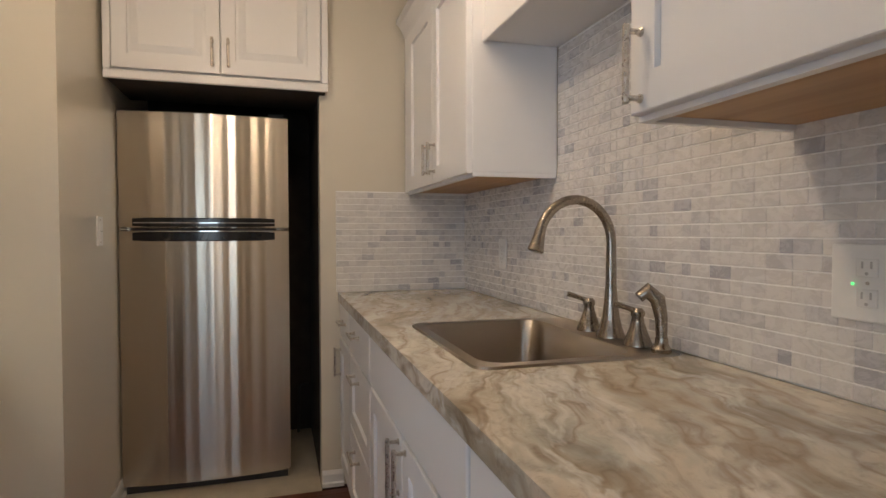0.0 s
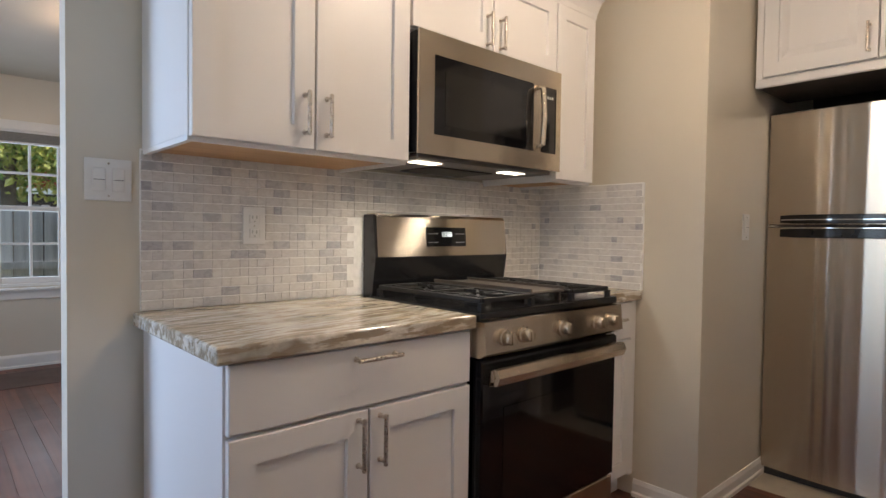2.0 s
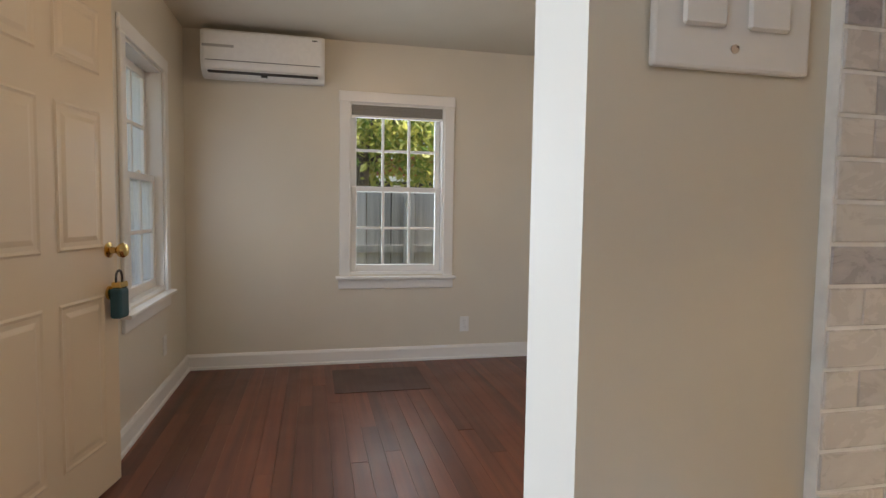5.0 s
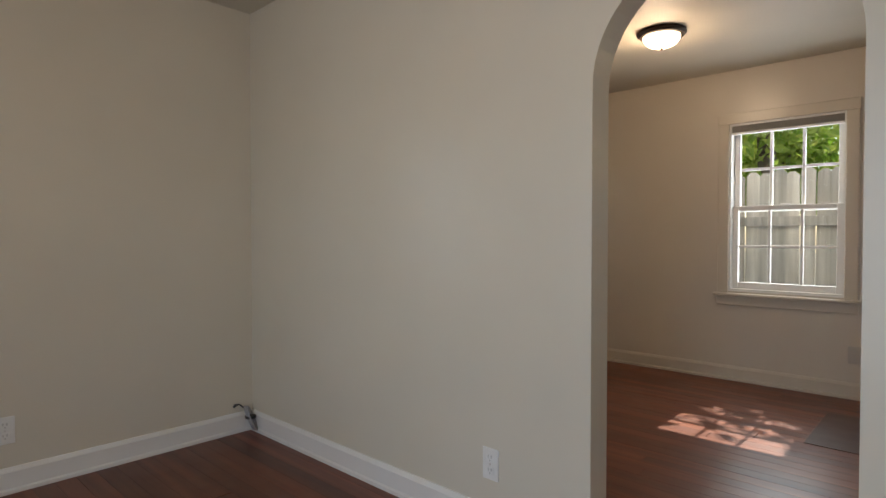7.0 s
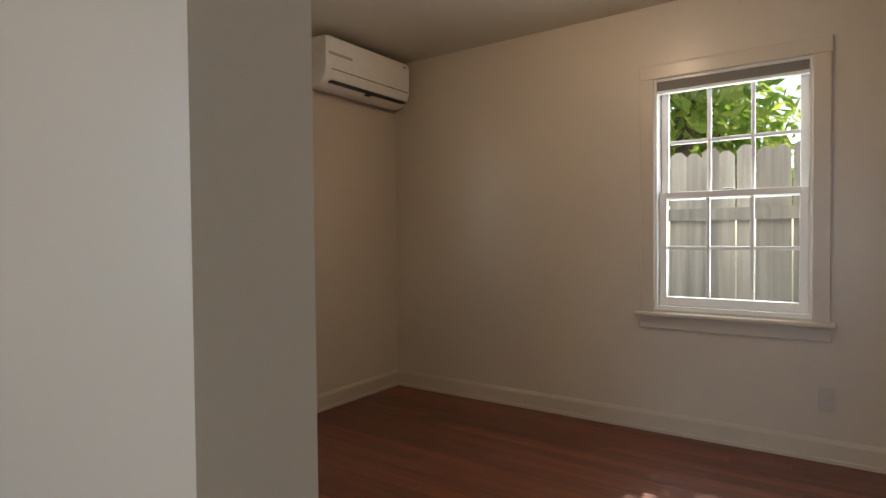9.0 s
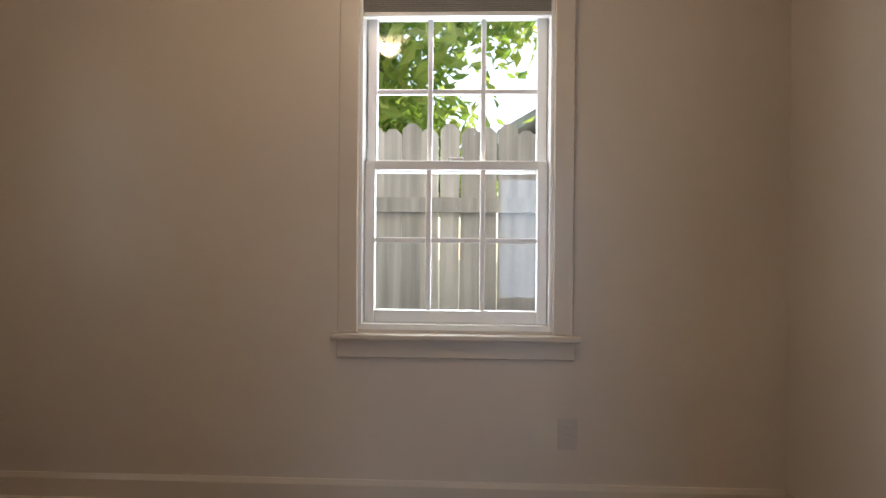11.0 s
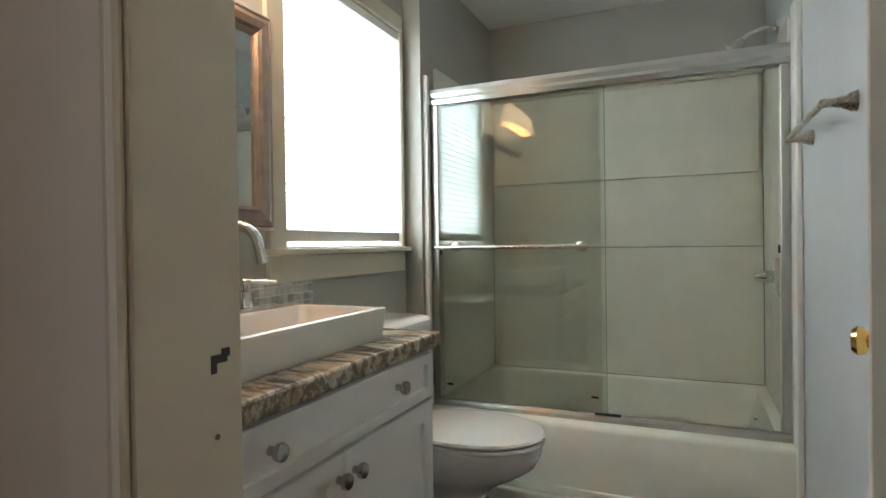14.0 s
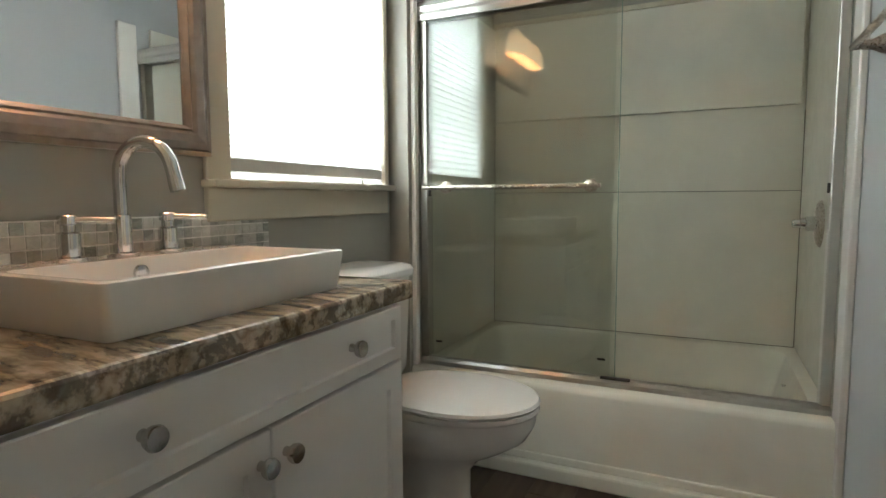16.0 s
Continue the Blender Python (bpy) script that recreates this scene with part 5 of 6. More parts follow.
dome_lamp("ceiling_lamp", -4.00, 4.09, CZ, "lit frosted dome ceiling lamp in the bedroom")
dome_lamp("ceiling_lamp", -3.75, 0.62, CZ, "lit frosted dome ceiling lamp in the living room")
for kx in (-0.52, 0.10):
    dome_lamp("ceiling_lamp", kx, 1.25, CZ, "lit frosted dome ceiling lamp in the kitchen")

# ---- air conditioners ----
def air_conditioner(m, label):
    """A wall unit 0.8 m wide; y points into the room."""
    t = thing("air_conditioner", (0, 0, 0), label, "air conditioner", "split air conditioners")
    prof = [(0.0, 2.035), (0.06, 2.020), (0.135, 2.032), (0.185, 2.075), (0.200, 2.115), (0.202, 2.305), (0.190, 2.320), (0.0, 2.325)]
    w = 0.80
    b = B()
    ends = []
    for x, s in ((0.0, 0.93), (0.02, 0.99), (0.03, 1.0), (w - 0.03, 1.0), (w - 0.02, 0.99), (w, 0.93)):
        ends.append([(x, y * s, 2.175 + (z - 2.175) * (0.985 if s < 1 else 1)) for y, z in prof])
    loft(b, ends)
    part("casing", b, PLASTIC, t, "white plastic casing", True)
    part("louvre", box(B(), 0.045, w - 0.045, 0.150, 0.197, 2.056, 2.066, 0.003), PLASTIC, t)
    part("outlet_gap", box(B(), 0.045, w - 0.045, 0.120, 0.1965, 2.046, 2.0545), SLOT, t)
    part("panel_seam", box(B(), 0.030, w - 0.030, 0.2005, 0.2028, 2.118, 2.122), SLOT, t)
    part("display_bar", box(B(), w - 0.21, w - 0.012, 0.2005, 0.2030, 2.205, 2.222), plain("grey_bar", (0.42, 0.41, 0.38), 0.4), t)
    part("badge", box(B(), 0.05, 0.085, 0.2005, 0.2030, 2.285, 2.293), SLOT, t)
    part("sensor", box(B(), 0.38, 0.42, 0.140, 0.175, 2.034, 2.042), SLOT, t)
    part("mounting_plate", box(B(), 0.06, w - 0.06, -0.004, 0.0, 2.06, 2.30), PLASTIC, t)
    put(t, m)
    return t


# x along the wall to the right as seen from the room
def facing(px, py, rz):
    return pose(px, py, 0, 0, 0, rz)


air_conditioner(facing(LX0 + 0.004, -0.005, -90), "white split air conditioner on the living room's west wall")
air_conditioner(facing(BX0 + 0.004, 5.21, -90), "white split air conditioner on the bedroom's west wall")

# ---- floor patches ----
structure("floor_patch_1", box(B(), -5.42, -4.89, 0.05, 0.66, 0.0005, 0.003), FLOOR_PATCH, "darker patched square in the wooden floor", "floor patch")
structure("floor_patch_2", box(B(), -2.74, -2.12, -0.34, 0.30, 0.0005, 0.003), FLOOR_PATCH, "darker patched square in the wooden floor", "floor patch")
structure("floor_patch_3", box(B(), -3.22, -2.62, 4.10, 4.80, 0.0005, 0.003), FLOOR_PATCH, "darker patched square in the bedroom floor", "floor patch")

# ---- chair and table by the front door ----
t = thing("dining_chair", (0, 0, 0), "worn grey-lilac wooden chair with a cut-out crest rail", "chair")
b = B()
seat = [(0.20 * math.cos(2 * math.pi * k / 24) * (1.05 if math.sin(2 * math.pi * k / 24) < 0 else 1), 0.20 * math.sin(2 * math.pi * k / 24)) for k in range(24)]
prism(b, seat, "z", 0.425, 0.455)
part("seat", b, CHAIR_PAINT, t)
for sx in (-1, 1):
    for sy, sp_ in ((-0.13, -0.06), (0.12, 0.08)):
        b = tube(B(), [(sx * 0.13, sy, 0.43), (sx * 0.15, sy + sp_ * 0.3, 0.30), (sx * 0.165, sy + sp_ * 0.6, 0.16), (sx * 0.185, sy + sp_, 0.0)], [0.014, 0.022, 0.017, 0.012], 12)
        part("leg", b, CHAIR_PAINT, t, "", True)
for z in (0.16,):
    for sx in (-1, 1):
        part("stretcher", tube(B(), [(sx * 0.166, -0.165, z), (sx * 0.166, 0.168, z)], 0.009, 8), CHAIR_PAINT, t, "", True)
    part("stretcher", tube(B(), [(-0.165, 0.0, z), (0.165, 0.0, z)], 0.009, 8), CHAIR_PAINT, t, "", True)


def turned(p, q, radii, m=24):
    p, q = Vector(p), Vector(q)
    k = len(radii)
    return tube(B(), [p + (q - p) * (i / (k - 1)) for i in range(k)], radii, 12)


post = [0.016, 0.018, 0.020, 0.015, 0.021, 0.015, 0.021, 0.014, 0.018, 0.021, 0.021, 0.020, 0.017, 0.014, 0.021, 0.015, 0.020, 0.014, 0.016, 0.017]
spin = [0.009, 0.010, 0.011, 0.013, 0.014, 0.012, 0.010, 0.016, 0.011, 0.016, 0.010, 0.013, 0.012, 0.011, 0.010, 0.009]
for sx in (-1, 1):
    part("back_post", turned((sx * 0.165, 0.155, 0.45), (sx * 0.205, 0.225, 0.80), post), CHAIR_PAINT, t, "turned back post", True)
for k, sx in enumerate((-0.115, -0.045, 0.045, 0.115)):
    part("spindle", turned((sx * 0.85, 0.175, 0.45), (sx, 0.232, 0.78), spin), CHAIR_PAINT, t, "turned spindle", True)
# crest rail with a cut-out, bowed back
out = [(-0.235, 0.755), (-0.235, 0.86), (-0.222, 0.878), (-0.20, 0.872), (-0.12, 0.892), (0.0, 0.900), (0.12, 0.892), (0.20, 0.872), (0.222, 0.878), (0.235, 0.86), (0.235, 0.755)]
hole = [(-0.052, 0.862), (-0.016, 0.866), (-0.010, 0.852), (0.052, 0.850), (0.040, 0.832), (0.014, 0.824), (0.004, 0.804), (-0.012, 0.822), (-0.040, 0.838)]
b = B()
ov = [b.verts.new((x, 0.0, z)) for x, z in out]
hv = [b.verts.new((x, 0.0, z)) for x, z in hole]
oe = [b.edges.new((ov[i], ov[(i + 1) % len(ov)])) for i in range(len(ov))]
he = [b.edges.new((hv[i], hv[(i + 1) % len(hv)])) for i in range(len(hv))]
bmesh.ops.triangle_fill(b, use_beauty=True, edges=oe + he)
ext = bmesh.ops.extrude_face_region(b, geom=b.faces[:])
for v in ext["geom"]:
    if isinstance(v, bmesh.types.BMVert):
        v.co.y += 0.022
for v in b.verts:
    v.co.y += 0.225 + 0.35 * (0.235 ** 2 - v.co.x ** 2) + (v.co.z - 0.78) * 0.2
part("crest_rail", b, CHAIR_PAINT, t, "crest rail with a cut-out and bare worn edges")
b = B()
for x, z, w in ((-0.19, 0.874, 0.05), (0.06, 0.8935, 0.07), (0.16, 0.882, 0.05)):
    tube(b, [(x - w, 0.236 + 0.35 * (0.235 ** 2 - (x - w) ** 2) + (z - 0.78) * 0.2, z - 0.001), (x, 0.236 + 0.35 * (0.235 ** 2 - x ** 2) + (z - 0.78) * 0.2, z + 0.001), (x + w * 0.8, 0.236 + 0.35 * (0.235 ** 2 - x ** 2) + (z - 0.78) * 0.2, z - 0.002)], 0.003, 6)
part("worn_edge", b, CHAIR_WEAR, t, "bare worn wood edge")
put(t, pose(-1.045, -0.755, 0, 0, 0, 90) @ Matrix.Diagonal((0.80, 1.0, 0.955, 1)))

t = thing("drop_leaf_table", (-0.55, -0.78, 0), "cream painted drop-leaf table beside the chair", "table")
part("tabletop", box(B(), -1.12, -0.15, -0.93, -0.672, 0.735, 0.758, 0.006, 2), TABLE_PAINT, t)
part("drop_leaf", box(B(), -1.115, -0.155, -0.668, -0.648, 0.46, 0.750, 0.005), TABLE_PAINT, t, "hanging drop leaf")
part("apron", box(B(), -0.74, -0.20, -0.90, -0.70, 0.63, 0.734), TABLE_PAINT, t)
for x in (-0.70, -0.24):
    for y in (-0.88, -0.72):
        part("leg", lathe(B(), [(0.014, 0.0), (0.022, 0.10), (0.028, 0.40), (0.020, 0.46), (0.030, 0.52), (0.030, 0.63)], (x, y, 0), "z", 14), TABLE_PAINT, t, "", True)

# ---- bathroom ----
FR = -0.395                     # plane of the shower's frame
TY0, TY1 = HY0, HY1 - 0.085     # ends of the tub

t = thing("bathtub", (0.0, 4.5, 0), "white acrylic bathtub with a plain apron", "bathtub")
tx0, tx1 = -0.485, HX1 + 0.018
rings = []
for ins, z in ((0.0, 0.06), (0.0, 0.315), (0.006, 0.330), (0.016, 0.336)):
    rings.append([(px, py, z) for px, py in rounded(tx0 + ins, tx1 - 0.002, TY0 + 0.002, TY1 - 0.002, 0.018)])
for ins, z in ((0.0, 0.336), (0.010, 0.330), (0.030, 0.27), (0.07, 0.12), (0.13, 0.08)):
    rings.append([(px, py, z) for px, py in rounded(tx0 + 0.115 + ins, tx1 - 0.05 - ins, TY0 + 0.05 + ins, TY1 - 0.05 - ins, 0.10)])
b = loft(B(), rings, False)
b.verts.ensure_lookup_table()
n = len(rings[0])
b.faces.new(b.verts[-n:])
part("tub_shell", b, ACRYLIC, t, "", True)
part("apron_step", box(B(), tx0 - 0.012, tx0 - 0.0003, TY0 + 0.01, TY1 - 0.01, 0.055, 0.085, 0.005, 2), ACRYLIC, t)
part("base_trim", box(B(), tx0 - 0.035, tx0 + 0.02, TY0 + 0.01, TY1 - 0.01, 0.0, 0.0545, 0.008, 2), ACRYLIC, t, "white floor trim along the tub")
b = lathe(B(), [(0.034, 0.0), (0.034, 0.004), (0.028, 0.007), (0.004, 0.008)], (0.10, TY0 + 0.066, 0.262), "y", 20)
box(b, 0.095, 0.105, TY0 + 0.074, TY0 + 0.098, 0.258, 0.266, 0.002)
part("overflow_lever", b, CHROME, t, "chrome overflow plate with lever", True)

t = thing("tub_surround", (HX1, 4.5, 0.336), "white panelled tub surround with a moulded shelf", "shower wall")
part("back_panel_lower", box(B(), HX1, HX1 + 0.018, TY0 + 0.018, TY1 - 0.018, 0.3365, 1.020, 0.002), ACRYLIC, t)
part("back_panel_upper", box(B(), HX1 + 0.006, HX1 + 0.018, TY0 + 0.018, TY1 - 0.018, 1.0235, 1.86, 0.002), ACRYLIC, t)
b = B()
box(b, HX1 - 0.022, HX1 + 0.0055, TY0 + 0.035, TY1 - 0.035, 1.385, 1.86, 0.004)
part("shelf_panel", b, ACRYLIC, t, "raised upper panel forming a shelf edge")
part("end_panel", box(B(), FR + 0.05, HX1 + 0.018, TY0 + 0.0005, TY0 + 0.0175, 0.3365, 1.86, 0.002), ACRYLIC, t)
part("end_panel", box(B(), FR + 0.05, HX1 + 0.018, TY1 - 0.0175, TY1 - 0.0005, 0.3365, 1.86, 0.002), ACRYLIC, t)
part("top_trim", box(B(), HX1 - 0.024, HX1 + 0.018, TY0 + 0.018, TY1 - 0.018, 1.861, 1.885, 0.003), plain("cream_caulk", (0.62, 0.58, 0.46), 0.5), t)
part("joint", box(B(), HX1 - 0.0008, HX1 + 0.004, TY0 + 0.02, TY1 - 0.02, 1.0203, 1.0232), plain("grey_joint", (0.35, 0.34, 0.30), 0.7), t)
b = B()
for y in (TY0 + 0.0178, TY1 - 0.0205):
    box(b, HX1 - 0.0015, HX1 - 0.0002, y, y + 0.0025, 0.34, 1.36)
box(b, HX1 - 0.0015, HX1 - 0.0002, TY0 + 0.02, TY1 - 0.02, 0.3368, 0.3395)
part("corner_joint", b, plain("dark_joint", (0.14, 0.13, 0.10), 0.7), t)

structure("trim_tub_edge", box(B(), -0.525, FR - 0.03, HY0 + 0.0005, HY0 + 0.020, 0.0, 1.86, 0.004), TRIM, "white vertical trim board at the tub's edge", "trim")
structure("trim_tub_edge_2", box(B(), FR - 0.062, FR - 0.032, TY1 - 0.020, TY1 - 0.0005, 0.3365, 1.80, 0.004), TRIM, "white vertical trim strip by the shower frame", "trim")

# sliding shower screen
ALU = brushed("brushed_aluminium", (0.62, 0.61, 0.58), 0.30, (200, 2.0, 200))
ALU_V = brushed("brushed_aluminium_upright", (0.50, 0.48, 0.44), 0.32, (200, 200, 2.0))
t = thing("shower_screen", (FR, 4.5, 0.336), "framed sliding glass shower screen on the tub rim", "shower screen")
fy0, fy1, fz0, fz1 = TY0 + 0.022, TY1 - 0.022, 0.337, 1.745
b = B()
prism(b, [(FR - 0.030, 1.672), (FR - 0.036, 1.690), (FR - 0.030, 1.704), (FR - 0.034, 1.722), (FR - 0.026, 1.742), (FR + 0.026, 1.745), (FR + 0.030, 1.672), (FR + 0.020, 1.672), (FR + 0.020, 1.690), (FR - 0.020, 1.690), (FR - 0.020, 1.672)], "y", fy0 - 0.02, fy1 + 0.02)
part("header_rail", b, ALU, t, "ridged aluminium header rail")
for y0, y1 in ((fy0, fy0 + 0.030), (fy1 - 0.030, fy1)):
    part("side_jamb", box(B(), FR - 0.024, FR + 0.024, y0, y1, fz0 + 0.028, 1.6715, 0.003), ALU_V, t)
b = B()
prism(b, [(FR - 0.030, fz0), (FR - 0.030, fz0 + 0.016), (FR - 0.022, fz0 + 0.026), (FR - 0.004, fz0 + 0.027), (FR - 0.003, fz0 + 0.012), (FR + 0.003, fz0 + 0.012), (FR + 0.004, fz0 + 0.027), (FR + 0.026, fz0 + 0.022), (FR + 0.030, fz0)], "y", fy0 + 0.0005, fy1 - 0.0005)
part("bottom_track", b, ALU_V, t)
gp = part("glass_panel", box(B(), FR - 0.016, FR - 0.010, 4.455, fy1 - 0.012, fz0 + 0.030, 1.688), SHOWER_GLASS, t, "greenish sliding glass panel")
gq = part("glass_panel", box(B(), FR + 0.010, FR + 0.016, 4.475, fy1 - 0.006, fz0 + 0.030, 1.688), SHOWER_GLASS, t, "greenish sliding glass panel")
gp.visible_shadow = gq.visible_shadow = False
part("panel_edge", box(B(), FR - 0.0162, FR - 0.0098, 4.4525, 4.4548, fz0 + 0.030, 1.688), plain("green_glass_edge", (0.30, 0.42, 0.36), 0.1), gp)
bz = 1.037
b = tube(B(), [(FR - 0.062, 4.505, bz), (FR - 0.062, 5.175, bz)], 0.0085, 12)
part("towel_bar", b, NICKEL, gp, "satin steel towel bar", True)
for y in (4.545, 5.095):
    b = lathe(B(), [(0.024, -0.017), (0.024, -0.022), (0.011, -0.028), (0.011, -0.062)], (FR, y, bz), "x", 18)
    part("bar_mount", b, NICKEL, gp, "", True)
for y, z in ((4.50, 0.43), (5.13, 0.43)):
    part("label_mark", box(B(), FR - 0.0172, FR - 0.0162, y - 0.014, y + 0.014, z - 0.004, z + 0.004), SLOT, gp)
part("guide", box(B(), FR - 0.034, FR - 0.018, 4.40, 4.50, fz0 + 0.0275, fz0 + 0.036, 0.002), SLOT, t)
for y in (fy0 + 0.031, fy1 - 0.038):
    part("bumper", box(B(), FR - 0.020, FR - 0.008, y, y + 0.007, 1.005, 1.035, 0.001), SLOT, t)

# valve and shower head on the end wall
t = thing("shower_valve", (-0.05, TY0 + 0.018, 0.90), "round chrome shower valve on the tub's end wall", "shower valve")
part("escutcheon", lathe(B(), [(0.082, 0.0), (0.082, 0.004), (0.070, 0.012), (0.030, 0.016)], (-0.05, TY0 + 0.018, 0.90), "y", 32), NICKEL, t, "", True)
part("handle", lathe(B(), [(0.026, 0.014), (0.026, 0.045), (0.022, 0.047), (0.020, 0.060), (0.016, 0.062), (0.015, 0.082), (0.010, 0.088)], (-0.05, TY0 + 0.018, 0.90), "y", 20), CHROME, t, "", True)
t = thing("shower_fixture", (0.02, TY0, 1.93), "chrome shower arm and head above the surround", "shower head")
part("arm", tube(B(), [(0.02, TY0 + 0.001, 1.94), (0.02, TY0 + 0.06, 1.945), (0.02, TY0 + 0.11, 1.93), (0.02, TY0 + 0.14, 1.905)], 0.009, 10), CHROME, t, "", True)
part("flange", lathe(B(), [(0.028, 0.0008), (0.026, 0.006), (0.012, 0.010)], (0.02, TY0, 1.94), "y", 18), CHROME, t, "", True)
part("rose", tube(B(), [(0.02, TY0 + 0.135, 1.91), (0.02, TY0 + 0.16, 1.885), (0.02, TY0 + 0.175, 1.868)], [0.012, 0.03, 0.034], 18), CHROME, t, "", True)

# towel bar on the south wall
t = thing("towel_rail", (-0.93, HY0, 1.36), "brushed nickel towel rail on the bathroom wall", "towel rail")
for x in (-0.70, -1.20):
    part("bracket", lathe(B(), [(0.024, 0.0008), (0.023, 0.010), (0.013, 0.030), (0.010, 0.055), (0.011, 0.066)], (x, HY0, 1.36), "y", 18), NICKEL, t, "", True)
part("bar", tube(B(), [(-0.685, HY0 + 0.066, 1.36), (-1.215, HY0 + 0.066, 1.36)], 0.0085, 12), NICKEL, t, "", True)

# vanity
vx0, vx1, vf = HX0 + 0.004, -1.248, 4.845
t = thing("vanity_cabinet", ((vx0 + vx1) / 2, 5.05, 0), "white shaker bathroom vanity with round knobs", "vanity")
b = B()
box(b, vx0, vx1, vf, HY1 - 0.004, 0.13, 0.752, 0.002)
part("body", b, CAB, t)
for x0, x1 in ((vx0, vx0 + 0.06), (vx1 - 0.06, vx1)):
    for y0, y1 in ((vf, vf + 0.05), (HY1 - 0.06, HY1 - 0.004)):
        b = B()
        loft(b, [[(x0 + k, y0 + k, z), (x1 - k, y0 + k, z), (x1 - k, y1 - k, z), (x0 + k, y1 - k, z)] for k, z in ((0.012, 0.0), (0.0, 0.1298))])
        part("leg", b, CAB, t)


def knob(parent, x, z, y):
    b = lathe(B(), [(0.009, 0.0), (0.008, -0.012), (0.016, -0.018), (0.018, -0.026), (0.016, -0.031), (0.002, -0.032)], (x, y, z), "y", 18)
    return part("knob", b, plain("antique_nickel", (0.50, 0.48, 0.46), 0.2, 1.0) if "antique_nickel" not in bpy.data.materials else bpy.data.materials["antique_nickel"], parent, "antique nickel round knob", True)


d = shaker(t, "drawer", vx0 + 0.01, vx1 - 0.008, 0.620, 0.745, vf, 0.030)
knob(d, -1.462, 0.692, vf - 0.018)
knob(d, -1.935, 0.692, vf - 0.018)
for x0, x1, kx in ((vx0 + 0.01, -1.703, -1.730), (-1.697, vx1 - 0.008, -1.668)):
    d = shaker(t, "door", x0, x1, 0.140, 0.612, vf, 0.055)
    knob(d, kx, 0.560, vf - 0.018)

VANITY_TOP = stone("dark_veined_vanity_top", 0.16, 0.72, 1.9, 0.62, 0.12, 0.14)
solo("vanity_counter", box(B(), HX0 + 0.002, -1.197, 4.822, HY1 - 0.002, 0.7525, 0.797, 0.007, 2), VANITY_TOP, "dark brown and cream veined vanity top", "counter")

t = thing("vessel_sink", (-1.66, 5.1, 0.797), "white rectangular ceramic vessel sink on the vanity top", "sink")
sx0, sx1, sy0_, sy1_ = -1.925, -1.365, 4.905, 5.285
rings = []
for ins, z in ((0.012, 0.7975), (0.010, 0.802), (0.0, 0.876), (0.001, 0.882), (0.004, 0.884)):
    rings.append([(px, py, z) for px, py in rounded(sx0 + ins, sx1 - ins, sy0_ + ins, sy1_ - ins, 0.012)])
for ins, z in ((0.0, 0.884), (0.006, 0.876), (0.018, 0.835), (0.045, 0.812), (0.10, 0.806)):
    rings.append([(px, py, z) for px, py in rounded(sx0 + 0.016 + ins, sx1 - 0.016 - ins, sy0_ + 0.016 + ins, sy1_ - 0.105 - ins * 0.6, 0.03)])
b = loft(B(), rings, False)
b.verts.ensure_lookup_table()
n = len(rings[0])
b.faces.new(b.verts[-n:])
part("basin", b, CERAMIC, t, "", True)
part("overflow_cap", lathe(B(), [(0.016, 0.0), (0.015, -0.006), (0.011, -0.008), (0.002, -0.008)], (-1.672, sy1_ - 0.118, 0.855), "y", 18), CHROME, t, "", True)
part("drain", lathe(B(), [(0.022, 0.8062), (0.022, 0.809), (0.016, 0.812), (0.002, 0.813)], (-1.66, 5.05, 0), "z", 18), CHROME, t, "", True)

BFX, BFY = -1.657, 5.235
t = thing("basin_faucet", (BFX, BFY, 0.884), "chrome three-piece basin faucet with a gooseneck spout", "faucet")
part("spout_base", lathe(B(), [(0.029, 0.884), (0.029, 0.890), (0.018, 0.893), (0.018, 0.965), (0.0145, 0.967)], (BFX, BFY, 0), "z", 24), CHROME, t, "", True)
pts = [(BFX, BFY, 0.96), (BFX, BFY, 1.040)] + [(BFX + 0.012 * (1 - math.cos(radians(a))), BFY - 0.060 + 0.060 * math.cos(radians(a)), 1.048 + 0.060 * math.sin(radians(a))) for a in range(0, 166, 11)] + [(BFX + 0.025, BFY - 0.129, 1.022)]
part("spout", tube(B(), pts, 0.0132, 16), CHROME, t, "", True)
part("aerator", tube(B(), [(BFX + 0.0245, BFY - 0.126, 1.034), (BFX + 0.026, BFY - 0.131, 1.012)], 0.0142, 16), CHROME, t, "", True)
for x in (BFX - 0.106, BFX + 0.106):
    h = part("handle", lathe(B(), [(0.029, 0.884), (0.029, 0.890), (0.020, 0.893), (0.020, 0.934), (0.013, 0.938), (0.013, 0.950), (0.017, 0.952), (0.017, 0.966), (0.015, 0.968)], (x, BFY, 0), "z", 24), CHROME, t, "", True)
    part("lever", tube(B(), [(x, BFY, 0.959), (x + 0.022, BFY - 0.034, 0.959), (x + 0.044, BFY - 0.066, 0.958), (x + 0.045, BFY - 0.068, 0.958)], [0.0072, 0.0066, 0.006, 0.004], 12), CHROME, h, "", True)

# backsplash strip behind the vanity
structure("backsplash_bath", box(B(), HX0 + 0.002, -1.168, HY1 - 0.008, HY1 - 0.0005, 0.7975, 0.958), GROUT, "low mosaic backsplash behind the vanity sink", "backsplash")

# mirror
t = thing("wall_mirror", (-1.75, HY1, 1.4), "large mirror in a ridged pewter frame", "mirror")
mx0, mx1, mz0_, mz1_ = -2.12, -1.372, 1.100, 1.735
PEWTER = plain("pewter_frame", (0.34, 0.29, 0.26), 0.36, 0.75, 0.12, 30)
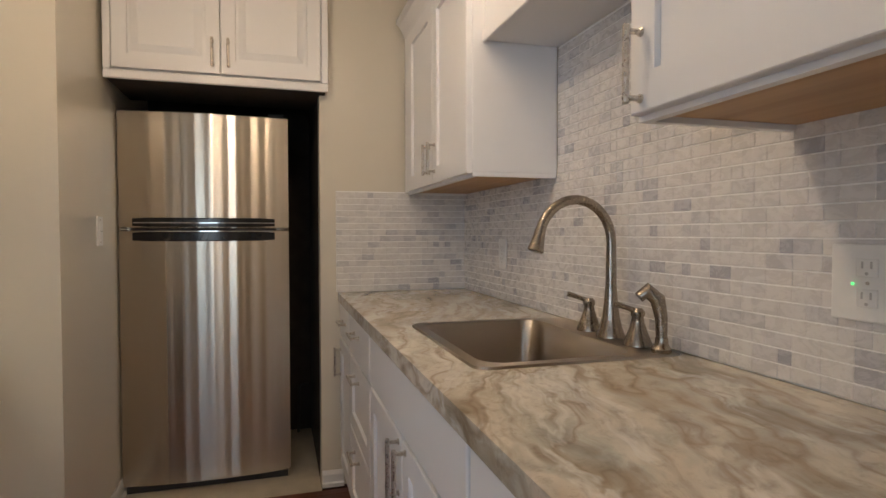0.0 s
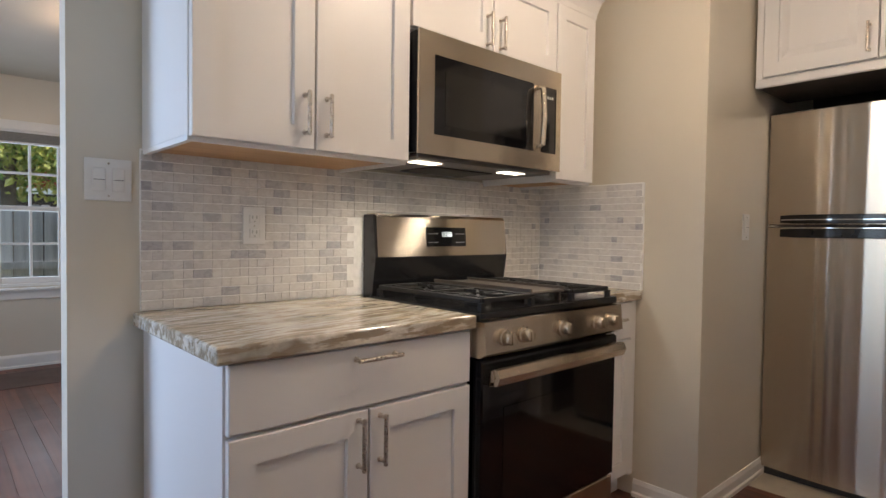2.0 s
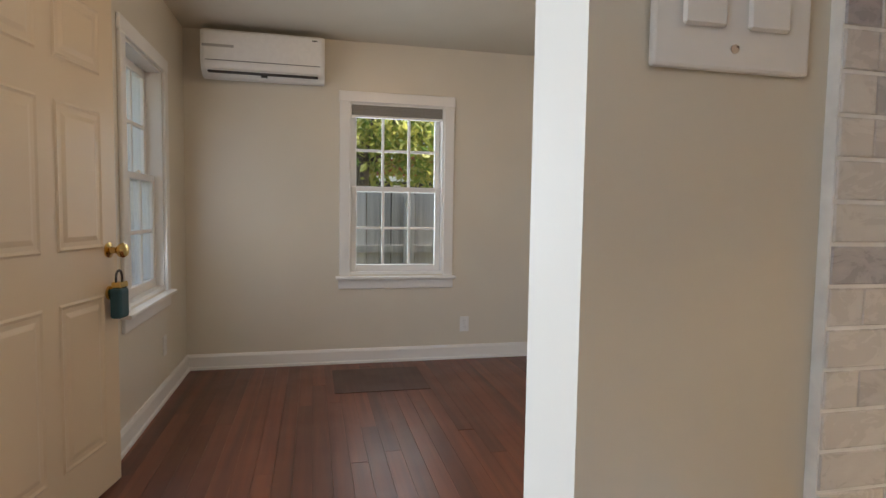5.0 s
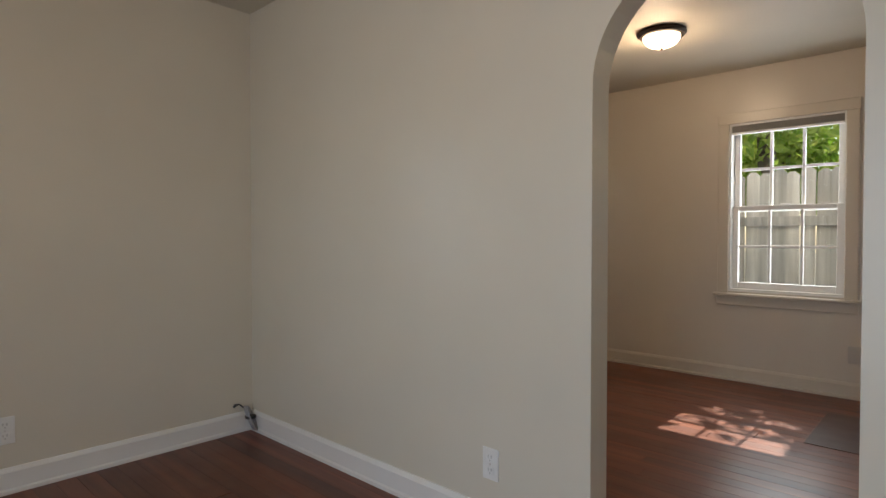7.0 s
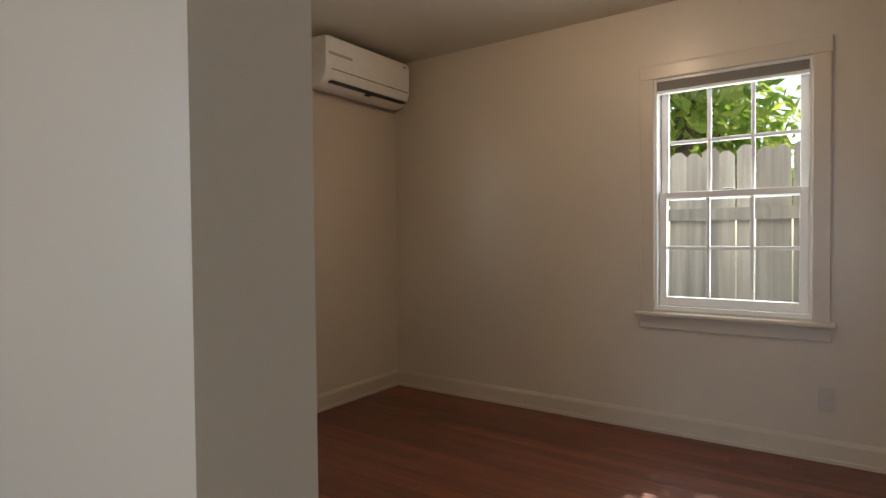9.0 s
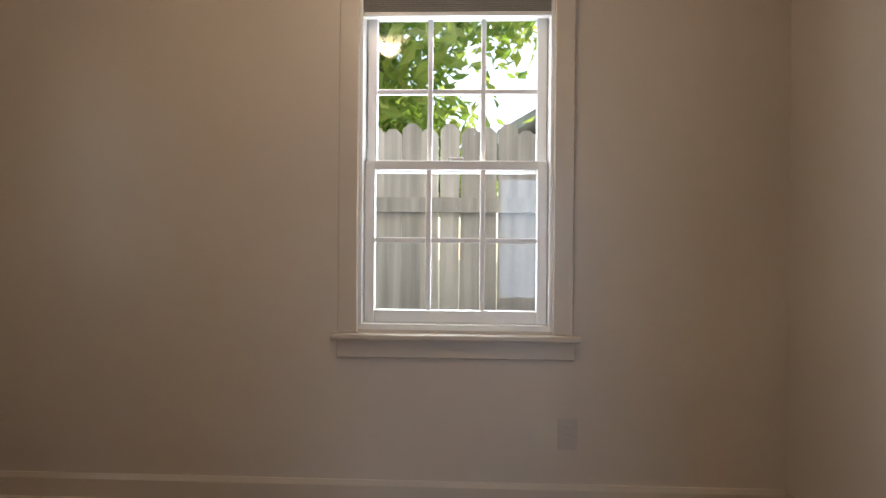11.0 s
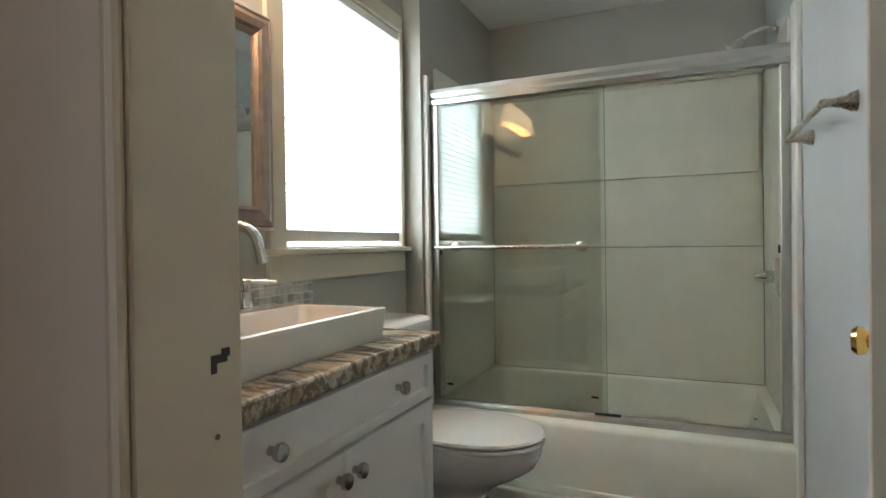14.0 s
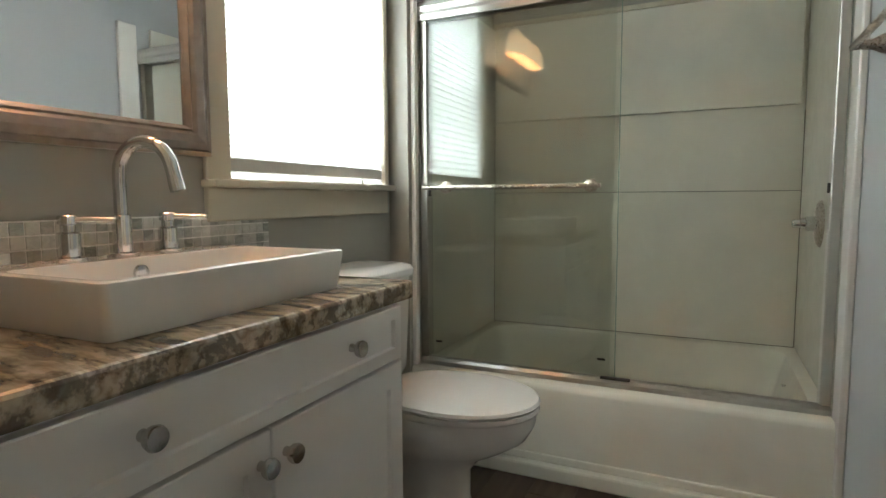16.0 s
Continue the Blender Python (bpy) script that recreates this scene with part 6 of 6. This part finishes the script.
sec = [(0.0, 0.0), (0.0, 0.020), (0.010, 0.030), (0.014, 0.026), (0.030, 0.034), (0.048, 0.030), (0.056, 0.022), (0.060, 0.025), (0.066, 0.016), (0.070, 0.012), (0.070, 0.0)]
b = B()
corners = []
for u, v in sec:
    y = HY1 - 0.001 - v
    corners.append([(mx0 + u, y, mz0_ + u), (mx1 - u, y, mz0_ + u), (mx1 - u, y, mz1_ - u), (mx0 + u, y, mz1_ - u)])
loft(b, corners, False)
part("frame", b, PEWTER, t, "ridged pewter frame")
part("glass", box(B(), mx0 + 0.068, mx1 - 0.068, HY1 - 0.010, HY1 - 0.003, mz0_ + 0.068, mz1_ - 0.068), MIRROR, t, "mirror glass")

# vanity light over the mirror
t = thing("vanity_light", (-1.72, HY1, 1.95), "three-lamp vanity light with warm glass shades", "wall lamp")
part("back_plate", box(B(), -1.99, -1.45, HY1 - 0.022, HY1 - 0.001, 1.93, 2.01, 0.006, 2), NICKEL, t)
for bx in (-1.54, -1.72, -1.90):
    part("arm", tube(B(), [(bx, HY1 - 0.022, 1.97), (bx, HY1 - 0.09, 1.975), (bx, HY1 - 0.12, 1.955), (bx, HY1 - 0.12, 1.93)], 0.008, 10), NICKEL, t, "", True)
    b = lathe(B(), [(0.020, 1.935), (0.028, 1.925), (0.045, 1.89), (0.055, 1.84), (0.058, 1.80), (0.054, 1.80), (0.050, 1.84), (0.040, 1.885), (0.015, 1.925)], (bx, HY1 - 0.12, 0), "z", 20)
    g = part("glass_shade", b, VANITY_GLASS, t, "lit amber-white glass shade", True)
    g.visible_shadow = False

# toilet
t = thing("toilet", (-0.895, 5.0, 0), "white ceramic two-piece toilet with the lid closed", "toilet")
tcx = -0.895


def egg(cx, y0, y1, w, z, n=28, back=0.75):
    """An oval ring, blunter at the back."""
    out = []
    cy, ry = (y0 + y1) / 2, (y1 - y0) / 2
    for k in range(n):
        a = 2 * math.pi * k / n
        s, c = math.sin(a), math.cos(a)
        wx = w / 2 * (math.copysign(abs(c) ** (0.8 if s > 0 else 1.0), c))
        out.append((cx + wx, cy + ry * math.copysign(abs(s) ** (back if s > 0 else 1.0), s), z))
    return out


part("pedestal", loft(B(), [egg(tcx, 4.775, 5.20, 0.215, 0.0), egg(tcx, 4.782, 5.20, 0.205, 0.02), egg(tcx, 4.800, 5.19, 0.180, 0.10), egg(tcx, 4.798, 5.19, 0.182, 0.185), egg(tcx, 4.765, 5.185, 0.225, 0.225), egg(tcx, 4.690, 5.17, 0.305, 0.265), egg(tcx, 4.628, 5.15, 0.352, 0.305), egg(tcx, 4.602, 5.13, 0.370, 0.350), egg(tcx, 4.598, 5.12, 0.372, 0.385)]), CERAMIC, t, "", True)
part("seat", loft(B(), [egg(tcx, 4.594, 5.08, 0.372, 0.3855), egg(tcx, 4.590, 5.08, 0.378, 0.392), egg(tcx, 4.592, 5.08, 0.376, 0.403)]), CERAMIC, t, "white toilet seat", True)
part("lid", loft(B(), [egg(tcx, 4.592, 5.085, 0.376, 0.4065), egg(tcx, 4.588, 5.085, 0.382, 0.413), egg(tcx, 4.594, 5.080, 0.374, 0.421), egg(tcx, 4.63, 5.06, 0.31, 0.4265)]), CERAMIC, t, "closed white lid", True)
rings = [[(px, py, z) for px, py in rounded(tcx - 0.205 + i, tcx + 0.205 - i, 5.095 + i, 5.295, 0.035)] for i, z in ((0.025, 0.386), (0.010, 0.42), (0.0, 0.70), (0.0, 0.735))]
part("tank", loft(B(), rings), CERAMIC, t, "", True)
rings = [[(px, py, z) for px, py in rounded(tcx - 0.215 + i, tcx + 0.215 - i, 5.082 + i, 5.302 - i * 0.3, 0.04)] for i, z in ((0.004, 0.7355), (0.0, 0.743), (0.0, 0.760), (0.010, 0.772), (0.03, 0.778))]
part("tank_lid", loft(B(), rings), CERAMIC, t, "", True)
part("flush_lever", tube(B(), [(tcx - 0.15, 5.094, 0.68), (tcx - 0.15, 5.075, 0.68), (tcx - 0.09, 5.07, 0.675)], 0.007, 10), CHROME, t, "", True)
b = tube(B(), [(tcx - 0.17, 5.305, 0.16), (tcx - 0.17, 5.27, 0.16), (tcx - 0.17, 5.25, 0.20), (tcx - 0.15, 5.24, 0.384)], 0.006, 8)
part("supply_line", b, NICKEL, t, "", True)

# ---- outside ----
GRASS = plain("dry_lawn", (0.16, 0.15, 0.08), 0.9, 0, 0.35, 3, 0.4)
structure("ground", box(B(), -60, 60, -60, 60, -0.60, -0.35), GRASS, "dry lawn and packed earth around the house", "ground")
DECK = wood("blue_grey_deck_board", (0.14, 0.17, 0.22), (0.24, 0.29, 0.37), 0.6, 0, 0.8, 0.15)
RAIL = wood("orange_stained_wood", (0.36, 0.13, 0.04), (0.55, 0.24, 0.09), 0.5, 2, 0.7, 0.15)
BLUE = wood("blue_painted_fence_board", (0.016, 0.072, 0.16), (0.034, 0.115, 0.23), 0.75, 2, 0.6, 0.12)
GREY_FENCE = wood("weathered_fence_board", (0.40, 0.36, 0.30), (0.84, 0.79, 0.71), 0.85, 2, 0.6, 0.28)
PALE_FENCE = wood("silvered_fence_board", (0.26, 0.25, 0.24), (0.44, 0.42, 0.39), 0.85, 2, 0.7, 0.2)

# deck by the front door
t = thing("deck", (-2.2, -2.1, -0.35), "blue-grey painted wooden deck outside the front door", "deck")
for k in range(17):
    y = DY - 0.275 - k * 0.125
    part("deck_board", box(B(), -4.75, -0.2, y - 0.118, y, -0.075, -0.045, 0.003), DECK, t)
part("joist", box(B(), -4.75, -0.2, DY - 2.38, DY - 0.28, -0.349, -0.0755), SUBFLOOR, t)
structure("wall_outside_window", slab(B(), "y", SY - 0.162, SY - 0.24, -5.77, JX, -0.35, 2.6, [(W3[0], W3[1], W3[2], W3[3])]), STUCCO, "rough white stucco around the south window")
structure("wall_outside_stucco", slab(B(), "y", DY - 0.192, DY - 0.27, JX - 0.1, 0.90, -0.35, 2.6, [(FD[0] + 0.002, FD[1] - 0.002, -0.04, FD[3]), W6]), STUCCO, "rough white stucco outside the front door")

t = thing("deck_railing", (-4.62, -2.4, -0.045), "orange-stained wooden railing at the end of the deck", "railing")
rx = -4.62
part("cap_rail", box(B(), rx - 0.07, rx + 0.07, DY - 2.36, DY - 0.29, 0.862, 0.90, 0.006), RAIL, t)
part("top_rail", box(B(), rx + 0.02, rx + 0.056, DY - 2.36, DY - 0.29, 0.74, 0.8615, 0.004), RAIL, t)
part("bottom_rail", box(B(), rx + 0.02, rx + 0.056, DY - 2.36, DY - 0.29, 0.02, 0.11, 0.004), RAIL, t)
for k in range(15):
    y = DY - 0.36 - k * 0.138
    part("baluster", box(B(), rx - 0.018, rx + 0.0195, y - 0.019, y + 0.019, 0.0, 0.8615, 0.002), RAIL, t)
for y in (DY - 0.33, DY - 2.31):
    part("post", box(B(), rx - 0.109, rx - 0.019, y - 0.045, y + 0.045, -0.044, 0.8615, 0.005), RAIL, t)


def fence(name, m, length, h, mat, label, board=0.14, dog=True, rails=(0.35, 1.35), rng=None, z0=-0.35, gap=0.006, rail_side=-1):
    """Upright boards on rails; x along it, boards face -y."""
    rng = rng or random.Random(5)
    t = thing(name, (0, 0, z0), label, "fence")
    n = int(length / board)
    meshes = []
    for v in range(4):
        hh = h + rng.uniform(-0.03, 0.03)
        w = board - gap
        c = 0.035 if dog else 0.0
        o = [(0, z0), (w, z0), (w, z0 + hh - c), (w - c, z0 + hh), (c, z0 + hh), (0, z0 + hh - c)] if dog else [(0, z0), (w, z0), (w, z0 + hh), (0, z0 + hh)]
        meshes.append(mesh_of("board", prism(B(), o, "y", 0, 0.018), mat))
    for k in range(n):
        ob = new("board", meshes[rng.randrange(4)])
        ob.parent = t
        ob.matrix_parent_inverse = Matrix.Translation((0, 0, -z0))
        ob.matrix_basis = pose(k * board, rng.uniform(-0.004, 0.004), rng.uniform(-0.02, 0.01), 0, rng.uniform(-0.4, 0.4), 0)
    for z in rails:
        part("rail", box(B(), 0, n * board, (-0.045 if rail_side < 0 else 0.024), (-0.006 if rail_side < 0 else 0.06), z0 + z, z0 + z + 0.085), mat, t)
    for k in range(0, n, 16):
        part("post", box(B(), k * board, k * board + 0.09, (-0.14 if rail_side < 0 else 0.062), (-0.0455 if rail_side < 0 else 0.152), z0, z0 + h - 0.1), mat, t)
    put(t, m)
    return t


fence("blue_fence", pose(-7.9, -8.0, 0, 0, 0, 90), 6.6, 1.81, BLUE, "blue painted dog-eared board fence", 0.15, True, (0.2, 1.42))
fence("wood_fence", pose(-8.5, BY1 + 1.15, 0), 12.0, 2.05, GREY_FENCE, "weathered dog-eared board fence outside the bedroom window", 0.112, True, (0.45, 1.55), random.Random(9), gap=0.001)
fence("grey_fence", pose(-7.9, -1.3, 0, 0, 0, 90), 8.8, 1.75, PALE_FENCE, "silver-grey dog-eared fence outside the living room window", 0.14, True, (0.28, 1.02), random.Random(3))

# neighbours' houses
def house(name, m, w, d, h, wallm, roofm, label, trimm, win=True, eave=0.5, rise=1.6):
    t = thing(name, (0, 0, -0.35), label, "house")
    part("wall", box(B(), 0, w, 0, d, -0.35, h), wallm, t)
    b = B()
    prism(b, [(-eave, h - 0.05), (w / 2, h + rise), (w + eave, h - 0.05), (w + eave, h + 0.09), (w / 2, h + rise + 0.15), (-eave, h + 0.09)], "y", -eave, d + eave)
    part("roof", b, roofm, t)
    b = B()
    prism(b, [(0.0, h + 0.001), (w, h + 0.001), (w / 2, h + rise * 0.93)], "y", 0.0, 0.12)
    part("gable", b, trimm, t, "painted gable")
    part("fascia", box(B(), -eave, w + eave, -eave - 0.03, -eave - 0.001, h - 0.10, h + 0.03), TRIM, t)
    if win:
        for x in (w * 0.2, w * 0.62):
            wi = part("window", box(B(), x - 0.06, x + 0.96, -0.05, -0.001, 0.94, 1.96), TRIM, t)
            part("pane", box(B(), x, x + 0.9, -0.06, -0.051, 1.0, 1.9), plain("far_glass", (0.45, 0.5, 0.52), 0.1) if "far_glass" not in bpy.data.materials else bpy.data.materials["far_glass"], wi)
    put(t, m)
    return t


BLUE_WALL = plain("blue_siding", (0.02, 0.06, 0.16), 0.7, 0, 0.15, 6, 0.2)
RED_GABLE = plain("dark_red_gable", (0.22, 0.05, 0.06), 0.7, 0, 0.15, 6)
SHINGLE = plain("grey_shingle", (0.12, 0.12, 0.13), 0.9, 0, 0.3, 20, 0.4)
RED_ROOF = plain("red_painted_metal", (0.42, 0.05, 0.04), 0.5, 0, 0.15, 5)
PALE_WALL = plain("pale_siding", (0.60, 0.58, 0.54), 0.7, 0, 0.1, 8, 0.2)
house("neighbour_house", pose(-15.5, -7.9, 0, 0, 0, 90), 8.0, 5, 2.45, BLUE_WALL, plain("blue_eave", (0.10, 0.22, 0.34), 0.8), "blue neighbouring house with a red gable", RED_GABLE)
house("neighbour_house", pose(-16.0, 1.2, 0, 0, 0, 90), 4.6, 5, 2.0, plain("dark_brown_shed_wall", (0.05, 0.04, 0.035), 0.8, 0, 0.2, 6), RED_ROOF, "dark shed with a red roof behind the fence", RED_ROOF, False, 0.4, 0.9)
house("neighbour_house", pose(-2.7, BY1 + 6.0, 0), 6.0, 6, 2.5, PALE_WALL, plain("pale_shingle", (0.42, 0.42, 0.42), 0.9, 0, 0.2, 20), "pale neighbouring house beyond the back fence", PALE_WALL, True, 0.4, 1.9)


# trees
def leaf_mat(name, a, b_):
    m = Mat(name, 0.5)
    r = m.n("ShaderNodeNewGeometry").outputs["Random Per Island"]
    col = m.ramp(r, [(0.0, a), (1.0, b_)])
    m.color(col)
    tl = m.n("ShaderNodeBsdfTranslucent")
    m.link(col, tl.inputs["Color"])
    mx = m.n("ShaderNodeMixShader")
    mx.inputs[0].default_value = 0.5
    m.link(m.b.outputs[0], mx.inputs[1])
    m.link(tl.outputs[0], mx.inputs[2])
    m.link(mx.outputs[0], m.t.nodes["Material Output"].inputs["Surface"])
    return m.m


BARK = plain("grey_brown_bark", (0.13, 0.10, 0.075), 0.9, 0, 0.35, 12, 0.8)


def tree(place, height, spread, leaves, mat, label, seed, lo=0.42, leaf=0.07):
    rng = random.Random(seed)
    t = thing("tree", (place[0], place[1], -0.35), label, "tree", "yard trees")
    px, py = place
    b = tube(B(), [(px, py, -0.35), (px + 0.05, py, height * 0.25), (px - 0.04, py + 0.05, height * 0.5), (px + 0.06, py, height * 0.85)], [0.17, 0.13, 0.10, 0.04], 10)
    part("trunk", b, BARK, t, "", True)
    tips = []
    for k in range(13):
        a = rng.uniform(0, 2 * math.pi)
        z = height * rng.uniform(lo * 0.8, 0.85)
        ln = spread * rng.uniform(0.5, 1.0)
        tip = Vector((px + ln * math.cos(a), py + ln * math.sin(a), z + rng.uniform(0.0, height * 0.16)))
        mid = Vector((px + 0.45 * ln * math.cos(a + 0.2), py + 0.45 * ln * math.sin(a + 0.2), z + 0.1))
        part("limb", tube(B(), [(px, py, z - 0.3), mid, tip], [0.055, 0.035, 0.010], 7), BARK, t, "", True)
        tips += [mid, tip, (mid + tip) / 2]
    vs, fs = [], []
    for k in range(leaves):
        c = tips[rng.randrange(len(tips))]
        p = Vector((rng.gauss(0, 0.32), rng.gauss(0, 0.32), rng.gauss(0.02, 0.24))) + c
        if p.z < height * lo * 0.85:
            continue
        s = leaf * rng.uniform(0.6, 1.4)
        u = Vector((rng.uniform(-1, 1), rng.uniform(-1, 1), rng.uniform(-1, 1))).normalized()
        w = u.orthogonal().normalized()
        w.rotate(Matrix.Rotation(rng.uniform(0, 6.28), 3, u))
        n0 = len(vs)
        v = u.cross(w) * 0.18
        for q in (u * s, w * s * 0.45 + v * s, -u * s, -w * s * 0.45 + v * s):
            vs.append(p + q)
        fs.append((n0, n0 + 1, n0 + 2, n0 + 3))
    me = bpy.data.meshes.new("crown")
    me.from_pydata(vs, [], fs)
    me.materials.append(mat)
    ob = new("crown", me)
    ob.parent = t
    ob.matrix_parent_inverse = Matrix.Translation(-Vector(t.location))
    return t


LEAF_GREEN = leaf_mat("green_leaf", (0.20, 0.36, 0.04), (0.55, 0.62, 0.14))
LEAF_GOLD = leaf_mat("yellow_green_leaf", (0.16, 0.26, 0.05), (0.58, 0.54, 0.16))
tree((-4.5, BY1 + 3.5), 4.9, 2.0, 17000, LEAF_GREEN, "green leafy tree beyond the back fence", 11, 0.34, 0.085)
tree((-6.6, BY1 + 3.2), 5.0, 1.9, 9000, LEAF_GREEN, "green leafy tree beyond the back fence", 12, 0.38)
tree((-10.0, 0.6), 4.6, 1.9, 12000, LEAF_GOLD, "yellow-green tree behind the grey fence", 13, 0.40)
tree((-11.5, 2.8), 5.0, 2.0, 9000, LEAF_GOLD, "yellow-green tree behind the grey fence", 14, 0.36)
tree((-10.4, -5.3), 4.8, 1.3, 5000, LEAF_GREEN, "small green tree by the blue fence", 15, 0.5)
b = B()
rng = random.Random(4)
for k in range(420):
    x, y, s = rng.uniform(-7.7, -4.9), rng.uniform(-5.0, -1.4), rng.uniform(0.03, 0.08)
    bmesh.ops.create_icosphere(b, subdivisions=1, radius=s, matrix=Matrix.Translation((x, y, -0.34)) @ Matrix.Diagonal((1, 1, 0.6, 1)))
solo("gravel", b, plain("pale_pebbles", (0.46, 0.44, 0.40), 0.85, 0, 0.3, 5), "pale gravel between deck and blue fence", "gravel", "", "stuff")

# ---- pieces: tiles and planks ----
def brick_mesh(name, w, h, d, mat, ch=0.0008):
    """A tile lying in x (width), z (height), its face towards -y."""
    b = B()
    o = [[(0, 0, 0), (w, 0, 0), (w, 0, h), (0, 0, h)], [(0, -d + ch, 0), (w, -d + ch, 0), (w, -d + ch, h), (0, -d + ch, h)], [(ch, -d, ch), (w - ch, -d, ch), (w - ch, -d, h - ch), (ch, -d, h - ch)]]
    loft(b, o)
    return mesh_of(name, b, mat)


PW, PH, TD = 0.0585, 0.02925, 0.0022


def tile_field(parent, m, w, z0, z1, near, rng, seed_off=0.0, pw=PW, ph=PH, stack=False, mat=None, mat_all=None, blocked=()):
    """Mosaic over a width w between two heights; tiles with near(x, z) are objects, the others one mesh."""
    mat, mat_all = mat or TILE, mat_all or TILE_ALL
    mesh_cache = {}
    singles = []
    vs, fs = [], []
    rows = int(round((z1 - z0) / ph))
    for r in range(rows):
        z = z0 + r * ph
        x = -(pw / 2 if (r % 2 and not stack) else 0.0) - seed_off
        while x < w - 0.004:
            step = pw if stack or rng.random() < 0.62 else pw / 2
            a, c = max(x, 0.0), min(x + step, w)
            x += step
            if c - a < 0.008:
                continue
            if any(a < q[1] and c > q[0] and z + ph > q[2] and z < q[3] for q in blocked):
                continue
            tw, th = round(c - a - (0.0018 if stack else 0.0007), 4), ph - 0.0030
            if near(a, z) and len(singles) < 300:
                if tw not in mesh_cache:
                    mesh_cache[tw] = brick_mesh("tile", tw, th, TD, mat)
                ob = new("tile", mesh_cache[tw])
                ob.parent = parent
                ob.matrix_basis = m @ pose(a + 0.0013, 0.0, z + 0.0013 - 0.0) @ pose(0, rng.uniform(0, 0.0007), 0)
                singles.append(ob)
            else:
                ch, d = 0.0008, TD + rng.uniform(-0.0005, 0.0)
                n0 = len(vs)
                x0, x1, za, zb = a + 0.0013, a + 0.0013 + tw, z + 0.0013, z + 0.0013 + th
                for yy, i in ((0, 0), (-d + ch, 0), (-d, ch)):
                    for px, pz in ((x0 + i, za + i), (x1 - i, za + i), (x1 - i, zb - i), (x0 + i, zb - i)):
                        vs.append(m @ Vector((px, yy, pz)))
                for lv in (0, 4):
                    for i in range(4):
                        fs.append((n0 + lv + i, n0 + lv + (i + 1) % 4, n0 + lv + 4 + (i + 1) % 4, n0 + lv + 4 + i))
                fs.append((n0 + 8, n0 + 9, n0 + 10, n0 + 11))
    if vs:
        me = bpy.data.meshes.new("tile_field")
        me.from_pydata(vs, [], fs)
        me.materials.append(mat_all)
        ob = tagged(new("tile_field", me), "", "", "", "stuff")
        ob.parent = parent
    return singles


rng = random.Random(21)
D = bpy.data.objects
tile_field(D["backsplash_left"], pose(KX0 - 0.002, 0.262, 0, 0, 0, 90), PY - 0.262 - 0.008, 0.9165, 1.385, lambda x, z: x < 0.62, rng, 0, blocked=[(0.76, 1.50, 0.0, 1.20)])
tile_field(D["backsplash_side"], pose(KX0 - 0.002, PY - 0.008, 0), 0.562, 0.9165, 1.385, lambda x, z: True, rng)
tile_field(D["backsplash_right"], pose(KX1 + 0.002, KY1 + 0.002, 0, 0, 0, -90), KY1 - 0.165, 0.9165, 1.384, lambda x, z: 1.05 < x < 2.2, rng)
tile_field(D["backsplash_right"], pose(KX1 + 0.002, 1.675, 0, 0, 0, -90), 0.88, 1.3845, 1.794, lambda x, z: False, rng, 0.012)
tile_field(D["backsplash_end"], pose(0.092, KY1 + 0.002, 0), 0.628, 0.9165, 1.385, lambda x, z: True, rng)
BATH_STOPS = [(0.0, (0.30, 0.32, 0.30)), (0.3, (0.50, 0.51, 0.48)), (0.7, (0.68, 0.68, 0.64)), (1.0, (0.42, 0.44, 0.42))]
tile_field(D["backsplash_bath"], pose(HX0 + 0.002, HY1 - 0.008, 0), -1.168 - HX0 - 0.002, 0.7980, 0.956, lambda x, z: True, rng, 0, 0.0265, 0.0265, True, tile_mat("bath_mosaic_tile", BATH_STOPS), tile_mat("bath_mosaic_field", BATH_STOPS, 0.22, False))


def planks(parent, x0, x1, y0, y1, mat, width, rng, lo=0.8, hi=2.4, z=0.0, gap=0.0008, name="plank"):
    """Floor boards along x; each is an object."""
    cache = {}
    rows = int(math.ceil((y1 - y0) / width))
    for r in range(rows):
        ya = y0 + r * width
        yb = min(ya + width, y1)
        x = x0 - rng.uniform(0.0, lo)
        while x < x1 - 0.01:
            ln = round(rng.uniform(lo, hi), 1)
            a, c = max(x, x0), min(x + ln, x1)
            x += ln
            if c - a < 0.03:
                continue
            key = (round(c - a, 2), round(yb - ya, 3))
            if key not in cache:
                w, d, e = key[0] - gap, key[1] - gap, 0.0006
                ring = [[(0, 0, -0.0115), (w, 0, -0.0115), (w, d, -0.0115), (0, d, -0.0115)], [(0, 0, -e), (w, 0, -e), (w, d, -e), (0, d, -e)], [(e, e, 0), (w - e, e, 0), (w - e, d - e, 0), (e, d - e, 0)]]
                cache[key] = mesh_of(name, loft(B(), ring), mat)
            ob = new(name, cache[key])
            ob.parent = parent
            ob.matrix_basis = pose(a, ya, z + rng.uniform(-0.0005, 0.0))


fl = D["floor"]
rng = random.Random(8)
planks(fl, LX0, KX0 - 0.105, DY, AY0 + 0.055, FLOOR, 0.083, rng, 1.2, 3.2)
planks(fl, KX0 - 0.105, KX1, DY, 2.62, FLOOR, 0.083, rng, 1.2, 3.2)
planks(fl, BX0, BX1 + 0.09, AY0 + 0.055, BY1, FLOOR, 0.083, rng, 1.2, 3.4)
planks(fl, BX1 + 0.09, -0.50, HY0, HY1, FLOOR_BATH, 0.15, rng, 0.9, 1.2, name="vinyl_plank")
structure("floor_alcove", box(B(), -0.918, 0.018, 2.62, 3.50, -0.0118, 0.0015), VINYL, "beige vinyl floor under the refrigerator", "floor")
